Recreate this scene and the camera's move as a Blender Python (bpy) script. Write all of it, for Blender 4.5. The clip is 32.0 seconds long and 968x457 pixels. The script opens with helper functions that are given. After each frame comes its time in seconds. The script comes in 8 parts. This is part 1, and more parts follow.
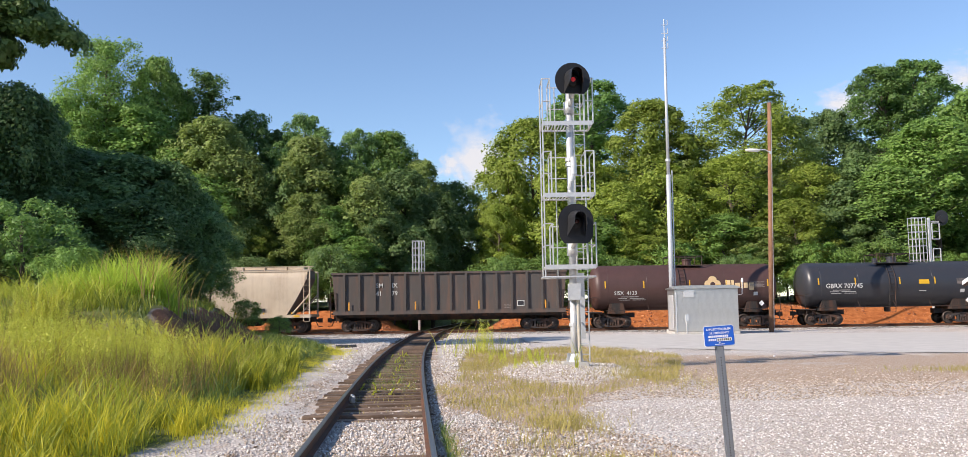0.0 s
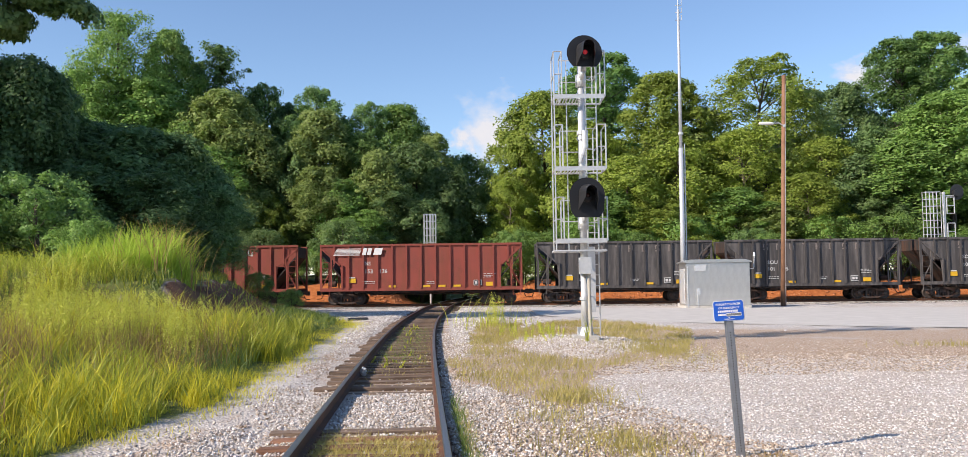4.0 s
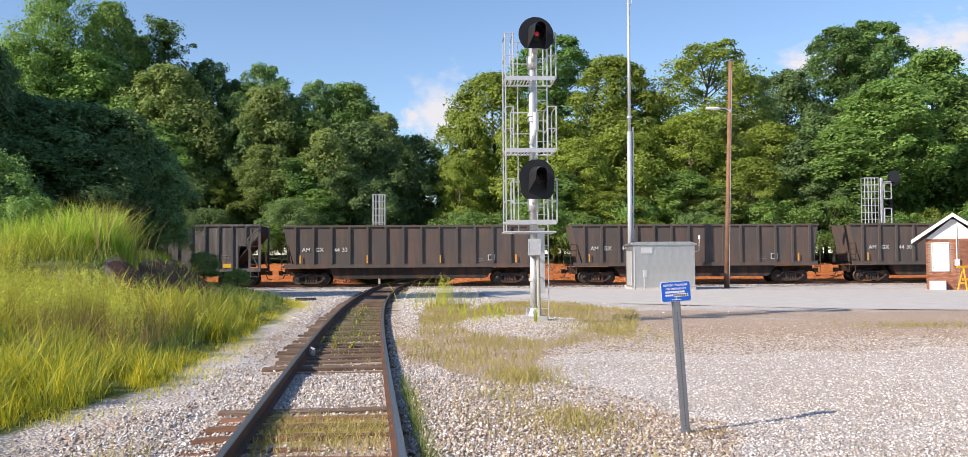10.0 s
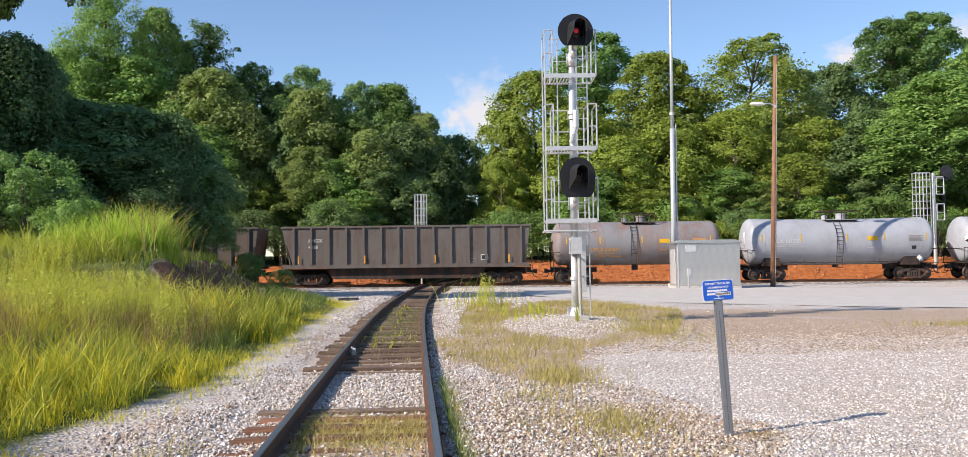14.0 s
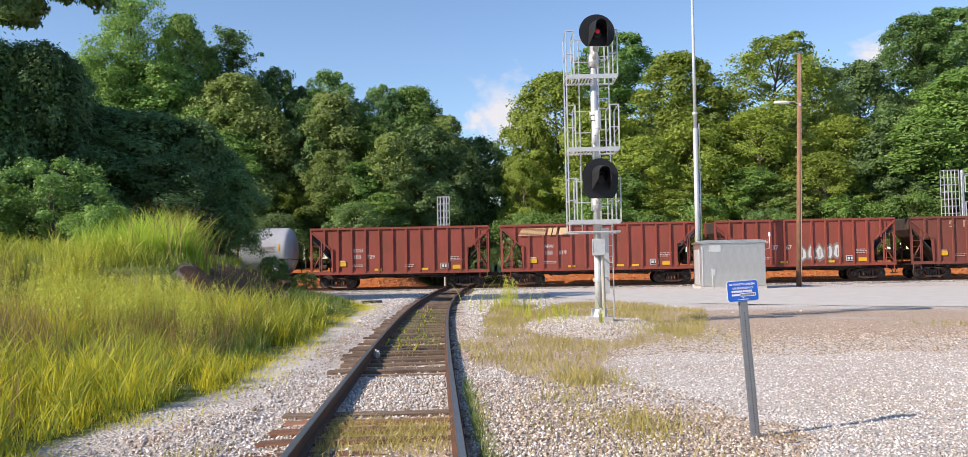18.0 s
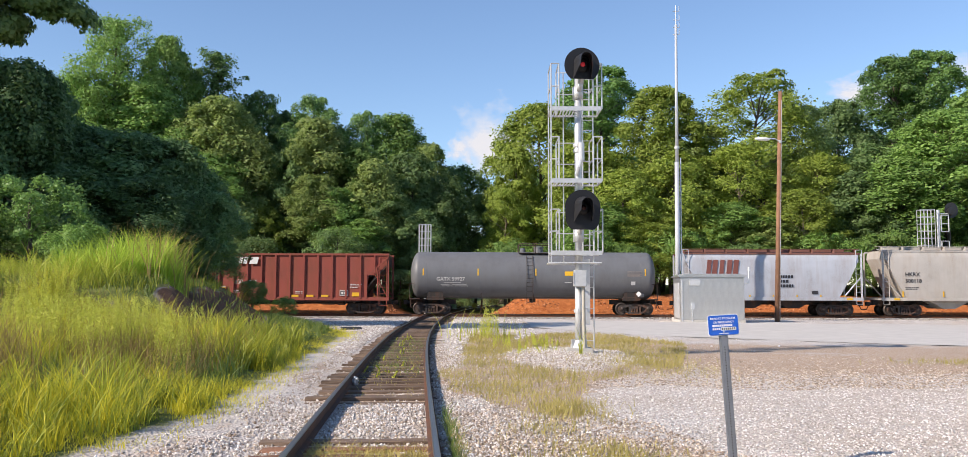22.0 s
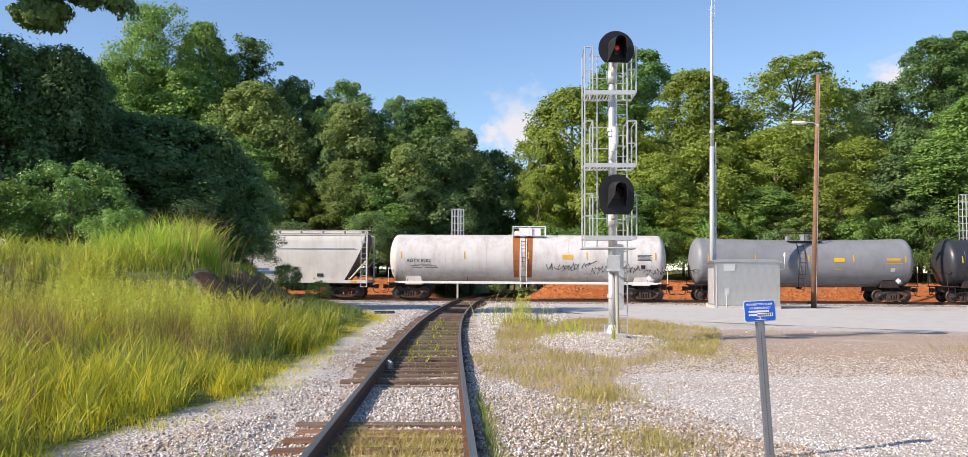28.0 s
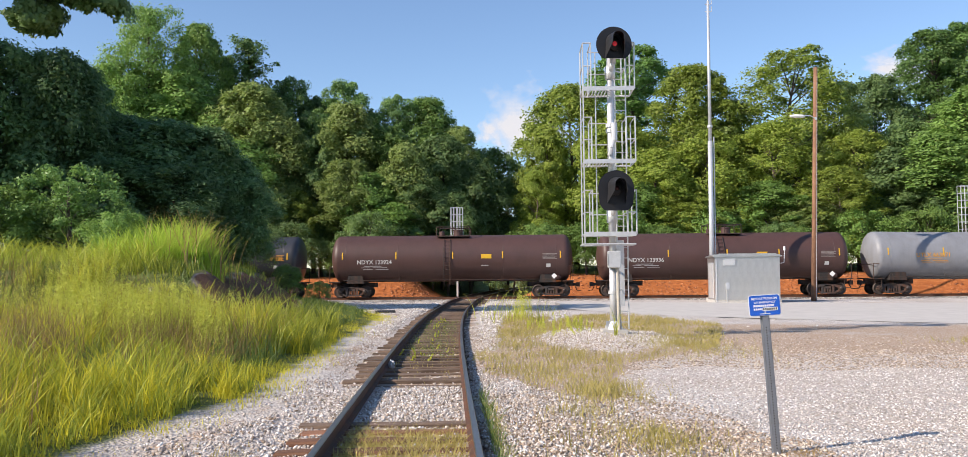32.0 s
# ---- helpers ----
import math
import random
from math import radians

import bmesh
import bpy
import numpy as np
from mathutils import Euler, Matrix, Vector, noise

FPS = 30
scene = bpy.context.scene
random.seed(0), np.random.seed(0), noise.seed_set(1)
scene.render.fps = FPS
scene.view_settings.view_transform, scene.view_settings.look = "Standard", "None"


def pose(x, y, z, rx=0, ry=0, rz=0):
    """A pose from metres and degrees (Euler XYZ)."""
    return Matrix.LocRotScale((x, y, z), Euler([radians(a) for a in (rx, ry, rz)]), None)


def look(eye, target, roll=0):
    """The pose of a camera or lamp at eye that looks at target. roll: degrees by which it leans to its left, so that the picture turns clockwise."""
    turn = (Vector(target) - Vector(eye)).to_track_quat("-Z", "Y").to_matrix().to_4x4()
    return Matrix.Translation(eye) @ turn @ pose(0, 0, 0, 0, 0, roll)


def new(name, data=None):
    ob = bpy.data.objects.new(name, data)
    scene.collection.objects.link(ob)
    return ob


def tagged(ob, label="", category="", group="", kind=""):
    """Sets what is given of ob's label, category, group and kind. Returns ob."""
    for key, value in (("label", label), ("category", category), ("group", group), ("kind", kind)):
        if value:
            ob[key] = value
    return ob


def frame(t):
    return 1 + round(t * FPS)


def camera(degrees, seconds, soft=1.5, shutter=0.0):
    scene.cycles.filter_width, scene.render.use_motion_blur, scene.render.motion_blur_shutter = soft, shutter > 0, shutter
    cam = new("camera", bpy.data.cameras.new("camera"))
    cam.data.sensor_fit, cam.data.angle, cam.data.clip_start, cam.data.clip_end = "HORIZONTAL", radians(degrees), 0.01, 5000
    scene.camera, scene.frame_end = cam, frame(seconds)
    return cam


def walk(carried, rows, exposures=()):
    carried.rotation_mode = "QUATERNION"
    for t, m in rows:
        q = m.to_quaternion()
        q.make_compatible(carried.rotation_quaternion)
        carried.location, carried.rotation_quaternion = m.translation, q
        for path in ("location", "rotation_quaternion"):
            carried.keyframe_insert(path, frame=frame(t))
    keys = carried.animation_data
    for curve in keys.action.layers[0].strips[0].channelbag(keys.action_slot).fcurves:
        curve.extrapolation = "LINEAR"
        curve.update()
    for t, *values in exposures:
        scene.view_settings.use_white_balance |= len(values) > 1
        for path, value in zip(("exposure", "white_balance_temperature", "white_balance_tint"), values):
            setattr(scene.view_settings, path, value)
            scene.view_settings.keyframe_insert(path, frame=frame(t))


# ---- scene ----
cam = camera(57.9, 32.0, soft=0.55)
PATH = [
    (0.0, 0.026, -0.065, 1.751, -0.049, 5.224, 0.849),
    (0.5, 0.029, -0.097, 1.767, 0.419, 5.017, 0.626),
    (1.0, 0.032, -0.063, 1.763, 0.620, 4.976, 0.535),
    (1.5, 0.021, -0.100, 1.763, 0.531, 4.932, 0.593),
    (2.0, 0.017, -0.085, 1.757, 0.400, 4.793, 0.598),
    (2.5, 0.029, -0.047, 1.756, 0.418, 4.407, 0.659),
    (3.0, 0.036, -0.043, 1.755, 0.637, 4.058, 0.669),
    (3.5, 0.043, -0.055, 1.762, 0.712, 3.738, 0.683),
    (5.5, 0.048, -0.067, 1.761, 0.626, 3.182, 0.599),
    (6.0, 0.047, -0.061, 1.761, 0.701, 3.237, 0.481),
    (6.5, 0.054, -0.027, 1.756, 0.987, 3.074, 0.510),
    (7.0, 0.045, 0.003, 1.754, 1.171, 2.668, 0.581),
    (7.5, -0.014, -0.048, 1.755, 0.959, 2.591, 0.588),
    (8.0, -0.037, -0.009, 1.748, 0.596, 2.109, 0.574),
    (8.5, -0.043, -0.052, 1.748, 0.070, 1.484, 0.534),
    (9.0, -0.026, -0.052, 1.751, -1.037, 1.401, 0.493),
    (9.5, -0.037, -0.083, 1.752, -1.965, 1.689, 0.427),
    (10.0, 0.013, -0.093, 1.752, -2.659, 2.221, 0.340),
    (10.5, 0.065, -0.083, 1.758, -2.719, 2.595, 0.199),
    (11.0, 0.096, -0.045, 1.760, -1.697, 2.684, -0.068),
    (11.5, 0.083, -0.034, 1.758, -0.562, 2.609, -0.118),
    (12.0, 0.077, -0.040, 1.761, -0.076, 2.477, 0.087),
    (12.5, 0.091, -0.008, 1.757, 0.019, 2.370, 0.338),
    (13.0, 0.076, -0.042, 1.758, 0.060, 2.287, 0.578),
    (13.5, 0.076, -0.011, 1.748, 0.070, 2.272, 0.649),
    (15.5, 0.073, 0.032, 1.752, 0.912, 1.907, 0.783),
    (16.0, 0.088, 0.035, 1.752, 1.330, 1.897, 0.937),
    (16.5, 0.086, 0.017, 1.753, 1.570, 1.955, 1.050),
    (17.0, 0.090, 0.017, 1.752, 1.644, 2.067, 1.064),
    (17.5, 0.084, -0.003, 1.751, 1.634, 2.216, 1.157),
    (18.0, 0.081, 0.019, 1.753, 1.647, 2.347, 1.056),
    (18.5, 0.078, -0.017, 1.755, 1.685, 2.526, 1.047),
    (19.0, 0.067, -0.047, 1.760, 1.654, 2.926, 0.883),
    (19.5, 0.056, -0.068, 1.754, 1.452, 3.291, 0.638),
    (20.0, 0.053, -0.065, 1.753, 0.904, 3.577, 0.547),
    (20.5, 0.057, -0.054, 1.759, 0.450, 3.713, 0.487),
    (21.0, 0.053, -0.085, 1.762, 0.351, 3.895, 0.435),
    (21.5, 0.046, -0.076, 1.757, 0.243, 4.114, 0.094),
    (22.0, 0.053, -0.010, 1.755, 0.339, 4.213, -0.180),
    (22.5, 0.049, -0.026, 1.754, 0.713, 4.141, -0.278),
    (23.0, 0.058, 0.030, 1.756, 1.257, 4.157, -0.271),
    (23.5, 0.047, -0.023, 1.763, 1.436, 4.165, -0.158),
    (24.0, 0.047, -0.014, 1.757, 1.483, 4.032, -0.101),
    (24.5, 0.041, -0.058, 1.761, 1.397, 3.848, -0.063),
    (26.5, 0.050, -0.023, 1.758, 2.025, 3.893, 0.076),
    (27.0, 0.056, 0.016, 1.760, 2.350, 3.746, 0.120),
    (27.5, 0.045, 0.030, 1.757, 2.518, 3.483, -0.036),
    (28.0, 0.036, -0.007, 1.755, 2.456, 3.208, -0.380),
    (28.5, 0.041, 0.024, 1.746, 2.445, 3.215, -0.529),
    (29.0, 0.038, -0.026, 1.757, 2.390, 3.262, -0.557),
    (29.5, 0.032, -0.001, 1.756, 2.373, 3.331, -0.544),
    (30.0, 0.021, -0.066, 1.760, 2.275, 3.415, -0.251),
    (30.5, 0.040, -0.024, 1.750, 2.320, 3.392, 0.109),
    (31.0, 0.055, -0.008, 1.747, 2.509, 3.249, 0.183),
    (31.5, 0.040, 0.024, 1.755, 2.758, 3.117, 0.372),
    (32.0, -0.003, 0.037, 1.756, 2.412, 3.073, 0.429),
]
walk(cam, [(r[0], pose(r[1], r[2], r[3], 90 + r[5], r[6], r[4])) for r in PATH], [(0.0, 0.40, 6640, 14), (32.0, 0.40, 6640, 14)])

# ---- light ----
SUN = Vector((-0.745, -0.405, 0.545)).normalized()
world = bpy.data.worlds.new("world")
scene.world = world
world.use_nodes = True
wn = world.node_tree
sky = wn.nodes.new("ShaderNodeTexSky")
sky.sky_type, sky.sun_disc = "NISHITA", False
sky.sun_elevation = math.asin(SUN.z)
sky.sun_rotation = math.atan2(SUN.x, SUN.y)
sky.air_density, sky.dust_density, sky.ozone_density = 1.0, 0.05, 4.0
wn.nodes["Background"].inputs["Strength"].default_value = 0.135
wn.links.new(sky.outputs["Color"], wn.nodes["Background"].inputs["Color"])
lamp = bpy.data.lights.new("sun", "SUN")
lamp.energy, lamp.angle, lamp.color = 4.9, radians(0.53), (1.0, 0.90, 0.77)
new("sun", lamp).matrix_world = look(SUN * 100, (0, 0, 0))


# ---- materials ----
def material(name):
    m = bpy.data.materials.new(name)
    m.use_nodes = True
    return m, m.node_tree, m.node_tree.nodes["Principled BSDF"]


def node(nt, kind, **values):
    n = nt.nodes.new(kind)
    for k, v in values.items():
        n.inputs[k.replace("_", " ")].default_value = v
    return n


def noise_tex(nt, scale, detail=4.0, rough=0.6, stretch=(1, 1, 1), obj=True):
    co = nt.nodes.new("ShaderNodeTexCoord")
    mp = nt.nodes.new("ShaderNodeMapping")
    mp.inputs["Scale"].default_value = stretch
    nt.links.new(co.outputs["Object" if obj else "Generated"], mp.inputs["Vector"])
    n = node(nt, "ShaderNodeTexNoise", Scale=scale, Detail=detail, Roughness=rough)
    nt.links.new(mp.outputs["Vector"], n.inputs["Vector"])
    return n


def ramp(nt, src, stops):
    r = nt.nodes.new("ShaderNodeValToRGB")
    e = r.color_ramp.elements
    while len(e) < len(stops):
        e.new(0.5)
    for el, (p, c) in zip(e, stops):
        el.position = p
        el.color = (c, c, c, 1) if isinstance(c, (int, float)) else (*c, 1)
    nt.links.new(src, r.inputs["Fac"])
    return r.outputs["Color"]


def mix(nt, fac, a, b, mode="MIX"):
    n = nt.nodes.new("ShaderNodeMix")
    n.data_type, n.blend_type = "RGBA", mode
    for sock, v in ((0, fac), (6, a), (7, b)):
        if isinstance(v, (int, float)):
            n.inputs[sock].default_value = v
        elif isinstance(v, tuple):
            n.inputs[sock].default_value = (*v, 1)
        else:
            nt.links.new(v, n.inputs[sock])
    return n.outputs[2]


def bump(nt, bsdf, height, strength=0.3, dist=0.02):
    b = node(nt, "ShaderNodeBump", Strength=strength, Distance=dist)
    nt.links.new(height, b.inputs["Height"])
    nt.links.new(b.outputs["Normal"], bsdf.inputs["Normal"])


def weathered(name, color, rust=0.3, rough=0.6, metal=0.0, rust_color=(0.16, 0.06, 0.025), dirt=0.35, scale=1.0):
    """Paint or metal with blotches, running streaks and rust."""
    m, nt, b = material(name)
    big = noise_tex(nt, 0.7 * scale, 5, 0.62)
    streak = noise_tex(nt, 2.2 * scale, 4, 0.6, (1, 1, 0.12))
    fine = noise_tex(nt, 22 * scale, 3, 0.6)
    c0 = mix(nt, ramp(nt, big.outputs["Fac"], [(0.3, 0.0), (0.75, dirt)]), color, tuple(0.45 * v + 0.02 for v in color))
    c1 = mix(nt, ramp(nt, streak.outputs["Fac"], [(0.44, 0.0), (0.66, min(1, rust * 1.3))]), c0, rust_color)
    spot = node(nt, "ShaderNodeMath", Value=0.0)
    spot.operation = "MULTIPLY"
    nt.links.new(big.outputs["Fac"], spot.inputs[0])
    nt.links.new(fine.outputs["Fac"], spot.inputs[1])
    c2 = mix(nt, ramp(nt, spot.outputs[0], [(0.29, 0.0), (0.36, rust)]), c1, tuple(v * 0.7 for v in rust_color))
    nt.links.new(c2, b.inputs["Base Color"])
    b.inputs["Roughness"].default_value, b.inputs["Metallic"].default_value = rough, metal
    bump(nt, b, streak.outputs["Fac"], 0.25, 0.03)
    return m


def simple(name, color, rough=0.6, metal=0.0, vary=0.3, scale=8.0, glow=0.0):
    m, nt, b = material(name)
    n = noise_tex(nt, scale, 4)
    c = mix(nt, ramp(nt, n.outputs["Fac"], [(0.3, 0.0), (0.75, vary)]), color, tuple(v * 0.5 for v in color))
    nt.links.new(c, b.inputs["Base Color"])
    b.inputs["Roughness"].default_value, b.inputs["Metallic"].default_value = rough, metal
    if glow:
        b.inputs["Emission Color"].default_value, b.inputs["Emission Strength"].default_value = (*color, 1), glow
    return m


def leafy(name, dark, light, rough=0.55, through_light=0.45):
    m, nt, b = material(name)
    geo = nt.nodes.new("ShaderNodeNewGeometry")
    info = nt.nodes.new("ShaderNodeObjectInfo")
    big = noise_tex(nt, 0.55, 4, 0.6)
    c = mix(nt, ramp(nt, geo.outputs["Random Per Island"], [(0.0, 0.1), (1.0, 0.9)]), dark, light)
    c = mix(nt, ramp(nt, big.outputs["Fac"], [(0.40, 0.0), (0.64, 0.65)]), c, tuple(0.25 * p + 0.85 * q for p, q in zip(dark, light)))
    hue = node(nt, "ShaderNodeHueSaturation")
    nt.links.new(c, hue.inputs["Color"])
    vary = nt.nodes.new("ShaderNodeMapRange")
    vary.inputs["To Min"].default_value, vary.inputs["To Max"].default_value = 0.75, 1.25
    nt.links.new(info.outputs["Random"], vary.inputs["Value"])
    nt.links.new(vary.outputs["Result"], hue.inputs["Value"])
    nt.links.new(hue.outputs["Color"], b.inputs["Base Color"])
    b.inputs["Roughness"].default_value = rough
    b.inputs["Specular IOR Level"].default_value = 0.4
    tr = nt.nodes.new("ShaderNodeBsdfTranslucent")
    warm = mix(nt, 0.3, hue.outputs["Color"], (0.15, 0.24, 0.05))
    nt.links.new(warm, tr.inputs["Color"])
    sh = nt.nodes.new("ShaderNodeMixShader")
    sh.inputs[0].default_value = through_light
    nt.links.new(b.outputs[0], sh.inputs[1])
    nt.links.new(tr.outputs[0], sh.inputs[2])
    nt.links.new(sh.outputs[0], nt.nodes["Material Output"].inputs["Surface"])
    return m


def ground_material():
    """Gravel, clay, soil and thin grass, mixed by the kind of soil at each place."""
    m, nt, b = material("ground_soil")
    soil = nt.nodes.new("ShaderNodeVertexColor")
    soil.layer_name = "soil"
    sep = nt.nodes.new("ShaderNodeSeparateColor")
    nt.links.new(soil.outputs["Color"], sep.inputs[0])
    vor = node(nt, "ShaderNodeTexVoronoi", Scale=24.0)
    co = nt.nodes.new("ShaderNodeTexCoord")
    nt.links.new(co.outputs["Object"], vor.inputs["Vector"])
    vor2 = node(nt, "ShaderNodeTexVoronoi", Scale=60.0)
    nt.links.new(co.outputs["Object"], vor2.inputs["Vector"])
    big = noise_tex(nt, 0.3, 6, 0.65)
    mid = noise_tex(nt, 2.5, 5, 0.65)
    fine = noise_tex(nt, 30, 4, 0.7)
    stone = ramp(nt, vor.outputs["Color"], [(0.0, (0.42, 0.38, 0.35)), (0.5, (0.68, 0.635, 0.60)), (1.0, (0.82, 0.785, 0.75))])
    stone2 = ramp(nt, vor2.outputs["Color"], [(0.0, (0.44, 0.40, 0.37)), (1.0, (0.80, 0.76, 0.72))])
    gravel = mix(nt, 0.5, stone, stone2)
    # shade between the stones, painted as dark gaps along the cell edges
    gravel = mix(nt, ramp(nt, vor.outputs["Distance"], [(0.42, 0.0), (0.8, 0.6)]), gravel, (0.20, 0.18, 0.16))
    gravel = mix(nt, ramp(nt, big.outputs["Fac"], [(0.42, 0.0), (0.7, 0.55)]), gravel, (0.44, 0.35, 0.27))
    brown = mix(nt, ramp(nt, fine.outputs["Fac"], [(0.35, 0.0), (0.7, 1.0)]), (0.29, 0.185, 0.11), (0.55, 0.42, 0.31))
    brown = mix(nt, ramp(nt, vor2.outputs["Color"], [(0.45, 0.0), (0.75, 0.5)]), brown, stone2)
    clay = mix(nt, ramp(nt, mid.outputs["Fac"], [(0.3, 0.0), (0.7, 1.0)]), (0.30, 0.085, 0.025), (0.55, 0.20, 0.07))
    turf = mix(nt, ramp(nt, mid.outputs["Fac"], [(0.3, 0.0), (0.7, 1.0)]), (0.07, 0.10, 0.025), (0.22, 0.23, 0.07))

    def worn(channel):
        s = node(nt, "ShaderNodeMath")
        s.operation = "ADD"
        nt.links.new(sep.outputs[channel], s.inputs[0])
        k = node(nt, "ShaderNodeMath")
        k.operation = "MULTIPLY_ADD"
        nt.links.new(mid.outputs["Fac"], k.inputs[0])
        k.inputs[1].default_value, k.inputs[2].default_value = 0.9, -0.45
        nt.links.new(k.outputs[0], s.inputs[1])
        return ramp(nt, s.outputs[0], [(0.38, 0.0), (0.62, 1.0)])
    c = mix(nt, worn("Red"), gravel, brown)
    c = mix(nt, worn("Green"), c, turf)
    c = mix(nt, worn("Blue"), c, clay)
    # bare brown soil of the cut bank, its colour darkened for shade
    shaded_soil = mix(nt, ramp(nt, mid.outputs["Fac"], [(0.3, 0.0), (0.7, 1.0)]), (0.075, 0.042, 0.028), (0.21, 0.115, 0.075))
    c = mix(nt, ramp(nt, soil.outputs["Alpha"], [(0.2, 1.0), (0.7, 0.0)]), c, shaded_soil)
    nt.links.new(c, b.inputs["Base Color"])
    b.inputs["Roughness"].default_value = 0.95
    b.inputs["Specular IOR Level"].default_value = 0.15
    bump(nt, b, vor.outputs["Distance"], 0.8, 0.03)
    return m


def stones(name, a, c):
    m, nt, b = material(name)
    geo = nt.nodes.new("ShaderNodeNewGeometry")
    n = noise_tex(nt, 40, 3)
    col = ramp(nt, geo.outputs["Random Per Island"], [(0.0, tuple(v * 0.55 for v in a)), (0.15, tuple(v * 0.82 for v in a)), (0.5, a), (0.85, c), (1.0, tuple(min(0.85, v * 1.1) for v in c))])
    col = mix(nt, ramp(nt, n.outputs["Fac"], [(0.4, 0.0), (0.75, 0.4)]), col, (0.30, 0.25, 0.2))
    nt.links.new(col, b.inputs["Base Color"])
    b.inputs["Roughness"].default_value = 0.9
    return m


def wood(name, a, c, stretch=(1, 12, 12)):
    m, nt, b = material(name)
    g = noise_tex(nt, 3.0, 6, 0.7, stretch)
    big = noise_tex(nt, 1.5, 4)
    info = nt.nodes.new("ShaderNodeObjectInfo")
    col = mix(nt, ramp(nt, g.outputs["Fac"], [(0.3, 0.0), (0.7, 1.0)]), a, c)
    col = mix(nt, ramp(nt, big.outputs["Fac"], [(0.4, 0.0), (0.75, 0.6)]), col, tuple(0.5 * v for v in a))
    hue = node(nt, "ShaderNodeHueSaturation")
    nt.links.new(col, hue.inputs["Color"])
    vary = nt.nodes.new("ShaderNodeMapRange")
    vary.inputs["To Min"].default_value, vary.inputs["To Max"].default_value = 0.65, 1.35
    nt.links.new(info.outputs["Random"], vary.inputs["Value"])
    nt.links.new(vary.outputs["Result"], hue.inputs["Value"])
    nt.links.new(hue.outputs["Color"], b.inputs["Base Color"])
    b.inputs["Roughness"].default_value = 0.9
    bump(nt, b, g.outputs["Fac"], 0.6, 0.02)
    return m


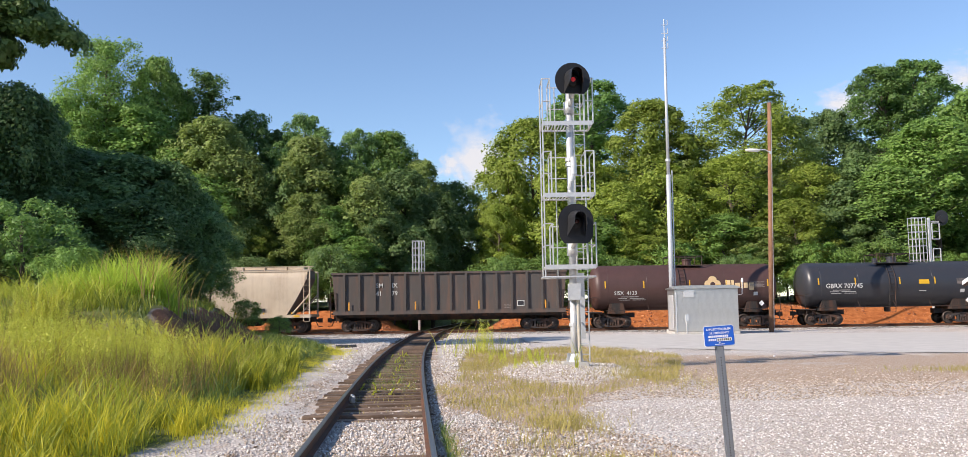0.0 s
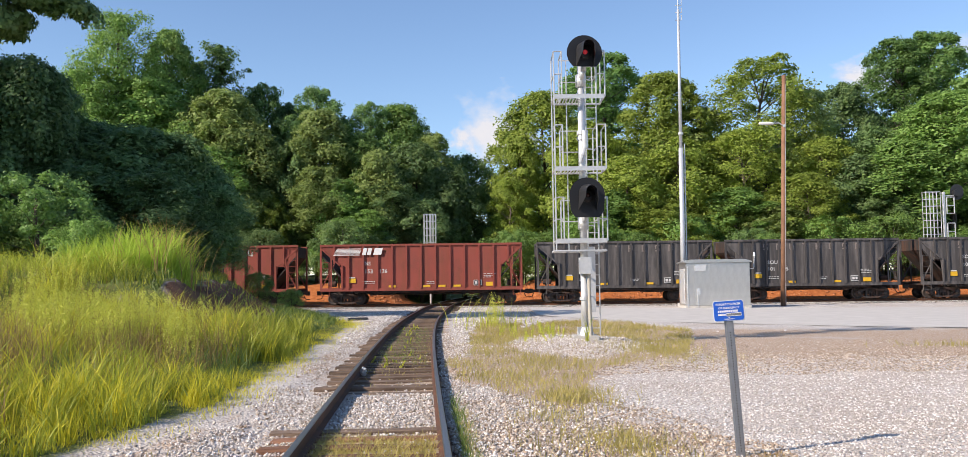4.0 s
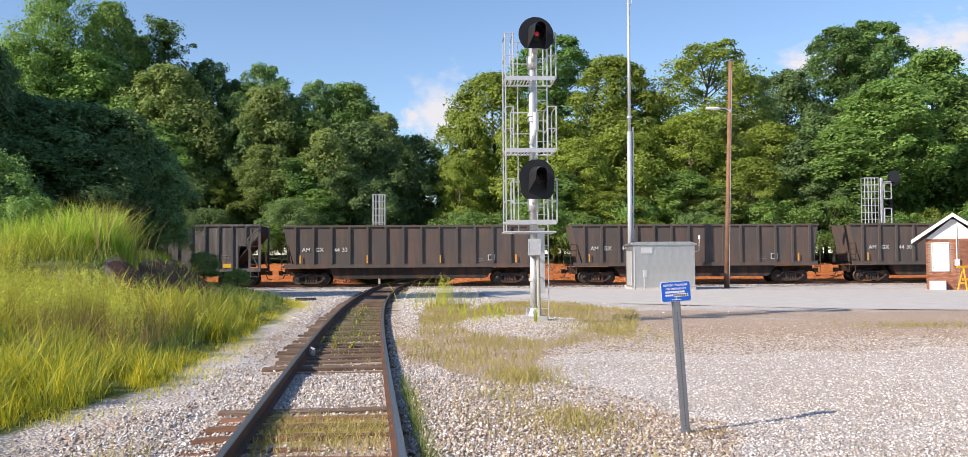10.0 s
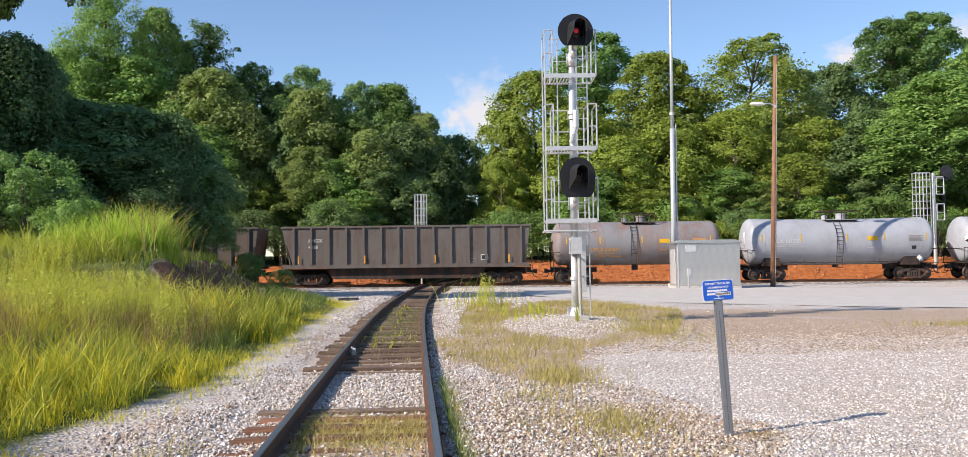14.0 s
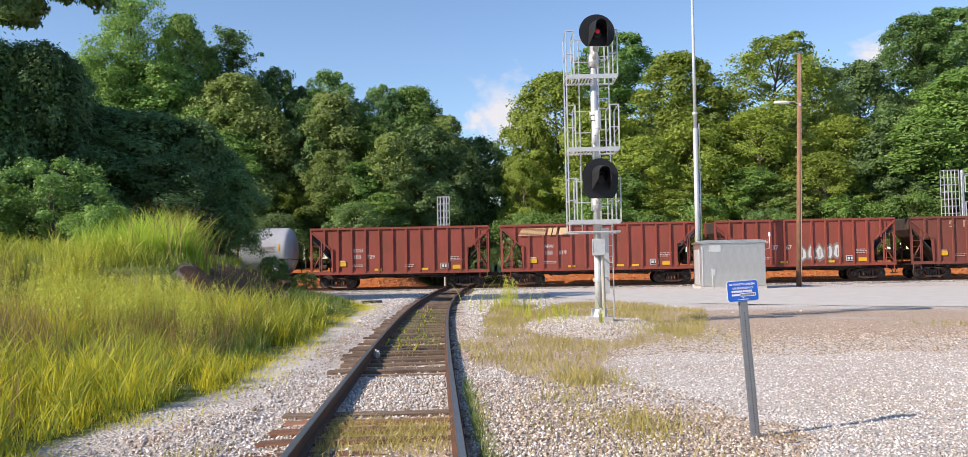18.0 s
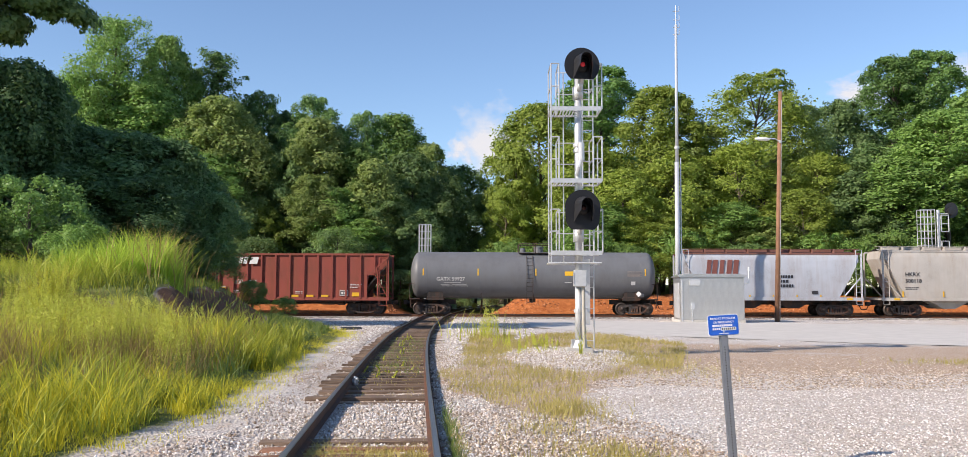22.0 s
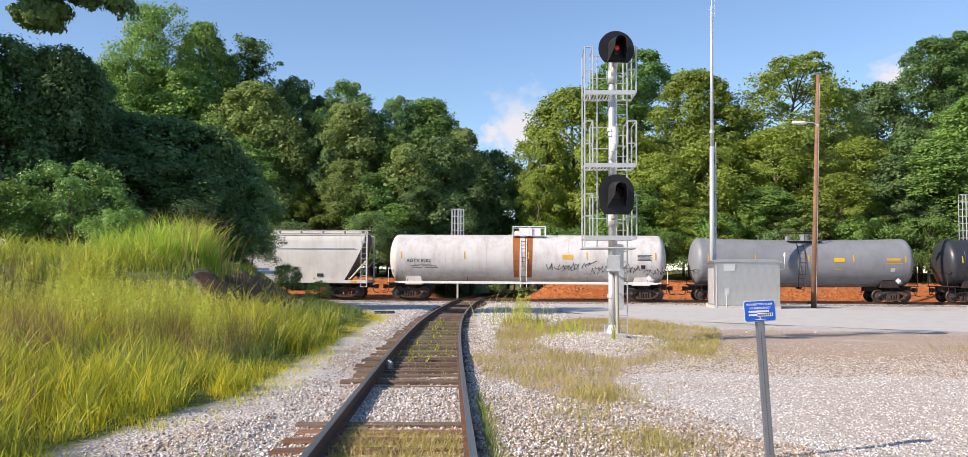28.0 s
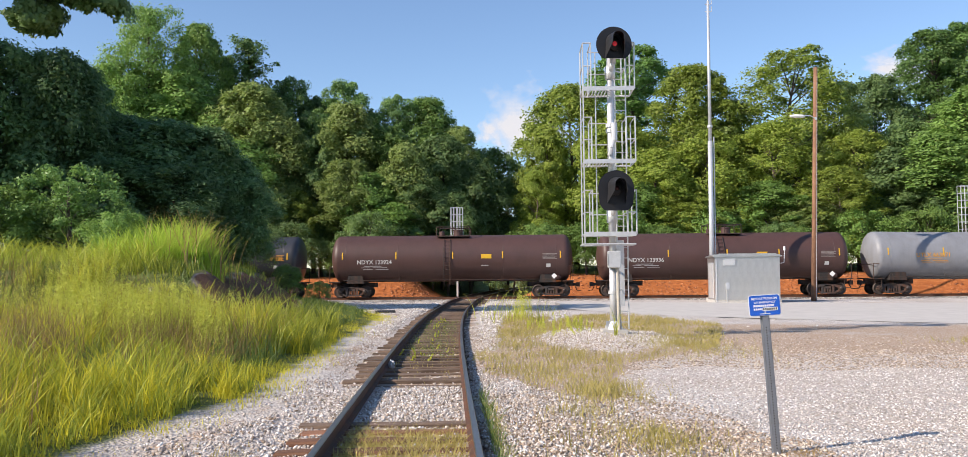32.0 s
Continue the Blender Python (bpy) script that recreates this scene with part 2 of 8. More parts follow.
M = {
    "ground": ground_material(),
    "ballast": stones("ballast_stone", (0.50, 0.445, 0.40), (0.85, 0.80, 0.76)),
    "clay": stones("red_clay_clod", (0.34, 0.10, 0.032), (0.60, 0.24, 0.09)),
    "ballast_grey": stones("ballast_grey_stone", (0.30, 0.29, 0.28), (0.55, 0.53, 0.50)),
    "tan_stone": stones("tan_stone", (0.33, 0.245, 0.175), (0.68, 0.58, 0.47)),
    "tie": wood("weathered_tie_wood", (0.085, 0.055, 0.038), (0.25, 0.18, 0.13)),
    "tie_red": wood("clay_stained_tie_wood", (0.13, 0.062, 0.038), (0.30, 0.15, 0.085)),
    "pole": wood("brown_pole_wood", (0.15, 0.075, 0.042), (0.29, 0.155, 0.09), (10, 10, 0.5)),
    "bark": wood("tree_bark", (0.06, 0.045, 0.035), (0.18, 0.14, 0.11), (8, 8, 1)),
    "rail_side": weathered("rusty_rail_side", (0.10, 0.05, 0.032), 0.6, 0.85),
    "rail_top": simple("worn_rail_head", (0.34, 0.31, 0.29), 0.32, 0.85, 0.4, 14),
    "galv": simple("galvanised_steel", (0.66, 0.67, 0.67), 0.45, 0.45, 0.3, 9),
    "beige_pipe": simple("beige_conduit", (0.50, 0.46, 0.38), 0.7, 0.0, 0.4, 6),
    "galv_far": simple("galvanised_steel_weathered", (0.60, 0.62, 0.64), 0.5, 0.4, 0.25, 9),
    "black_disc": simple("matt_black_enamel", (0.012, 0.012, 0.014), 0.55, 0.0, 0.2),
    "post_steel": simple("dull_post_steel", (0.33, 0.35, 0.38), 0.45, 0.7, 0.35, 12),
    "hood": simple("grey_black_hood_enamel", (0.022, 0.022, 0.024), 0.42, 0.0, 0.2),
    "lens": simple("dim_red_lens", (0.45, 0.03, 0.04), 0.15, 0.0, 0.2, 40, 0.35),
    "lens_dark": simple("unlit_lens", (0.06, 0.02, 0.02), 0.1, 0.0, 0.2, 40),
    "alu": simple("brushed_aluminium", (0.74, 0.73, 0.71), 0.30, 0.85, 0.35, 2),
    "concrete": simple("pale_concrete", (0.52, 0.50, 0.46), 0.9, 0.0, 0.4, 6),
    "road": simple("worn_grey_asphalt", (0.56, 0.53, 0.49), 0.92, 0.0, 0.35, 1.3),
    "blue": simple("blue_sign_sheet", (0.01, 0.10, 0.52), 0.35, 0.0, 0.1),
    "white": simple("white_paint", (0.80, 0.80, 0.78), 0.5, 0.0, 0.12),
    "mark_white": simple("white_lettering", (0.62, 0.62, 0.60), 0.7, 0.0, 0.35, 5),
    "mark_faded": simple("faded_lettering", (0.26, 0.22, 0.20), 0.8, 0.0, 0.5, 4),
    "mark_yellow": simple("yellow_marking", (0.72, 0.42, 0.02), 0.6, 0.0, 0.2),
    "mark_orange": simple("orange_lettering", (0.70, 0.33, 0.04), 0.6, 0.0, 0.2),
    "mark_black": simple("black_lettering", (0.03, 0.03, 0.035), 0.6, 0.0, 0.2),
    "mark_blue": simple("blue_lettering", (0.05, 0.18, 0.42), 0.6, 0.0, 0.3, 5),
    "mark_rose": simple("worn_pink_lettering", (0.42, 0.20, 0.16), 0.8, 0.0, 0.5, 4),
    "mark_ochre": simple("worn_ochre_lettering", (0.60, 0.40, 0.25), 0.8, 0.0, 0.5, 4),
    "mark_maroon": simple("worn_maroon_lettering", (0.22, 0.075, 0.06), 0.8, 0.0, 0.4, 4),
    "mark_cream": simple("cream_lettering", (0.75, 0.55, 0.30), 0.6, 0.0, 0.2),
    "truck": weathered("rusty_truck_steel", (0.045, 0.040, 0.038), 0.35, 0.8),
    "wheel": simple("worn_wheel_steel", (0.10, 0.08, 0.07), 0.5, 0.5, 0.5, 5),
    "under": weathered("black_underframe", (0.022, 0.020, 0.019), 0.3, 0.8),
    "red": weathered("red_oxide_paint", (0.29, 0.060, 0.040), 0.35, 0.65),
    "red_dull": weathered("faded_red_oxide_paint", (0.20, 0.055, 0.040), 0.45, 0.7),
    "black_hop": weathered("sooty_black_paint", (0.055, 0.050, 0.049), 0.42, 0.7, 0, (0.19, 0.17, 0.16), 0.4, 1.3),
    "grey_hop": weathered("soot_and_shade_grey_paint", (0.085, 0.077, 0.074), 0.45, 0.7, 0, (0.22, 0.19, 0.175), 0.4, 1.3),
    "gon": weathered("brown_black_gondola_paint", (0.088, 0.076, 0.069), 0.34, 0.75, 0, (0.19, 0.10, 0.065), 0.5),
    "gon_pale": weathered("scuffed_gondola_paint", (0.13, 0.115, 0.105), 0.5, 0.75, 0, (0.10, 0.06, 0.04)),
    "brown_tank": weathered("brown_tank_paint", (0.085, 0.042, 0.036), 0.2, 0.5, 0, (0.05, 0.025, 0.02)),
    "black_tank": weathered("black_tank_paint", (0.034, 0.037, 0.046), 0.12, 0.38, 0, (0.07, 0.055, 0.05)),
    "rusty_tank": weathered("rust_stained_grey_paint", (0.25, 0.25, 0.26), 0.42, 0.65, 0, (0.26, 0.12, 0.07), 0.5, 0.7),
    "grey_tank": weathered("pale_grey_tank_paint", (0.40, 0.42, 0.46), 0.12, 0.5, 0, (0.20, 0.16, 0.13)),
    "mid_tank": weathered("grey_tank_paint", (0.25, 0.26, 0.28), 0.15, 0.5, 0, (0.12, 0.10, 0.09)),
    "dark_tank": weathered("dark_grey_tank_paint", (0.15, 0.155, 0.165), 0.15, 0.5, 0, (0.08, 0.07, 0.06)),
    "white_tank": weathered("white_tank_paint", (0.70, 0.68, 0.66), 0.25, 0.5, 0, (0.38, 0.28, 0.22)),
    "rust": weathered("orange_rust_stain", (0.42, 0.13, 0.03), 0.4, 0.8),
    "beige": weathered("beige_hopper_paint", (0.62, 0.52, 0.40), 0.25, 0.6, 0, (0.36, 0.24, 0.16)),
    "tan": weathered("pale_grey_hopper_paint", (0.47, 0.44, 0.40), 0.25, 0.6, 0, (0.35, 0.27, 0.20)),
    "lightgrey": weathered("light_grey_hopper_paint", (0.44, 0.47, 0.52), 0.3, 0.6, 0, (0.30, 0.24, 0.22)),
    "whitegrey": weathered("white_hopper_paint", (0.66, 0.65, 0.62), 0.2, 0.6, 0, (0.38, 0.32, 0.26)),
    "roof_brown": weathered("brown_roof_paint", (0.22, 0.10, 0.08), 0.3, 0.8),
    "brick_mortar": simple("brick_mortar", (0.36, 0.28, 0.22), 0.95, 0.0, 0.3),
    "brick": wood("red_brick", (0.30, 0.115, 0.065), (0.44, 0.20, 0.12), (1, 1, 1)),
    "shingle": simple("grey_brown_shingle", (0.13, 0.10, 0.09), 0.95, 0.0, 0.5, 20),
    "yellow": simple("yellow_steel_paint", (0.80, 0.42, 0.02), 0.5, 0.0, 0.15),
    "mark_green": simple("green_spray_paint", (0.10, 0.42, 0.22), 0.6, 0.0, 0.1),
    "leaf_oak": leafy("shaded_oak_leaves", (0.055, 0.13, 0.052), (0.23, 0.38, 0.15)),
    "leaf_dark": leafy("dark_leaves", (0.070, 0.14, 0.045), (0.25, 0.36, 0.13)),
    "leaf_glossy": leafy("deep_green_leaves", (0.065, 0.15, 0.036), (0.24, 0.39, 0.11), 0.45),
    "leaf_mid": leafy("green_leaves", (0.095, 0.20, 0.044), (0.32, 0.48, 0.12)),
    "leaf_olive": leafy("olive_leaves", (0.125, 0.19, 0.052), (0.41, 0.50, 0.15)),
    "leaf_yellow": leafy("yellow_green_leaves", (0.15, 0.225, 0.030), (0.46, 0.55, 0.10)),
    "leaf_pine": leafy("pine_needles", (0.080, 0.165, 0.052), (0.25, 0.39, 0.13)),
    "grass": leafy("bright_grass", (0.36, 0.34, 0.020), (0.88, 0.77, 0.07), 0.5, 0.5),
    "grass_lime": leafy("lime_reed_grass", (0.22, 0.33, 0.03), (0.56, 0.68, 0.10), 0.5, 0.5),
    "grass_green": leafy("fresh_green_grass", (0.20, 0.25, 0.025), (0.60, 0.62, 0.08), 0.5, 0.45),
    "grass_dry": leafy("straw_grass", (0.26, 0.215, 0.06), (0.55, 0.46, 0.16), 0.6, 0.4),
    "goldenrod": leafy("goldenrod_weeds", (0.36, 0.39, 0.04), (0.68, 0.68, 0.13), 0.6, 0.45),
    "seed": leafy("brown_seed_heads", (0.24, 0.15, 0.06), (0.46, 0.31, 0.13), 0.7, 0.35),
    "weed_dark": leafy("dark_green_weeds", (0.075, 0.125, 0.03), (0.20, 0.26, 0.06), 0.55, 0.35),
}


# ---- mesh helpers ----
def mesh_of(bm, mat, smooth=False):
    me = bpy.data.meshes.new("m")
    bm.to_mesh(me)
    bm.free()
    for one in (mat if isinstance(mat, (list, tuple)) else [mat]):
        me.materials.append(one)
    if smooth:
        me.polygons.foreach_set("use_smooth", [True] * len(me.polygons))
    return me


def part(name, bm, mat, parent, label="", smooth=False):
    """One mesh object under a thing or a part; bm may be a bmesh or a shared mesh."""
    me = bm if isinstance(bm, bpy.types.Mesh) else mesh_of(bm, mat, smooth)
    ob = new(name, me)
    ob.parent = parent
    return tagged(ob, label)


def raw_mesh(verts, faces, mat, smooth=False):
    """A mesh from arrays: verts n x 3, faces m x 3 or m x 4."""
    verts, faces = np.asarray(verts, np.float32), np.asarray(faces, np.int32)
    me = bpy.data.meshes.new("m")
    n, k = faces.shape
    me.vertices.add(len(verts))
    me.vertices.foreach_set("co", verts.ravel())
    me.loops.add(n * k)
    me.loops.foreach_set("vertex_index", faces.ravel())
    me.polygons.add(n)
    me.polygons.foreach_set("loop_start", np.arange(0, n * k, k, dtype=np.int32))
    if smooth:
        me.polygons.foreach_set("use_smooth", np.ones(n, bool))
    me.materials.append(mat)
    me.update(calc_edges=True)
    return me


def quad(bm, pts):
    return bm.faces.new([bm.verts.new(p) for p in pts])


def box(bm, x0, y0, z0, x1, y1, z1, m=None):
    c = [(x0, y0, z0), (x1, y0, z0), (x1, y1, z0), (x0, y1, z0), (x0, y0, z1), (x1, y0, z1), (x1, y1, z1), (x0, y1, z1)]
    v = [bm.verts.new(m @ Vector(p) if m else p) for p in c]
    for f in ((3, 2, 1, 0), (4, 5, 6, 7), (0, 1, 5, 4), (1, 2, 6, 5), (2, 3, 7, 6), (3, 0, 4, 7)):
        bm.faces.new([v[i] for i in f])
    return bm


def tube(bm, p, q, r0, r1=None, n=8):
    """A capped, tapered tube from p to q."""
    p, q, r1 = Vector(p), Vector(q), r0 if r1 is None else r1
    t = (q - p).to_track_quat("Z", "Y")
    rings = []
    for c, r in ((p, r0), (q, r1)):
        rings.append([bm.verts.new(c + t @ Vector((r * math.cos(a), r * math.sin(a), 0))) for a in (2 * math.pi * i / n for i in range(n))])
    for i in range(n):
        bm.faces.new((rings[0][i], rings[0][(i + 1) % n], rings[1][(i + 1) % n], rings[1][i]))
    bm.faces.new(rings[0][::-1])
    bm.faces.new(rings[1])
    return bm


def pipe(bm, pts, r, n=6):
    for p, q in zip(pts, pts[1:]):
        tube(bm, p, q, r, r, n)
    return bm


def lathe(bm, profile, n=24, axis="Z"):
    """Turns (radius, height) pairs round an axis."""
    rows = []
    for r, h in profile:
        ring = []
        for i in range(n):
            a = 2 * math.pi * i / n
            u, v = r * math.cos(a), r * math.sin(a)
            ring.append(bm.verts.new({"Z": (u, v, h), "X": (h, u, v), "Y": (u, h, v)}[axis]))
        rows.append(ring)
    for a, b in zip(rows, rows[1:]):
        for i in range(n):
            bm.faces.new((a[i], a[(i + 1) % n], b[(i + 1) % n], b[i]))
    bm.faces.new(rows[0][::-1])
    bm.faces.new(rows[-1])
    bmesh.ops.recalc_face_normals(bm, faces=bm.faces)
    return bm


def prism(bm, outline, y0, y1):
    """An outline of (x, z) pairs drawn out from y0 to y1."""
    a = [bm.verts.new((x, y0, z)) for x, z in outline]
    b = [bm.verts.new((x, y1, z)) for x, z in outline]
    n = len(a)
    fs = [bm.faces.new(a), bm.faces.new(b[::-1])]
    for i in range(n):
        fs.append(bm.faces.new((a[i], b[i], b[(i + 1) % n], a[(i + 1) % n])))
    bmesh.ops.recalc_face_normals(bm, faces=fs)
    return bm


def B():
    return bmesh.new()


def empty(name, m, label, category, group="", kind=""):
    ob = new(name)
    ob.matrix_basis = m
    return tagged(ob, label, category, group, kind)


FONT_CACHE = {}


def lettering(text, size):
    """A flat mesh of a word in the built-in font, in the x-z plane, read from -y, lower left at the origin."""
    key = (text, size)
    if key not in FONT_CACHE:
        cu = bpy.data.curves.new("t", "FONT")
        cu.body, cu.size, cu.extrude, cu.offset = text, size, 0.0, 0.012 * size
        cu.resolution_u = 2
        ob = bpy.data.objects.new("t", cu)
        me = bpy.data.meshes.new_from_object(ob)
        me.transform(pose(0, 0, 0, 90))
        bpy.data.objects.remove(ob)
        FONT_CACHE[key] = me
    return FONT_CACHE[key].copy()


def write(parent, text, x, y, z, size, mat, name="lettering"):
    me = lettering(text, size)
    me.materials.clear()
    me.materials.append(mat)
    ob = part(name, me, None, parent)
    ob.matrix_basis = pose(x, y, z)
    return ob


def smooth_step(a, b, x):
    t = np.clip((x - a) / (b - a), 0, 1)
    return t * t * (3 - 2 * t)


def lumps(x, y, seed, scale):
    """Smooth pseudo-random relief between -1 and 1."""
    r = np.random.RandomState(seed)
    out = 0
    for k in range(5):
        a, p = r.uniform(0, 6.28, 2)
        f = scale * (1.6 ** k)
        out = out + np.sin(f * (x * np.cos(a) + y * np.sin(a)) + p) * np.cos(f * 0.83 * (x * np.sin(a) - y * np.cos(a)) + 1.7 * p) / (1.35 ** k)
    return out / 2.2


# ---- the ground ----
EDGE_Y = [-50, 8, 13, 18, 27, 38, 46, 52, 57, 60]
EDGE_X = [-4.4, -4.25, -3.75, -4.15, -4.8, -5.7, -8.3, -11, -14, -15]
TRACK_Y = [-40, 0, 6.73, 9.2, 15.6, 23.9, 32.5, 41.5, 50.9, 62, 71.6, 90, 114, 160]
TRACK_X = [2.4, -0.55, -0.965, -1.19, -1.80, -2.40, -2.98, -3.36, -3.56, -3.50, -3.20, -2.1, 0.4, 6.0]
TRACK_FIT = np.polynomial.Polynomial.fit(TRACK_Y[1:13], TRACK_X[1:13], 4)
MAIN_Y, MAIN_Z = 62.4, 0.25


def track_x(y):
    return np.where(np.asarray(y) < 0, -0.55 - 0.066 * np.asarray(y), np.where(np.asarray(y) > 114, TRACK_FIT(114), TRACK_FIT(np.clip(y, 0, 114))))


WEEDY = [(-0.2, 35.9), (0.97, 31.4), (2.5, 38), (4.3, 39.4), (5.98, 34.9), (6.9, 30.6), (4.95, 22.0), (3.1, 19.0), (1.86, 17.2), (1.44, 13.0), (1.07, 12.2), (0.58, 13.0), (-0.07, 14.8), (-0.75, 15.7), (-1.06, 19.2), (-0.4, 22.0)]
WEEDY_STRIP = [(-0.6, 20.5), (0.9, 21), (1.0, 26), (1.2, 36.8), (-0.45, 37.2), (-0.8, 32)]


def inside(x, y, ring):
    """Which places lie within a closed outline."""
    hit = np.zeros(np.shape(x), bool)
    for (xa, ya), (xb, yb) in zip(ring, ring[1:] + ring[:1]):
        cross = (ya > y) != (yb > y)
        hit ^= cross & (x < xa + (y - ya) / (yb - ya + 1e-9) * (xb - xa))
    return hit


def weedy(x, y):
    u, v = x + 0.22 * lumps(x, y, 51, 1.3), y + 0.5 * lumps(x, y, 52, 0.9)
    mound = ((x - 2.25 - 0.05 * (y - 24)) / 1.75) ** 2 + ((y - 24.3) / 4.4) ** 2 < 1 + 0.3 * lumps(x, y, 54, 1.1)
    return (inside(u, v, WEEDY) | inside(u, v, WEEDY_STRIP)) & ~mound


def ground_z(x, y):
    x, y = np.asarray(x, float), np.asarray(y, float)
    edge = np.interp(y, EDGE_Y, EDGE_X)
    inward = edge - x
    rise = np.interp(y, [-50, 6, 14, 22, 30, 44, 52, 57.5, 59.5], [0.25, 0.3, 0.42, 0.55, 0.6, 0.7, 0.6, 0.4, 0.0])
    z = rise * smooth_step(0.0, 5.0, inward) * (1 + 0.25 * lumps(x, y, 3, 0.35))
    step = smooth_step(22.5, 25.5, y + 1.1 * lumps(x, y, 12, 0.45) + 0.25 * np.clip(inward - 4, 0, 6))
    reach = np.interp(y, [20, 28, 40, 56], [6.0, 6.8, 8.6, 6.0])
    z = z + 1.30 * step * smooth_step(0.42, 0.80, (inward + 0.35 * lumps(x, y, 13, 0.7)) / reach) * smooth_step(59.5, 56, y) * (1 + 0.12 * lumps(x, y, 15, 0.6))
    z = z + smooth_step(5, 30, inward) * np.interp(y, [0, 25, 45, 57, 60], [0.5, 0.8, 0.8, 0.5, 0])
    # clay bank behind the main track, open where the other track goes through
    gap = smooth_step(3.0, 6.5, np.abs(x - track_x(y)))
    z = z + smooth_step(65.6, 70, y) * gap * (1.5 + 0.35 * lumps(x, y, 8, 0.3)) * smooth_step(-80, -30, -np.abs(x) + 40)
    z = z + smooth_step(66, 110, y) * gap * 1.2
    # a low mound of gravel round the signal
    z = z + 0.16 * np.exp(-(((x - 2.3) / 1.5) ** 2 + ((y - 24.0) / 2.6) ** 2))
    z = z + 0.035 * lumps(x, y, 5, 0.8) * smooth_step(0, 3, np.abs(x - track_x(y)) - 1.5) * smooth_step(60, 57, y)
    # the track bed lies lower between and beside the rails, but for a patch that gravel has filled
    off = np.abs(x - track_x(y)) + 0.75 * smooth_step(0.4, 0.9, x - track_x(y))
    filled = smooth_step(10.3, 11.0, y) * smooth_step(14.6, 13.6, y)
    z = z - 0.062 * smooth_step(1.75, 1.35, off) * (1 - 0.80 * filled) * (1 - 0.35 * smooth_step(10.6, 9.8, y)) * smooth_step(58, 50, y) * (1 + 0.3 * lumps(x, y, 14, 2.2))
    return z


def axis(dense, step, far, grow=1.25):
    lo, hi = dense
    core = list(np.arange(lo, hi + 1e-6, step))
    up, down, s = [hi], [lo], step
    while up[-1] < far:
        s *= grow
        up.append(up[-1] + s)
    s = step
    while down[-1] > -far:
        s *= grow
        down.append(down[-1] - s)
    return np.array(sorted(set(down[1:] + core + up[1:])))


def build_ground():
    xs, ys = axis((-22, 30), 0.3, 900), axis((3, 72), 0.3, 1500)
    X, Y = np.meshgrid(xs, ys)
    Z = ground_z(X, Y)
    nx, ny = len(xs), len(ys)
    i = np.arange(nx * ny).reshape(ny, nx)
    faces = np.stack([i[:-1, :-1], i[:-1, 1:], i[1:, 1:], i[1:, :-1]], -1).reshape(-1, 4)
    me = raw_mesh(np.stack([X, Y, Z], -1).reshape(-1, 3), faces, M["ground"], True)
    edge = np.interp(Y, EDGE_Y, EDGE_X)
    patch = lumps(X, Y, 21, 0.55)
    tx = track_x(Y)
    green = smooth_step(-0.2, 0.9, edge - X) * 0.95
    # weeds on the gravel beside the signal and between the rails
    strip = np.exp(-(((X - 0.9) / 1.7) ** 2 + ((Y - 18.5) / 5.0) ** 2)) + 0.8 * np.exp(-(((X - 4.0) / 0.9) ** 2 + ((Y - 21) / 2.4) ** 2)) + np.exp(-(((X + 0.3) / 0.9) ** 2 + ((Y - 37) / 6) ** 2))
    brown = np.clip(0.85 * strip + 0.25 * patch, 0, 1)
    brown = np.maximum(brown, 0.95 * weedy(X, Y))
    brown = np.maximum(brown, 0.85 * np.exp(-((X - edge - 0.45) / 0.45) ** 2) * (0.6 + 0.5 * patch))
    brown = np.maximum(brown, (0.80 + 0.3 * patch) * np.exp(-((Y - 24.5 - 1.2 * lumps(X, Y, 22, 0.25)) / 7.0) ** 4) * smooth_step(3.5, 6, X))
    brown = np.maximum(brown, 0.62 * np.exp(-(((X - 1.9) / 1.2) ** 2 + ((Y - 8.5) / 1.8) ** 2)))
    bed = smooth_step(1.5, 1.1, np.abs(X - tx)) * (1 - smooth_step(10.3, 11.0, Y) * smooth_step(14.6, 13.6, Y)) * smooth_step(60, 40, Y)
    brown = np.maximum(brown, 0.66 * bed)
    brown = np.maximum(brown, (0.74 + 0.3 * patch) * smooth_step(13.0, 9.5, Y) * smooth_step(0.6, 1.4, X - tx) * smooth_step(3.6, 2.2, X))
    pad = np.exp(-(((X - 2.3) / 1.6) ** 2 + ((Y - 24.0) / 3.0) ** 2))
    brown = brown * (1 - pad) * (1 - smooth_step(0.4, 0.0, np.abs(Y - MAIN_Y) - 2.6))
    blue = smooth_step(64.8, 65.6, Y) * smooth_step(78, 70, Y)
    gy, gx = np.gradient(Z, ys, xs)
    cut = smooth_step(0.22, 0.42, -gx) * smooth_step(21, 24, Y) * smooth_step(60, 57, Y) * smooth_step(0, 1, edge - X)
    # the steep cut face takes the soil with shade in its colour
    shaded_soil = cut
    green = np.maximum(green * (1 - 0.9 * cut), smooth_step(70, 76, Y))
    green = np.maximum(green, smooth_step(40, 60, X) * 0.3 + smooth_step(-2, -30, Y) * 0.5)
    col = np.stack([brown, green, blue, 1 - shaded_soil], -1).reshape(-1, 4)
    layer = me.color_attributes.new("soil", "FLOAT_COLOR", "POINT")
    layer.data.foreach_set("color", col.astype(np.float32).ravel())
    return tagged(new("ground", me), "pale limestone gravel and red clay ground with grassy banks", "ground", kind="structure")


build_ground()


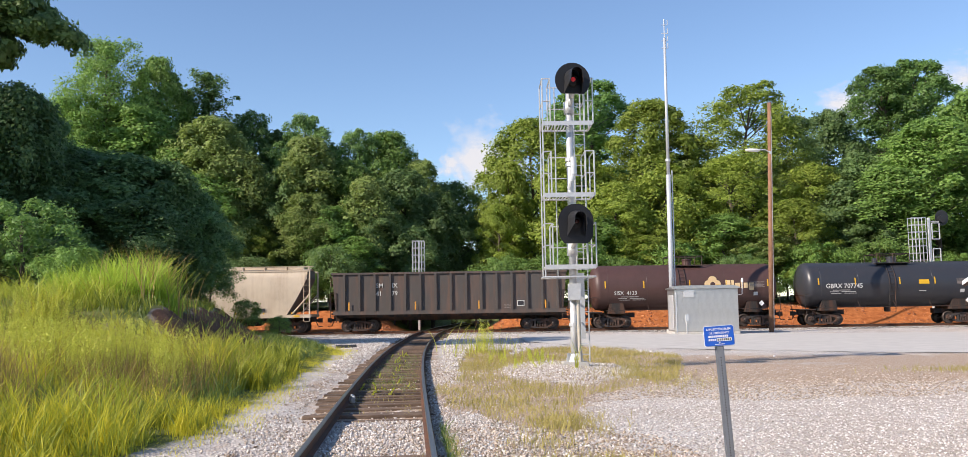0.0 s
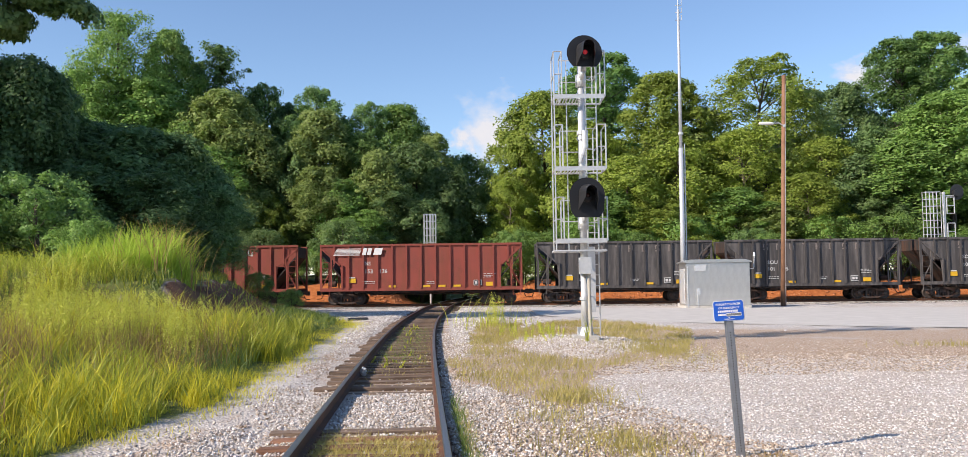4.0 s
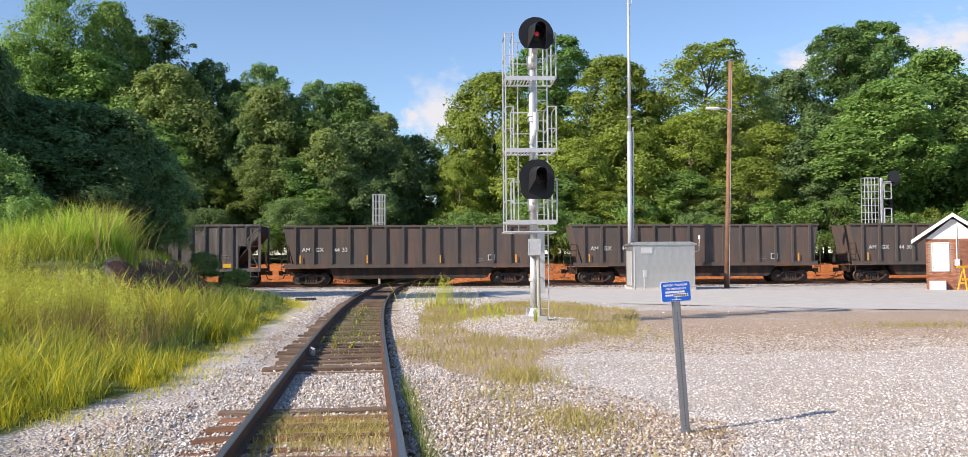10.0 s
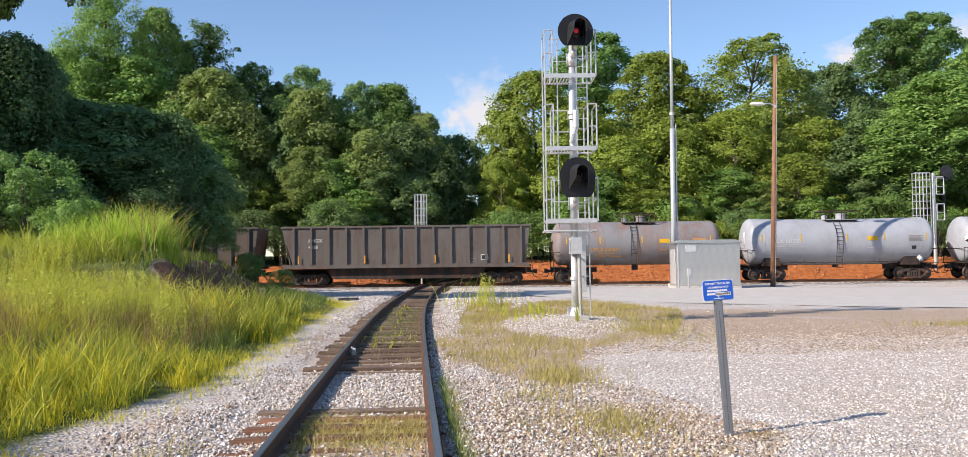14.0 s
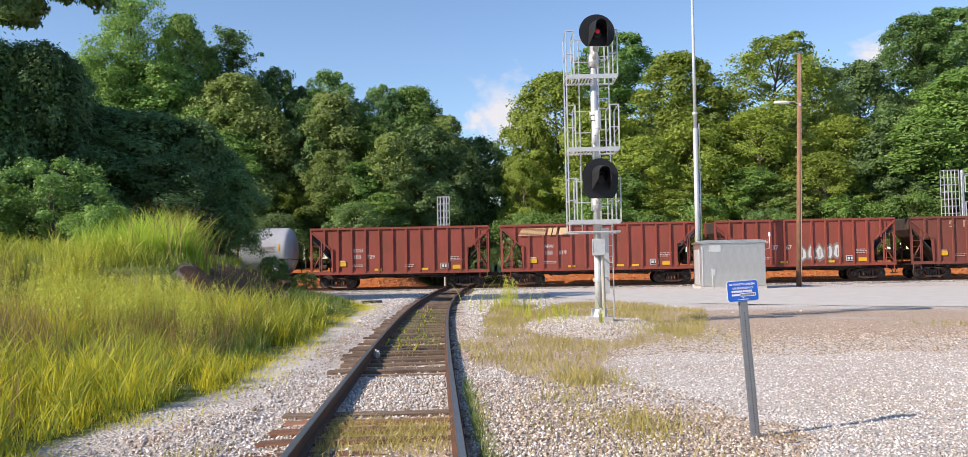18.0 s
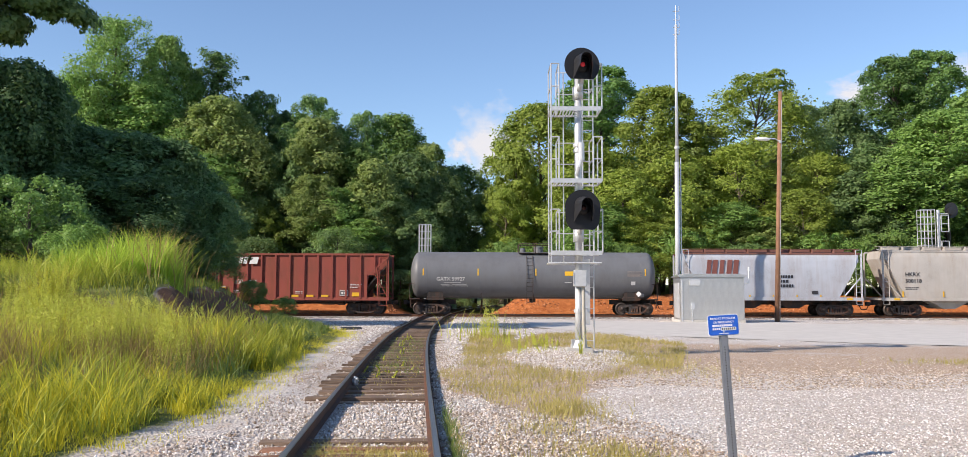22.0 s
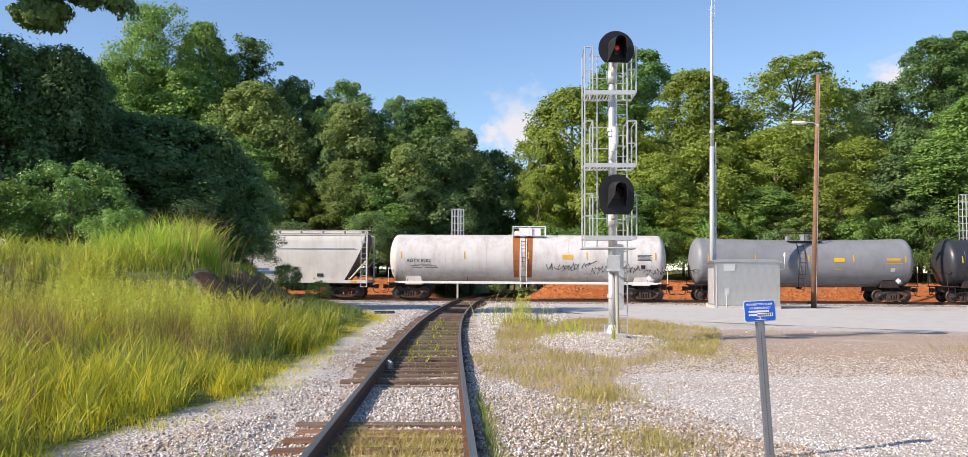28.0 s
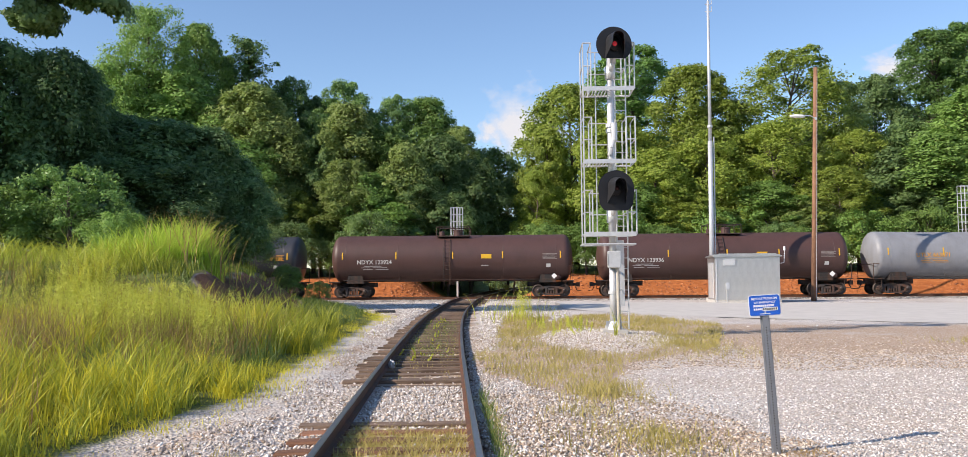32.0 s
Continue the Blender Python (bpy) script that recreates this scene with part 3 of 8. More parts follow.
# ---- tracks ----
RAIL = [(-0.07, 0), (0.07, 0), (0.07, 0.012), (0.012, 0.03), (0.012, 0.115), (0.036, 0.13), (0.036, 0.165), (0.028, 0.172), (-0.028, 0.172), (-0.036, 0.165), (-0.036, 0.13), (-0.012, 0.115), (-0.012, 0.03), (-0.07, 0.012)]


def rail_mesh(line, z_of):
    """A rail swept along a line of (x, y)."""
    bm = B()
    rings = []
    for k, (x, y) in enumerate(line):
        a, b = line[max(k - 1, 0)], line[min(k + 1, len(line) - 1)]
        d = Vector((b[0] - a[0], b[1] - a[1])).normalized()
        nrm = Vector((d.y, -d.x))
        rings.append([bm.verts.new((x + nrm.x * u, y + nrm.y * u, z_of(y) + v - 0.172)) for u, v in RAIL])
    n = len(RAIL)
    for a, b in zip(rings, rings[1:]):
        for i in range(n):
            f = bm.faces.new((a[i], b[i], b[(i + 1) % n], a[(i + 1) % n]))
            f.material_index = 1 if i in (6, 7, 8) else 0
    bm.faces.new(rings[0])
    bm.faces.new(rings[-1][::-1])
    bmesh.ops.recalc_face_normals(bm, faces=bm.faces)
    return mesh_of(bm, [M["rail_side"], M["rail_top"]])


def siding_z(y):
    return 0.17 + 0.08 * float(smooth_step(45, 58, y))


siding = empty("siding_track", pose(0, 0, 0), "single rusty railway track on old wooden ties in pale gravel", "railway track", kind="structure")
main = empty("main_track", pose(0, 0, 0), "main line railway track on grey ballast", "railway track", kind="structure")
SIDE_LINE = [(float(track_x(y)), float(y)) for y in np.linspace(-12, 114, 110)]
for side in (-0.7525, 0.7525):
    line = []
    for k, (x, y) in enumerate(SIDE_LINE):
        slope = float((track_x(y + 0.5) - track_x(y - 0.5)))
        c = 1 / math.hypot(1, slope)
        line.append((x + side * c, y - side * slope * c))
    part("rail", rail_mesh(line, siding_z), None, siding)
    part("rail", rail_mesh([(x, MAIN_Y + side) for x in np.linspace(-140, 140, 29)], lambda y: MAIN_Z), None, main)


def tie_mesh(mat, seed):
    rnd = random.Random(seed)
    bm = B()
    box(bm, -1.28, -0.11, -0.17, 1.28, 0.11, 0.0)
    bmesh.ops.bevel(bm, geom=list(bm.edges), offset=0.012, segments=1, affect="EDGES")
    bmesh.ops.subdivide_edges(bm, edges=[e for e in bm.edges if e.calc_length() > 2], cuts=6)
    for v in bm.verts:
        v.co += Vector((0, rnd.uniform(-0.012, 0.012), rnd.uniform(-0.012, 0.006)))
    return mesh_of(bm, mat)


TIES = [tie_mesh(M["tie"], k) for k in range(3)]
TIES_RED = [tie_mesh(M["tie_red"], 10 + k) for k in range(2)]
rnd = random.Random(4)
y = -10.96
while y < 112:
    slope = math.degrees(math.atan(float(track_x(y + 0.5) - track_x(y - 0.5))))
    top = siding_z(y) - 0.172
    buried = 11.0 < y < 14.2
    ob = part("tie", rnd.choice(TIES_RED if y < 10.2 else TIES), None, siding)
    ob.matrix_basis = pose(float(track_x(y)) + rnd.uniform(-0.08, 0.08), y, top + rnd.uniform(-0.01, 0.004) - (0.05 if buried else 0) - (rnd.choice((-0.015, 0.0, 0.03)) if y < 10.4 else rnd.choice((-0.005, 0.0, 0.01, 0.03))), rnd.uniform(-1, 1), rnd.uniform(-0.5, 0.5), -slope + rnd.uniform(-1.5, 1.5))
    y += 0.54
x = -24.0
while x < 46:
    ob = part("tie", rnd.choice(TIES), None, main)
    ob.matrix_basis = pose(x, MAIN_Y + rnd.uniform(-0.05, 0.05), MAIN_Z - 0.185 + rnd.uniform(-0.01, 0.004), 0, 0, 90 + rnd.uniform(-1.5, 1.5))
    x += 0.53

# ballast stones

def stone_shapes():
    out = []
    for s in range(5):
        bm = B()
        bmesh.ops.create_icosphere(bm, subdivisions=1, radius=0.5)
        r = random.Random(s)
        for v in bm.verts:
            v.co *= r.uniform(0.55, 1.2)
            v.co.z *= 0.7
        v = np.array([q.co[:] for q in bm.verts])
        bm.verts.index_update()
        f = np.array([[q.index for q in p.verts] for p in bm.faces])
        bm.free()
        out.append((v, f))
    return out


STONES = stone_shapes()


def chip_shapes():
    """Smaller, cheaper stones with eight faces."""
    out = []
    for s in range(6):
        r = np.random.RandomState(s + 40)
        v = np.array([(0.5, 0, 0), (0, 0.5, 0), (-0.5, 0, 0), (0, -0.5, 0), (0, 0, 0.36), (0, 0, -0.36)]) * r.uniform(0.65, 1.25, (6, 1)) + r.uniform(-0.14, 0.14, (6, 3))
        f = np.array([(0, 1, 4), (1, 2, 4), (2, 3, 4), (3, 0, 4), (1, 0, 5), (2, 1, 5), (3, 2, 5), (0, 3, 5)])
        out.append((v, f))
    return out


CHIPS = chip_shapes()


def scatter_stones(name, xs, ys, zs, sizes, mat, seed, label, shapes=None):
    r = np.random.RandomState(seed)
    V, F, off = [], [], 0
    shapes = shapes or STONES
    kinds = r.randint(0, len(shapes), len(xs))
    for k, (sv, sf) in enumerate(shapes):
        idx = np.where(kinds == k)[0]
        if not len(idx):
            continue
        a = r.uniform(0, 6.283, len(idx))
        b = r.uniform(-0.7, 0.7, len(idx))
        p = sv[None] * sizes[idx, None, None] * r.uniform(0.75, 1.25, (len(idx), 1, 3))
        q = p.copy()
        q[..., 1] = p[..., 1] * np.cos(b)[:, None] - p[..., 2] * np.sin(b)[:, None]
        q[..., 2] = p[..., 1] * np.sin(b)[:, None] + p[..., 2] * np.cos(b)[:, None]
        w = q.copy()
        w[..., 0] = q[..., 0] * np.cos(a)[:, None] - q[..., 1] * np.sin(a)[:, None]
        w[..., 1] = q[..., 0] * np.sin(a)[:, None] + q[..., 1] * np.cos(a)[:, None]
        w += np.stack([xs[idx], ys[idx], zs[idx]], -1)[:, None, :]
        V.append(w.reshape(-1, 3))
        F.append((sf[None] + (off + np.arange(len(idx)) * len(sv))[:, None, None]).reshape(-1, 3))
        off += len(idx) * len(sv)
    me = raw_mesh(np.concatenate(V), np.concatenate(F), mat)
    return tagged(new(name, me), label, "gravel", kind="stuff")


def ballast():
    r = np.random.RandomState(11)
    # along the near track, denser close by
    n = 56000
    y = 4.0 + 26 * r.uniform(0, 1, n) ** 1.9
    off = r.normal(0, 1.5, n)
    x = track_x(y) + off
    keep = (x > np.interp(y, EDGE_Y, EDGE_X) - 0.2 + 0.3 * r.uniform(0, 1, n)) & (np.abs(off) < 3.4)
    between = np.abs(off) < 0.68
    bare = (y < 10.4) | (y > 14.2)
    keep &= ~(between & bare & (r.uniform(0, 1, n) < np.where(y < 11, 0.85, 0.8)))
    keep &= ~((np.abs(off) < 1.45) & (off < 0) & (y > 13.6) & (r.uniform(0, 1, n) < 0.8))
    fringe = np.interp(y, EDGE_Y, EDGE_X) + 0.35 + 0.45 * lumps(x, y, 19, 0.9)
    keep &= ~((x < fringe) & (y > 9.5) & (r.uniform(0, 1, n) < 0.85))
    keep &= np.abs(np.abs(off) - 0.7525) > 0.09
    keep &= ~((off > 0.9) & weedy(x, y) & (r.uniform(0, 1, n) < 0.9))
    x, y, off = x[keep], y[keep], off[keep]
    z = ground_z(x, y) + 0.014
    s, mixed = r.uniform(0.022, 0.062, len(x)), r.uniform(0, 1, len(x)) < 0.22 + 0.25 * lumps(x, y, 23, 0.6)
    scatter_stones("ballast", x[~mixed], y[~mixed], z[~mixed], s[~mixed], M["ballast"], 1, "loose pale limestone ballast beside the track", CHIPS)
    scatter_stones("brown_ballast", x[mixed], y[mixed], z[mixed], s[mixed], M["tan_stone"], 8, "tan and brown stones among the ballast", CHIPS)
    # the open yard: fine pale chips, tan ones near the track
    n = 66000
    y = 5.5 + 19 * r.uniform(0, 1, n) ** 1.35
    x = track_x(y) + 1.0 + (2.0 + 0.68 * y) * r.uniform(0, 1, n)
    keep = (~weedy(x, y) | (r.uniform(0, 1, n) < 0.1)) & (np.exp(-((y - 24.5) / 4.9) ** 4) * smooth_step(3.5, 6, x) < 0.35 + 0.8 * r.uniform(0, 1, n))
    x, y = x[keep], y[keep]
    edge_of = 1.9 + 0.5 * lumps(x, y, 17, 0.9) - 0.11 * (y - 9)
    tan = (((x < edge_of + 0.7) | (y < 7.6 + 0.7 * lumps(x, y, 18, 0.8))) & (y < 13) & (x < 3.4) & (r.uniform(0, 1, len(x)) < 0.8)) | ((y > 16.6 + 1.2 * lumps(x, y, 24, 0.5)) & (r.uniform(0, 1, len(x)) < 0.85))
    s = r.uniform(0.02, 0.05, len(x))
    scatter_stones("gravel", x[~tan], y[~tan], ground_z(x[~tan], y[~tan]) + 0.004, s[~tan], M["ballast"], 2, "pale limestone gravel on the open yard", CHIPS)
    scatter_stones("tan_gravel", x[tan], y[tan], ground_z(x[tan], y[tan]) + 0.004, s[tan] * 1.3, M["tan_stone"], 4, "tan and brown stones beside the track", CHIPS)
    n = 5000
    x, y = r.normal(2.3, 0.9, n), r.normal(24.0, 1.7, n)
    scatter_stones("signal_gravel", x, y, ground_z(x, y) + 0.01, r.uniform(0.03, 0.07, n), M["ballast"], 5, "mound of pale gravel round the signal", CHIPS)
    # farther gravel on both sides of the track, and clods on the clay bank
    n = 26000
    y = 26 + 33 * r.uniform(0, 1, n) ** 1.2
    x = track_x(y) + r.normal(0, 3.2, n)
    keep = (x > np.interp(y, EDGE_Y, EDGE_X)) & (np.abs(x - track_x(y)) > 1.45) & ~weedy(x, y) & ((x < 2.2) | (y < 36))
    x, y = x[keep], y[keep]
    scatter_stones("far_gravel", x, y, ground_z(x, y) + 0.01, r.uniform(0.05, 0.12, len(x)), M["ballast"], 6, "pale gravel beside the track near the crossing", CHIPS)
    n = 16000
    x, y = r.uniform(-34, 46, n), 65.2 + 6.0 * r.uniform(0, 1, n)
    keep = lumps(x, y, 61, 0.5) + 0.5 * lumps(x, y, 62, 1.7) > -0.15
    x, y = x[keep], y[keep]
    keep = np.abs(x - track_x(y)) > 3.5
    x, y = x[keep], y[keep]
    scatter_stones("clay_clods", x, y, ground_z(x, y), 0.05 + 0.26 * r.uniform(0, 1, len(x)) ** 3, M["clay"], 7, "red clay clods on the cut bank behind the track", CHIPS)
    n = 14000
    x = r.uniform(-22, 40, n)
    y = MAIN_Y + r.normal(0, 1.5, n)
    keep = (np.abs(np.abs(y - MAIN_Y) - 0.7525) > 0.09) & (np.abs(y - MAIN_Y) < 3.2)
    x, y = x[keep], y[keep]
    z = 0.03 + 0.05 * np.exp(-((y - MAIN_Y) / 1.7) ** 2)
    scatter_stones("main_ballast", x, y, z, r.uniform(0.06, 0.13, len(x)), M["ballast_grey"], 3, "grey crushed stone ballast under the main line")


ballast()

# the paved road and the yard building's apron
bm = B()
xs = np.linspace(2.2, 120, 60)
rr = np.random.RandomState(2)
near = np.interp(xs, [2.2, 5.5, 13.3, 16, 30, 120], [45.5, 37.5, 31.5, 30.0, 27.0, 20.0]) + rr.uniform(-0.25, 0.25, 60)
far = np.interp(xs, [2.2, 8, 22, 30, 120], [56.6, 55.0, 51.0, 51.0, 51.0]) + rr.uniform(-0.2, 0.2, 60)
rows = []
for a, n0, f0 in zip(xs, near, far):
    ts = np.linspace(0, 1, 12)
    rows.append([bm.verts.new((a, n0 + (f0 - n0) * t, 0.02 + 0.06 * math.sin(math.pi * t))) for t in ts])
for a, b in zip(rows, rows[1:]):
    for i in range(11):
        bm.faces.new((a[i], b[i], b[i + 1], a[i + 1]))
road = tagged(new("road", mesh_of(bm, M["road"], True)), "worn pale grey asphalt road beside the railway", "road", kind="structure")


# ---- vegetation ----
def leaf_cloud(centres, radii, per, size, seed, flat=0.75, droop=0.0, heart=None):
    """Pointed leaves, scattered loosely round each centre; heart: the crown's middle, from which they face."""
    r = np.random.RandomState(seed)
    n = len(centres) * per
    c = np.repeat(np.asarray(centres), per, 0)
    rad = np.repeat(np.asarray(radii), per)
    d = r.normal(0, 0.55, (n, 3))
    d *= np.minimum(1.0, 1.0 / (np.linalg.norm(d, axis=1) + 1e-6))[:, None]
    d[:, 2] *= flat
    p = c + d * rad[:, None]
    out = d.copy() if heart is None else (p - np.asarray(heart)) / (np.linalg.norm(p - np.asarray(heart), axis=1)[:, None] + 1e-6) + 1.1 * d
    nrm = out + r.normal(0, 0.38, (n, 3)) + np.array([0, 0, 0.55])
    nrm /= np.linalg.norm(nrm, axis=1)[:, None]
    u = np.cross(nrm, r.normal(0, 1, (n, 3)))
    u /= np.linalg.norm(u, axis=1)[:, None]
    u[:, 2] -= droop
    w = np.cross(nrm, u)
    s = size * r.uniform(0.55, 1.4, n)[:, None]
    V = np.stack([p - u * s * 0.85, p + w * s * 1.05, p + u * s * 0.85], 1).reshape(-1, 3)
    F = np.arange(3 * n).reshape(-1, 3)
    return V, F


def limb_mesh(height, radius, tips, seed):
    """A tapered, slightly bent trunk with limbs to the given tips."""
    r = random.Random(seed)
    bm = B()
    pts = [Vector((0, 0, -0.4))]
    for k in range(1, 7):
        pts.append(Vector((r.uniform(-1, 1) * 0.02 * height, r.uniform(-1, 1) * 0.02 * height, height * k / 6)))
    for k in range(6):
        tube(bm, pts[k], pts[k + 1], radius * (1 - k / 6.6) ** 0.8, radius * (1 - (k + 1) / 6.6) ** 0.8, 8)
    for tip in tips:
        tip = Vector(tip)
        start = min(height * 0.92, max(0.25 * height, tip.z - 0.55 * math.hypot(tip.x, tip.y) - 0.5))
        k = min(5, int(6 * start / height))
        s = pts[k].lerp(pts[k + 1], 6 * start / height - k)
        mid = s.lerp(tip, 0.5) + Vector((0, 0, 0.08 * (tip - s).length))
        rr = radius * 0.2
        tube(bm, s, mid, rr, rr * 0.6, 5)
        tube(bm, mid, tip, rr * 0.6, rr * 0.15, 5)
    return mesh_of(bm, M["bark"])


def crown_fit(V, height, width):
    """Bring a crown to its height and mean width."""
    top, half = np.percentile(V[:, 2], 99.9), np.percentile(np.hypot(V[:, 0], V[:, 1]), 97)
    return V * np.array((0.5 * width / half, 0.5 * width / half, height / top))


def leaf_spray(mid, axis_of, radius, per, size, seed, flat=0.5, loose=0.5):
    """Leaves in flattened tufts; each tuft faces along its axis."""
    r = np.random.RandomState(seed)
    n = len(mid) * per
    c, ax, rad = np.repeat(np.asarray(mid), per, 0), np.repeat(np.asarray(axis_of), per, 0), np.repeat(np.asarray(radius), per)
    d = r.normal(0, 0.5, (n, 3))
    d -= ax * (np.sum(d * ax, 1) * (1 - flat))[:, None]
    d -= ax * (0.35 * np.sum(d * d, 1))[:, None]
    p = c + d * rad[:, None]
    nrm = ax + 0.55 * d + r.normal(0, loose, (n, 3)) + np.array([0, 0, 0.3])
    nrm /= np.linalg.norm(nrm, axis=1)[:, None]
    u = np.cross(nrm, r.normal(0, 1, (n, 3)))
    u /= np.linalg.norm(u, axis=1)[:, None]
    w = np.cross(nrm, u)
    s = size * r.uniform(0.6, 1.4, n)[:, None]
    V = np.stack([p - u * s * 0.9, p + w * s * 1.1, p + u * s * 0.9], 1).reshape(-1, 3)
    return V, np.arange(3 * n).reshape(-1, 3)


def broadleaf(seed, width, leaf, lobes=58, tufts=13, per=52, size=0.126, low=0.28, flat=0.76, gaps=0.0, height=20.0, dome=2.15, big=(0.6, 1.55)):
    """Meshes of a leafy tree: limbs, and a crown of uneven domes, each covered with tufts of leaves."""
    r = np.random.RandomState(seed)
    half = width * 0.5
    zc, zr = height * (1 + low) * 0.5, height * (1 - low) * 0.5
    mid, axes, rad, tips = [], [], [], []
    for k in range(lobes):
        v = 1 - 1.8 * ((k + 0.5) / lobes) ** 1.3
        a = 2.4 * k + r.uniform(-0.6, 0.6)
        if r.uniform() < gaps:
            continue
        lobe = r.uniform(*big) * (1.0 if v < 0.75 else 0.8)
        out = r.uniform(0.72, 1.0) if v > 0.5 else r.uniform(0.5, 1.0) if k % 3 else r.uniform(0.95, 1.2)
        h = max(0.0, 1 - abs(v) ** dome) ** (1 / dome)
        c = np.array((out * (half - lobe) * h * math.cos(a), out * (half - lobe) * h * math.sin(a), zc + (0.85 + 0.15 * out) * (zr - lobe * 0.8) * v))
        tips.append(tuple(c))
        way = np.array((c[0], c[1], 0.5 * half + max(0.0, c[2] - zc - 0.4 * zr)))
        way /= np.linalg.norm(way) + 1e-6
        for q in range(int(tufts * (0.4 + lobe / 2.2))):
            d = r.normal(0, 1, 3) + 0.6 * way + np.array((0, 0, 0.35))
            d /= np.linalg.norm(d)
            if d[2] < -0.65:
                continue
            mid.append(c + d * lobe * r.uniform(0.6, 1.15) * np.array((1, 1, flat)))
            axes.append(d)
            rad.append(lobe * r.uniform(0.42, 0.78))
    V, F = leaf_spray(mid, axes, rad, per, size, seed, 0.6, 0.5)
    return limb_mesh(height * 0.86, height * 0.012 + 0.05, tips[::2], seed), raw_mesh(crown_fit(V, height, width), F, leaf), height


def conifer(seed, width, leaf, per=56, size=0.105, power=0.4, step=0.03, low=0.14, height=20.0):
    """Meshes of a pine: limbs, and tufts set along layered, uneven branches."""
    r = np.random.RandomState(seed)
    mid, axes, rad, tips = [], [], [], []
    h = low
    while h < 0.97:
        for k in range(r.randint(4, 7)):
            a = r.uniform(0, 6.283)
            reach = width * 0.5 * (1.03 - h) ** power * r.uniform(0.5, 1.2)
            for q in np.linspace(0.3, 1.0, 3):
                p = np.array((reach * q * math.cos(a), reach * q * math.sin(a), height * (h + 0.02 * q * q + r.uniform(-0.008, 0.008))))
                d = np.array((0.5 * math.cos(a), 0.5 * math.sin(a), 0.85))
                mid.append(p)
                axes.append(d / np.linalg.norm(d))
                rad.append(0.75 * r.uniform(0.6, 1.35) * (1.2 - 0.7 * h))
            tips.append(tuple(p))
        h += r.uniform(0.6, 1.3) * step
    mid += [np.array((0, 0, height * 0.99)), np.array((0.05, 0, height * 0.965))]
    axes += [np.array((0, 0, 1.0))] * 2
    rad += [0.2, 0.35]
    V, F = leaf_spray(mid, axes, rad, per, size, seed, 0.6, 0.5)
    return limb_mesh(height * 0.97, height * 0.010 + 0.05, tips[::3], seed), raw_mesh(crown_fit(V, height, width), F, leaf), height


def pine_pads(seed, width, leaf, pads=74, per=46, size=0.118, flat=0.75, low=0.2, height=20.0, big=(0.75, 1.3)):
    """Meshes of an old pine: a trunk and a rugged crown of separate pads of needles."""
    r = np.random.RandomState(seed)
    mid, axes, rad, tips = [], [], [], []
    for k in range(pads):
        h = low + (0.98 - low) * (k + 0.5) / pads
        a = 2.4 * k + r.uniform(-0.5, 0.5)
        reach = width * 0.5 * min(1.0, 0.22 + 5.0 * (1.0 - h)) ** 0.8 * r.uniform(0.3, 1.05)
        pad = r.uniform(*big) * (1.25 - 0.5 * h)
        c = np.array((reach * math.cos(a), reach * math.sin(a), height * h - pad * 0.4))
        tips.append(tuple(c))
        for q in range(10):
            d = r.normal(0, 1, 3) + np.array((0, 0, 0.7))
            d /= np.linalg.norm(d)
            mid.append(c + d * np.array((pad * 1.2, pad * 1.2, pad * flat)) * r.uniform(0.6, 1.1))
            axes.append(d)
            rad.append(pad * r.uniform(0.45, 0.8))
    V, F = leaf_spray(mid, axes, rad, per, size, seed, 0.6, 0.5)
    return limb_mesh(height * 0.95, height * 0.010 + 0.06, tips[::2], seed), raw_mesh(crown_fit(V, height, width), F, leaf), height


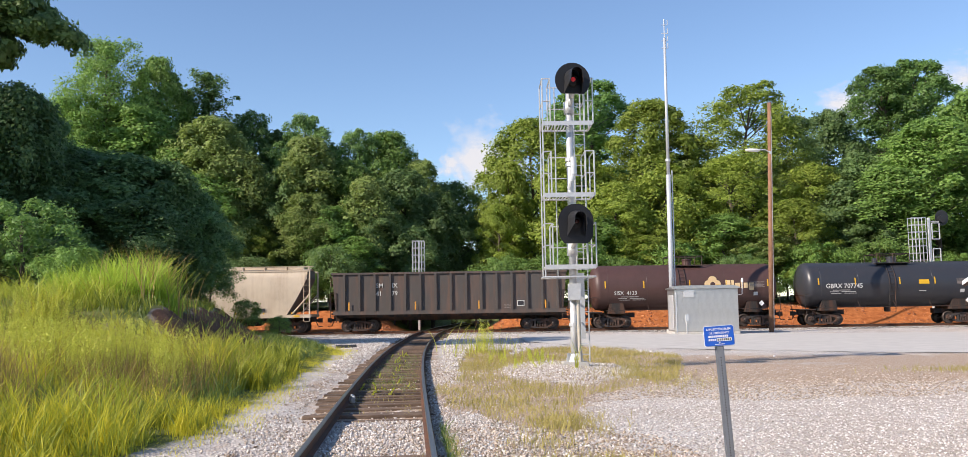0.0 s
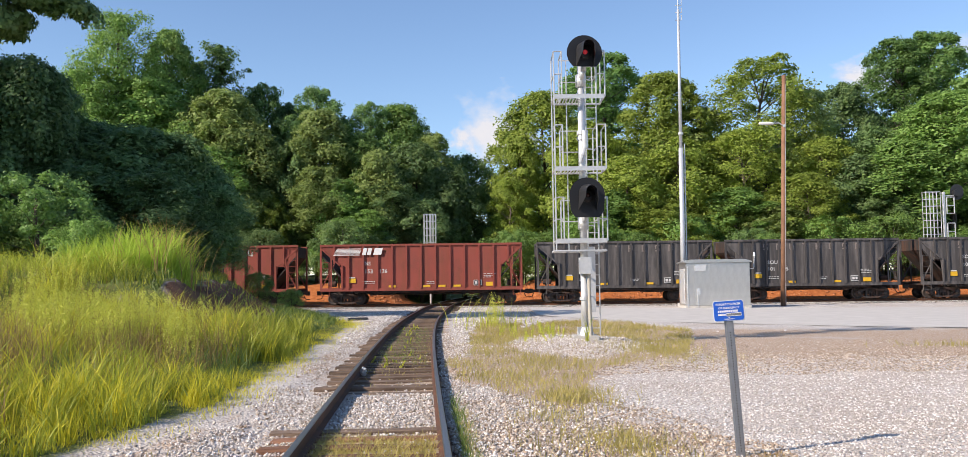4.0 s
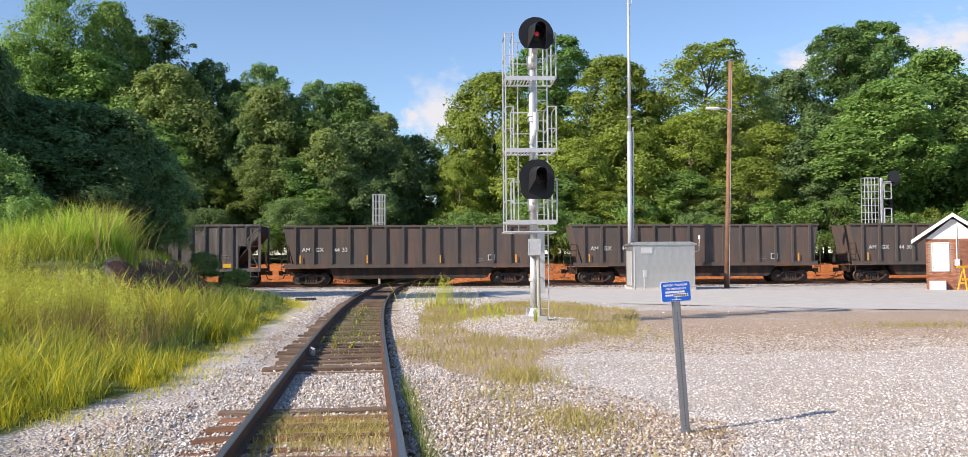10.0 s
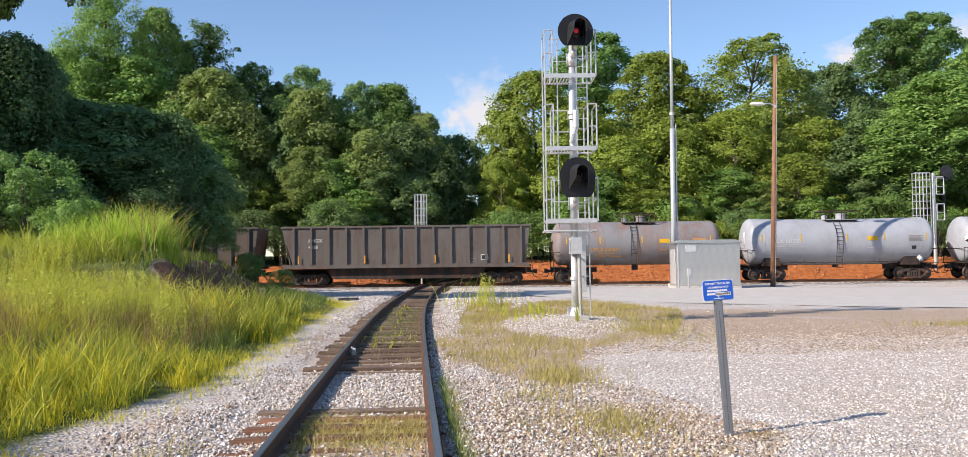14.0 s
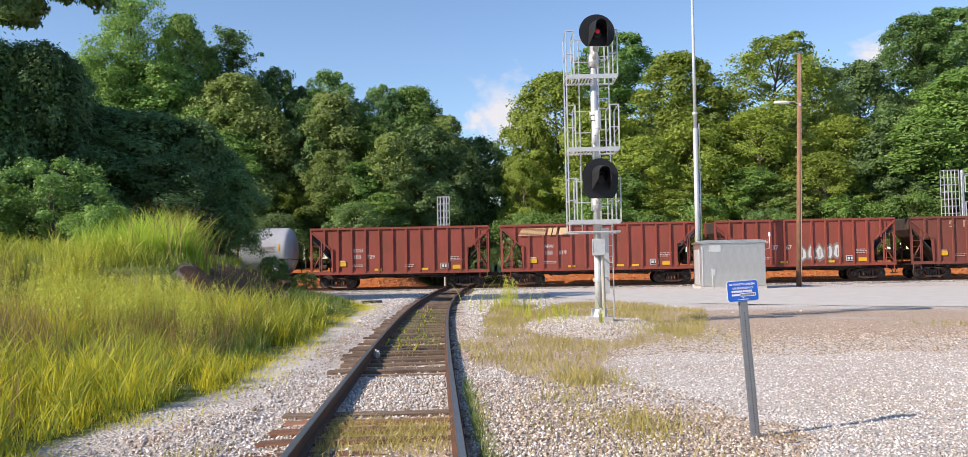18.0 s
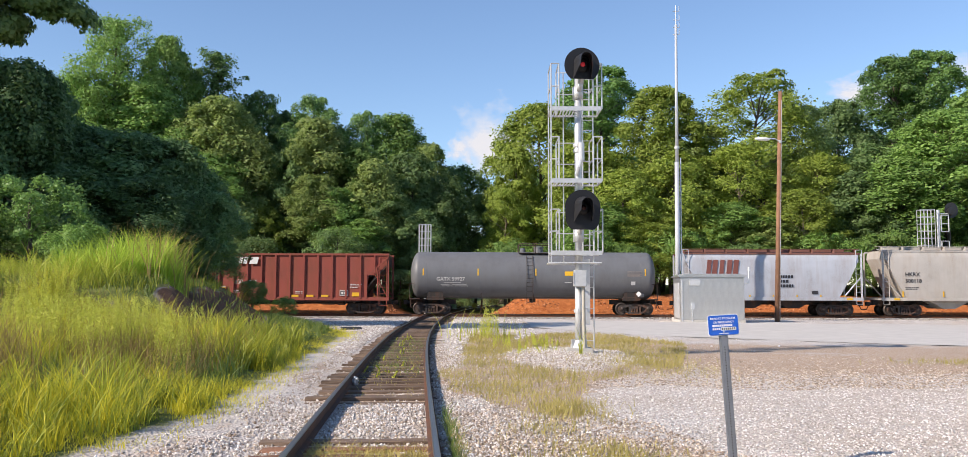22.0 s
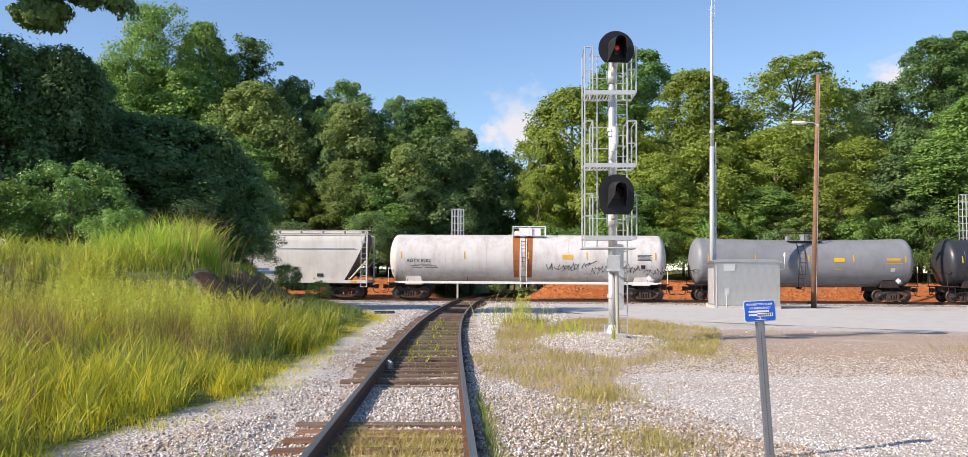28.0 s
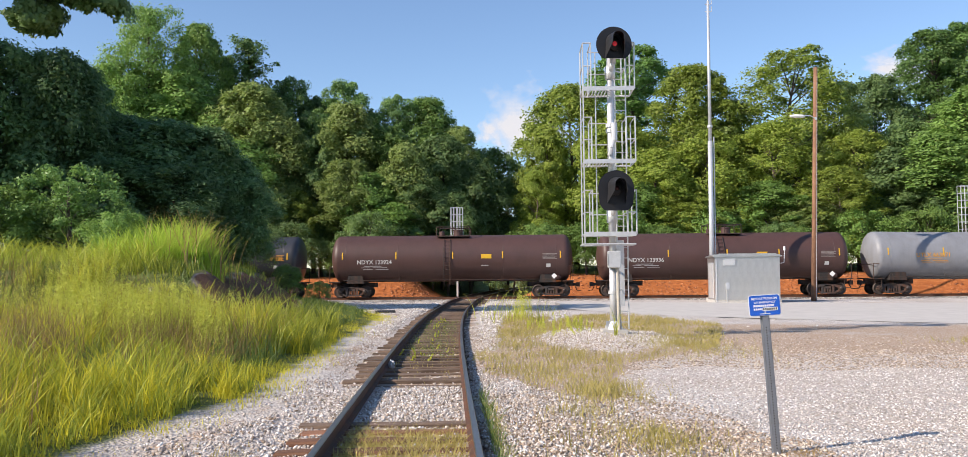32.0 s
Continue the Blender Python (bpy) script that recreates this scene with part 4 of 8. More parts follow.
FOREST = {
    "pads": [pine_pads(64, 5.0, M["leaf_pine"]), pine_pads(65, 5.2, M["leaf_pine"])],
    "spire": [conifer(67, 5.5, M["leaf_pine"]), conifer(68, 7.0, M["leaf_pine"])],
    "pine": [pine_pads(61, 7.5, M["leaf_mid"], 90, 46, 0.118, 0.45, 0.2, 25.0, (1.0, 1.75)), pine_pads(62, 7.0, M["leaf_mid"], 70, 46, 0.118, 0.4, 0.14)],
    "oak": [broadleaf(31, 7.0, M["leaf_oak"], 54, 13, 56, 0.113, 0.0, height=11.0, big=(0.7, 1.5)), broadleaf(32, 6.2, M["leaf_oak"], 52, 13, 56, 0.113, 0.0, height=11.0, big=(0.8, 1.5)), broadleaf(33, 6.6, M["leaf_oak"], 52, 13, 56, 0.113, 0.0, height=11.0, big=(0.7, 1.5))],
    "dark": [broadleaf(34, 7.0, M["leaf_dark"], low=0.12, height=16), broadleaf(35, 7.5, M["leaf_dark"], low=0.12, height=16), broadleaf(36, 6.5, M["leaf_dark"], low=0.1, height=14)],
    "shade": [broadleaf(37, 9.5, M["leaf_dark"], low=0.0, height=13.5, dome=2.1), broadleaf(38, 7.5, M["leaf_dark"], 48, low=0.0, height=11)],
    "glossy": [broadleaf(45, 7.2, M["leaf_glossy"], 64, size=0.122, low=0.4, height=24), broadleaf(46, 7.6, M["leaf_glossy"], 64, size=0.122, low=0.4, height=25)],
    "mid": [broadleaf(41, 7.5, M["leaf_mid"], height=18), broadleaf(42, 6.0, M["leaf_mid"], 54, height=18), broadleaf(43, 6.5, M["leaf_mid"], 48, low=0.0, height=14)],
    "olive": [broadleaf(47, 6.6, M["leaf_olive"], 54, height=17), broadleaf(48, 5.4, M["leaf_olive"], 50, flat=0.65, height=17), broadleaf(49, 5.6, M["leaf_olive"], 48, low=0.0, height=14)],
    "yellow": [broadleaf(51, 8.4, M["leaf_yellow"], 62, low=0.0, height=17), broadleaf(52, 7.0, M["leaf_yellow"], 54, low=0.02, height=14), broadleaf(53, 8.0, M["leaf_yellow"], 62, low=0.12, height=18)],
    "airy": [broadleaf(54, 8.6, M["leaf_yellow"], 60, 11, 50, 0.113, 0.1, 0.6, 0.06, 20, 2.5, (0.8, 1.5)), broadleaf(55, 6.6, M["leaf_olive"], 54, 11, 50, 0.113, 0.1, 0.6, 0.06, 18, 2.4, (0.8, 1.4))],
    "far": [broadleaf(71, 11.0, M["leaf_dark"], 24, 8, 40, 0.32, 0.0, big=(1.4, 2.6)), broadleaf(72, 11.0, M["leaf_mid"], 24, 8, 40, 0.32, 0.0, big=(1.4, 2.6))],
    "shrub": [broadleaf(81, 5.0, M["leaf_mid"], 18, 12, 64, 0.07, 0.0, height=4.5, big=(0.5, 1.0)), broadleaf(82, 5.0, M["leaf_dark"], 18, 12, 64, 0.07, 0.0, height=4.5, big=(0.5, 1.0)), broadleaf(83, 5.0, M["leaf_yellow"], 18, 12, 64, 0.07, 0.0, height=4.5, big=(0.5, 1.0)), broadleaf(84, 4.6, M["leaf_glossy"], 30, 8, 60, 0.065, 0.12, 0.4, 0.1, 4.2, 2.6, (0.4, 0.75))],
}
LABELS = {
    "pads": "tall rugged pine with rounded clumps of needles",
    "spire": "slender pointed dark green pine",
    "pine": "tall open pine with layered flat branches",
    "far": "tall dark green tree deep in the wood",
    "shrub": "leafy green shrub",
    "oak": "dense dark green broadleaf tree in deep shade",
    "dark": "tall dense dark green broadleaf tree",
    "shade": "broad dark green tree beside the track",
    "glossy": "tall rounded deep green broadleaf tree in sunlight",
    "mid": "tall leafy green broadleaf tree in sunlight",
    "olive": "olive green broadleaf tree at the edge of the wood",
    "yellow": "full yellow-green broadleaf tree in sunlight",
    "airy": "airy yellow-green broadleaf tree with open crown",
}


def tree(kind, i, x, y, top, width, turn=0.0, name="tree", label=""):
    """A tree whose crown reaches the height top and that width, in metres."""
    limbs, crown, tall = FOREST[kind][i % len(FOREST[kind])]
    z = float(ground_z(x, y))
    s = (top - z) / tall
    span = max(v for c in crown_box(crown) for v in c)
    wide = width / span
    ob = empty(name, pose(x, y, z, 0, 0, turn) @ Matrix.Diagonal((wide, wide, s, 1)), label or LABELS[kind], "bush" if name == "bush" else "tree", "trees along the railway")
    part("trunk", limbs, None, ob)
    part("crown", crown, None, ob)
    return ob


BOXES = {}


def crown_box(me):
    """The width and depth of a crown, without its outermost leaves."""
    if me.name not in BOXES:
        v = np.zeros(len(me.vertices) * 3, np.float32)
        me.vertices.foreach_get("co", v)
        v = v.reshape(-1, 3)
        BOXES[me.name] = [(float(np.percentile(v[:, k], 98.5) - np.percentile(v[:, k], 1.5)),) for k in (0, 1)]
    return BOXES[me.name]


TREES = [
    # x, y, height of the top, width, kind, variant
    (-24.5, 40, 13.0, 5.6, "oak", 0), (-22.2, 41, 12.8, 4.6, "oak", 1), (-22.2, 43, 12.6, 3.8, "oak", 2), (-21.2, 45, 10.5, 5.7, "oak", 0),
    (-18.8, 45, 10.1, 5.7, "oak", 1), (-16.9, 46, 9.8, 4.7, "oak", 2), (-16, 47, 8.5, 4.2, "oak", 0), (-15.4, 48, 7.1, 3.2, "oak", 1),
    (-20.4, 42, 7.9, 5.9, "oak", 2), (-17.2, 43, 7.5, 5.1, "oak", 0), (-24.1, 44, 9.8, 6.5, "oak", 2), (-33.3, 76, 26.2, 7.7, "pine", 0),
    (-34.8, 75, 20.8, 7.5, "pine", 1), (-32.6, 78, 21, 8.6, "pine", 0), (-30.4, 81, 25.9, 5.6, "mid", 0), (-30.5, 77, 20.2, 7.5, "mid", 1),
    (-38.8, 80, 21.5, 6.5, "mid", 2), (-29.1, 85, 24.2, 4.2, "spire", 0), (-26.2, 83, 25, 7.8, "spire", 1), (-23.7, 76, 18.9, 7.0, "olive", 0),
    (-27.3, 78, 18.3, 6.4, "olive", 1), (-27.3, 75, 16, 6.1, "mid", 2), (-22.5, 85, 21.4, 5.0, "pads", 0), (-24.3, 86, 20.7, 3.8, "pads", 1),
    (-20.7, 87, 19.9, 5.1, "dark", 0), (-20.7, 75, 15.7, 5.6, "olive", 2), (-23.3, 74, 13.7, 6.0, "mid", 1), (-16.9, 84, 20.9, 5.8, "pads", 1),
    (-15.3, 76.5, 17.2, 5.2, "olive", 1), (-14.7, 86, 18.4, 3.8, "spire", 0), (-12, 84, 19.2, 4.9, "pads", 0), (-17.5, 76, 14.3, 5.0, "dark", 1),
    (-11.9, 78, 15.2, 5.8, "mid", 0), (-9.9, 75, 13.3, 4.4, "olive", 2), (-9.2, 86, 19.5, 5.6, "mid", 1), (-7.1, 79, 14.5, 5.9, "dark", 2),
    (-6.1, 85, 16.4, 5.1, "olive", 0), (-3, 90, 14.9, 10.0, "shade", 0), (-4.6, 80, 12.4, 7.1, "shade", 1), (-1.5, 96, 12.5, 6.4, "shade", 2),
    (-19, 73.5, 9.1, 3.6, "yellow", 2), (-14.9, 74, 11.7, 5.0, "olive", 0), (-12.9, 74, 10.6, 4.9, "mid", 2), (-8.8, 75, 10.7, 5.0, "dark", 1),
    (-21.5, 73, 9.9, 4.3, "dark", 0), (-6.3, 76, 9.2, 6.2, "shade", 1), (-10.6, 73, 7.9, 4.3, "mid", 1), (4.9, 86, 20.6, 9.6, "yellow", 0),
    (2.6, 84, 16.2, 4.9, "yellow", 1), (1.6, 80, 11.3, 4.3, "yellow", 2), (11.7, 93, 26.2, 9.6, "glossy", 0), (8.7, 80, 16.4, 7.7, "yellow", 1),
    (16.3, 83, 21.5, 8.6, "yellow", 2), (19.8, 84, 18.3, 8.9, "airy", 1), (25.4, 82, 22.6, 10.9, "airy", 0), (30.4, 84, 20.1, 6.4, "airy", 1),
    (22.8, 79, 15.4, 7.6, "airy", 0), (12.1, 77, 12.8, 6.8, "yellow", 0), (16.7, 78, 14.4, 7.6, "yellow", 1), (21.1, 76, 9.7, 6.2, "mid", 0),
    (36.4, 90, 21.8, 7.4, "dark", 0), (30, 79, 14.5, 6.4, "yellow", 2), (26.9, 75, 10.8, 6.7, "yellow", 0), (36.1, 82, 15.9, 7.2, "dark", 1),
    (43.9, 94, 27.6, 8.0, "glossy", 1), (48.2, 95, 28.4, 8.8, "glossy", 0), (32.7, 78, 12.7, 6.9, "dark", 2), (40.1, 77, 18, 9.7, "mid", 0),
    (36.1, 76, 13.5, 7.9, "mid", 1), (33.5, 75, 8.6, 6.1, "dark", 1), (14.5, 75, 8.6, 6.7, "yellow", 2), (9.8, 76, 9.7, 6.2, "mid", 2),
    (24, 75, 8, 5.6, "olive", 0), (48.2, 84, 22.4, 10.6, "mid", 2), (52.9, 82, 19.6, 10.9, "dark", 0), (59.5, 80, 19.2, 11.2, "mid", 0),
    # next row's oaks stand unseen, added to cast shade on the near trees
    (67.9, 80, 19.2, 11.9, "dark", 1), (3.6, 118, 11.2, 6.1, "mid", 0), (1.8, 140, 11.3, 9.3, "mid", 1), (-37, 35, 23, 12, "oak", 0), (-43, 40, 20, 12, "oak", 1), (-39, 47, 12, 10, "oak", 2), (-46, 33, 24, 12, "oak", 0), (-54, 50, 15, 14, "oak", 1), (-66, 80, 17, 13, "mid", 1), (-55, 84, 17, 12, "mid", 0), (-46, 78, 17, 10, "mid", 1),
]
for k, (x, y, top, wide, kind, var) in enumerate(TREES):
    tree(kind, var, x, y, top, wide, 47.0 * k)
# a second, farther rank that closes the wood
rnd = random.Random(9)
for k in range(46):
    tan = -1.1 + 2.2 * k / 45 + rnd.uniform(-0.02, 0.02)
    if -0.03 < tan < 0.05:
        continue
    dist = rnd.uniform(98, 106)
    high = float(np.interp(tan, [-0.6, -0.3, -0.1, -0.03, 0.05, 0.15, 0.4, 0.6], [22, 18, 15, 10, 14, 19, 18, 22])) * rnd.uniform(0.85, 1.0)
    tree("far", k * 5 // 3, tan * dist, dist, high + 2, 0.7 * high, 33.0 * k)
# the wood on the other side of the yard, behind the eye
for k in range(16):
    tree("far", k, -60 + 9 * k + rnd.uniform(-2, 2), rnd.uniform(-62, -48), rnd.uniform(13, 18), 13, 29.0 * k)
# shrubs along the clay bank and on the near bank
for k in range(38):
    tan = -0.33 + 1.15 * k / 37 + rnd.uniform(-0.012, 0.012)
    if -0.085 < tan < -0.035:
        continue
    dist = rnd.uniform(70.5, 74)
    high = rnd.uniform(3.0, 6.0)
    z = float(ground_z(tan * dist, dist))
    tree("shrub", rnd.choice([0, 1, 2, 0]) if tan > 0.02 else rnd.choice([1, 1, 0]), tan * dist, dist, z + high, high * rnd.uniform(0.9, 1.3), 71.0 * k, "bush", "leafy green shrub on the clay bank")
# undergrowth that closes the wood under the crowns
for k in range(34):
    x, y = -44 + 3.3 * k + rnd.uniform(-0.6, 0.6), rnd.uniform(86, 92)
    if abs(x - float(track_x(y))) < 3.2:
        continue
    tree("shrub", 1, x, y, float(ground_z(x, y)) + rnd.uniform(5.0, 6.5), 6.0, 53.0 * k, "bush", "dark green shrub in the shade of the wood")
for x, y, h, k in ((-15.6, 47, 2.9, 0), (-13.6, 50.5, 2.0, 0), (-17.5, 50, 3.6, 1), (-19, 42, 3.0, 0), (-21.5, 40, 3.4, 0), (-16.8, 54, 3.4, 1), (-18.2, 34.5, 4.2, 3), (-15.6, 33.4, 2.4, 0), (-20.6, 33.5, 3.2, 0), (-22, 33, 3.6, 1), (-12.4, 53.5, 1.5, 0), (-15.0, 44, 1.8, 1)):
    tree("shrub", k, x, y, h + float(ground_z(x, y)), h * 1.1, 13 * y, "bush", "bushy green shrub on the grassy bank")


def overhanging_tree():
    """The big tree beside the bank, whose lowest bough hangs into view."""
    x, y = -21.8, 35.0
    ob = empty("tree", pose(x, y, float(ground_z(x, y))), "big dark tree with a leafy bough hanging over the bank", "tree", "trees along the railway")
    r = np.random.RandomState(91)
    cs, rs = [], []
    for cx, cy, cz, ra, rb, n in ((0.0, 0, 13.9, 4.0, 2.0, 220), (2.3, 0, 11.7, 2.0, 0.8, 90), (4.2, -0.2, 10.9, 0.9, 0.45, 20), (5.3, -0.1, 10.4, 0.5, 0.25, 9), (1.9, 0.1, 10.1, 1.1, 0.5, 45)):
        for k in range(n):
            d = r.normal(0, 1, 3)
            d /= np.linalg.norm(d)
            q = r.uniform(0.3, 1.05)
            cs.append((cx + d[0] * ra * q, cy + d[1] * ra * q, cz + d[2] * rb * q))
            rs.append(r.uniform(0.3, 0.62))
    V, F = leaf_cloud(cs, rs, 120, 0.13, 92, 0.6, 0.2, (0, 0, 11))
    part("trunk", limb_mesh(13.5, 0.3, [cs[i] for i in range(0, 190, 16) if cs[i][0] < 0.5], 93), None, ob)
    part("crown", raw_mesh(V, F, M["leaf_dark"]), None, ob)


overhanging_tree()



def blades(name, xs, ys, hs, width, bend, mat, seed, label, category="grass", segs=3, up=None):
    """Curved, tapering blades of grass, one mesh."""
    r = np.random.RandomState(seed)
    n = len(xs)
    z0 = ground_z(xs, ys) - 0.03 if up is None else up
    a = r.uniform(0, 6.283, n)
    lean = bend * r.uniform(0.2, 1.0, n) * hs
    side = r.uniform(0, 6.283, n)
    w = width * r.uniform(0.6, 1.3, n)
    V = np.zeros((n, 2 * segs + 1, 3))
    for k in range(segs + 1):
        t = k / segs
        cx = xs + np.cos(a) * lean * t * t
        cy = ys + np.sin(a) * lean * t * t
        cz = z0 + hs * (t - 0.18 * bend * t * t * t)
        ww = w * (1 - t * 0.75) * 0.5
        if k < segs:
            V[:, 2 * k] = np.stack([cx - np.cos(side) * ww, cy - np.sin(side) * ww, cz], -1)
            V[:, 2 * k + 1] = np.stack([cx + np.cos(side) * ww, cy + np.sin(side) * ww, cz], -1)
        else:
            V[:, 2 * k] = np.stack([cx, cy, cz], -1)
    tri = []
    for k in range(segs - 1):
        tri += [(2 * k, 2 * k + 1, 2 * k + 2), (2 * k + 1, 2 * k + 3, 2 * k + 2)]
    tri.append((2 * segs - 2, 2 * segs - 1, 2 * segs))
    F = (np.array(tri)[None] + (np.arange(n) * (2 * segs + 1))[:, None, None]).reshape(-1, 3)
    return tagged(new(name, raw_mesh(V.reshape(-1, 3), F, mat)), label, category, kind="stuff")


def bank(n, y0, y1, depth, seed, power=1.3, inset=0.0):
    r = np.random.RandomState(seed)
    ys = y0 + (y1 - y0) * r.uniform(0, 1, n) ** power
    xs = np.interp(ys, EDGE_Y, EDGE_X) - inset - depth * r.uniform(0, 1, n)
    return xs, ys, r


def bare_cut(x, y, seed):
    """Which places lie off the steep eroded face of the bank."""
    steep = (ground_z(x - 0.3, y) - ground_z(x + 0.3, y)) / 0.6
    return (steep < 0.24) | (np.random.RandomState(seed).uniform(0, 1, len(x)) < 0.06)


def build_grass():
    xs, ys, r = bank(30000, 6.5, 46, 2.6, 1, 1.5)
    xs += r.normal(0, 0.25, len(xs))
    keep = lumps(xs, ys, 36, 2.0) > -0.5
    xs, ys = xs[keep], ys[keep]
    blades("bank_grass", xs, ys, (0.05 + 0.22 * np.clip(lumps(xs, ys, 30, 1.6) + 0.3, 0, 1)) * r.uniform(0.5, 1.3, len(xs)), 0.012, 0.9, M["grass"], 1, "short bright green grass along the foot of the bank")
    # tufts of tall arching grass, each leaning its own way
    r = np.random.RandomState(2)
    n = 1500
    ty = 7.2 + 16.5 * r.uniform(0, 1, n) ** 1.25
    tx = np.interp(ty, EDGE_Y, EDGE_X) - 0.5 - 8.5 * r.uniform(0, 1, n)
    th = r.uniform(0.35, 1.25, n) * (0.85 + 0.6 * np.clip(lumps(tx, ty, 31, 0.5), -0.8, 0.6)) * np.clip(0.5 + 0.2 * (np.interp(ty, EDGE_Y, EDGE_X) - tx), 0.45, 1)
    keep = lumps(tx, ty, 38, 0.42) + 0.5 * lumps(tx, ty, 39, 1.1) > -0.32
    tx, ty, th = tx[keep], ty[keep], th[keep]
    n, k = len(tx), 36
    for name, pick, mat, s in (("tall_grass", slice(0, 620), M["grass"], 2), ("green_grass", slice(620, n), M["grass_green"], 22)):
        m = len(tx[pick])
        xs, ys, hs = np.repeat(tx[pick], k), np.repeat(ty[pick], k), np.repeat(th[pick], k)
        xs, ys = xs + r.normal(0, 0.10, m * k), ys + r.normal(0, 0.10, m * k)
        blades(name, xs, ys, hs * r.uniform(0.35, 1.3, m * k), 0.019, 0.8, mat, s, "tall bright yellow-green grass tufts on the bank", segs=4)
    n = 700
    ty = 8.0 + 15.5 * r.uniform(0, 1, n)
    tx = np.interp(ty, EDGE_Y, EDGE_X) - 1.0 - 8.0 * r.uniform(0, 1, n)
    keep = lumps(tx, ty, 38, 0.42) + 0.5 * lumps(tx, ty, 39, 1.1) < -0.2
    tx, ty = tx[keep], ty[keep]
    n = len(tx)
    xs, ys, hs = np.repeat(tx, 45), np.repeat(ty, 45), np.repeat(r.uniform(0.2, 0.7, n), 45)
    xs, ys = xs + r.normal(0, 0.22, n * 45), ys + r.normal(0, 0.22, n * 45)
    blades("dark_grass", xs, ys, hs * r.uniform(0.4, 1.2, n * 45), 0.022, 1.0, M["weed_dark"], 15, "dark green grass tufts in the bank", segs=4)
    # stiff reeds where the bank drops towards the track
    n = 70
    ty = r.uniform(19, 27, n)
    tx = np.interp(ty, EDGE_Y, EDGE_X) - r.uniform(0.8, 2.6, n)
    xs, ys, hs = np.repeat(tx, 30), np.repeat(ty, 30), np.repeat(r.uniform(0.5, 1.1, n), 30)
    xs, ys = xs + r.normal(0, 0.14, n * 30), ys + r.normal(0, 0.14, n * 30)
    blades("reed_grass", xs, ys, hs * r.uniform(0.5, 1.2, n * 30), 0.04, 0.6, M["grass_green"], 23, "green reed grass below the cut bank", segs=5)
    xs, ys, r = bank(17000, 8, 24, 12.0, 3, 1.2, 1.2)
    keep = lumps(xs, ys, 33, 0.45) > -0.05
    xs, ys = xs[keep], ys[keep]
    blades("straw_grass", xs, ys, r.uniform(0.4, 1.15, len(xs)), 0.013, 0.4, M["seed"], 3, "brown seeding grass stalks on the bank")
    r = np.random.RandomState(25)
    n, k = 130, 34
    ty = r.uniform(11.5, 22, n)
    tx = np.interp(ty, EDGE_Y, EDGE_X) - r.uniform(2.6, 7.0, n)
    xs, ys, hs = np.repeat(tx, k) + r.normal(0, 0.2, n * k), np.repeat(ty, k) + r.normal(0, 0.2, n * k), np.repeat(r.uniform(0.5, 1.25, n), k)
    blades("seeding_grass", xs, ys, hs * r.uniform(0.6, 1.1, n * k), 0.014, 0.35, M["seed"], 26, "reddish brown seeding grass in patches on the bank")
    # the top of the bank
    xs, ys, r = bank(22000, 25, 50, 16.0, 4, 1.2, 4.6)
    keep = (lumps(xs, ys, 35, 0.5) > -0.3) & bare_cut(xs, ys, 72)
    xs, ys = xs[keep], ys[keep]
    blades("back_grass", xs, ys, np.clip(0.45 + 0.6 * lumps(xs, ys, 37, 0.9), 0.15, 1.0) * r.uniform(0.5, 1.3, len(xs)), 0.035, 0.7, M["grass_green"], 4, "green grass over the top of the bank")
    xs, ys, r = bank(18000, 22, 54, 9.0, 14, 1.0, 1.0)
    keep = bare_cut(xs, ys, 71)
    xs, ys = xs[keep], ys[keep]
    blades("face_weeds", xs, ys, r.uniform(0.15, 0.5, len(xs)), 0.035, 1.0, M["weed_dark"], 14, "dark green weeds on the eroded face of the bank")
    # weedy tufts on the terrace behind the drop
    r = np.random.RandomState(24)
    n, k = 150, 40
    ty = r.uniform(25.5, 33, n)
    tx = np.interp(ty, EDGE_Y, EDGE_X) - r.uniform(6.5, 13, n)
    xs, ys, hs = np.repeat(tx, k) + r.normal(0, 0.2, n * k), np.repeat(ty, k) + r.normal(0, 0.2, n * k), np.repeat(r.uniform(0.4, 1.3, n), k)
    blades("terrace_weeds", xs, ys, hs * r.uniform(0.4, 1.2, n * k), 0.045, 0.8, M["grass_green"], 24, "mixed green weeds on the terrace of the bank", segs=4)
    # the big clump of tall reed grass
    r = np.random.RandomState(5)
    n, k = 60, 130
    a, q = r.uniform(0, 6.283, n), np.sqrt(r.uniform(0, 1, n))
    tx, ty = -11.9 + 1.8 * q * np.cos(a), 28.6 + 1.8 * q * np.sin(a)
    th = (2.5 - 1.0 * q) * r.uniform(0.55, 1.1, n)
    xs, ys = np.repeat(tx, k) + r.normal(0, 0.16, n * k), np.repeat(ty, k) + r.normal(0, 0.16, n * k)
    blades("reed_clump", xs, ys, np.repeat(th, k) * r.uniform(0.3, 1.12, n * k), 0.032, 0.6, M["grass_lime"], 5, "big clump of tall bright green reed grass on the bank", segs=5)
    xs, ys = -10.7 + r.normal(0, 0.55, 150), 28.6 + r.normal(0, 0.9, 150)
    blades("reed_plumes", xs, ys, r.uniform(1.4, 2.5, 150), 0.03, 0.5, M["seed"], 6, "brown plumes above the reed grass")
    # feathery weeds: upright plumes of fine leaves
    r = np.random.RandomState(7)
    n = 2100
    ys = r.uniform(14.8, 23.5, n)
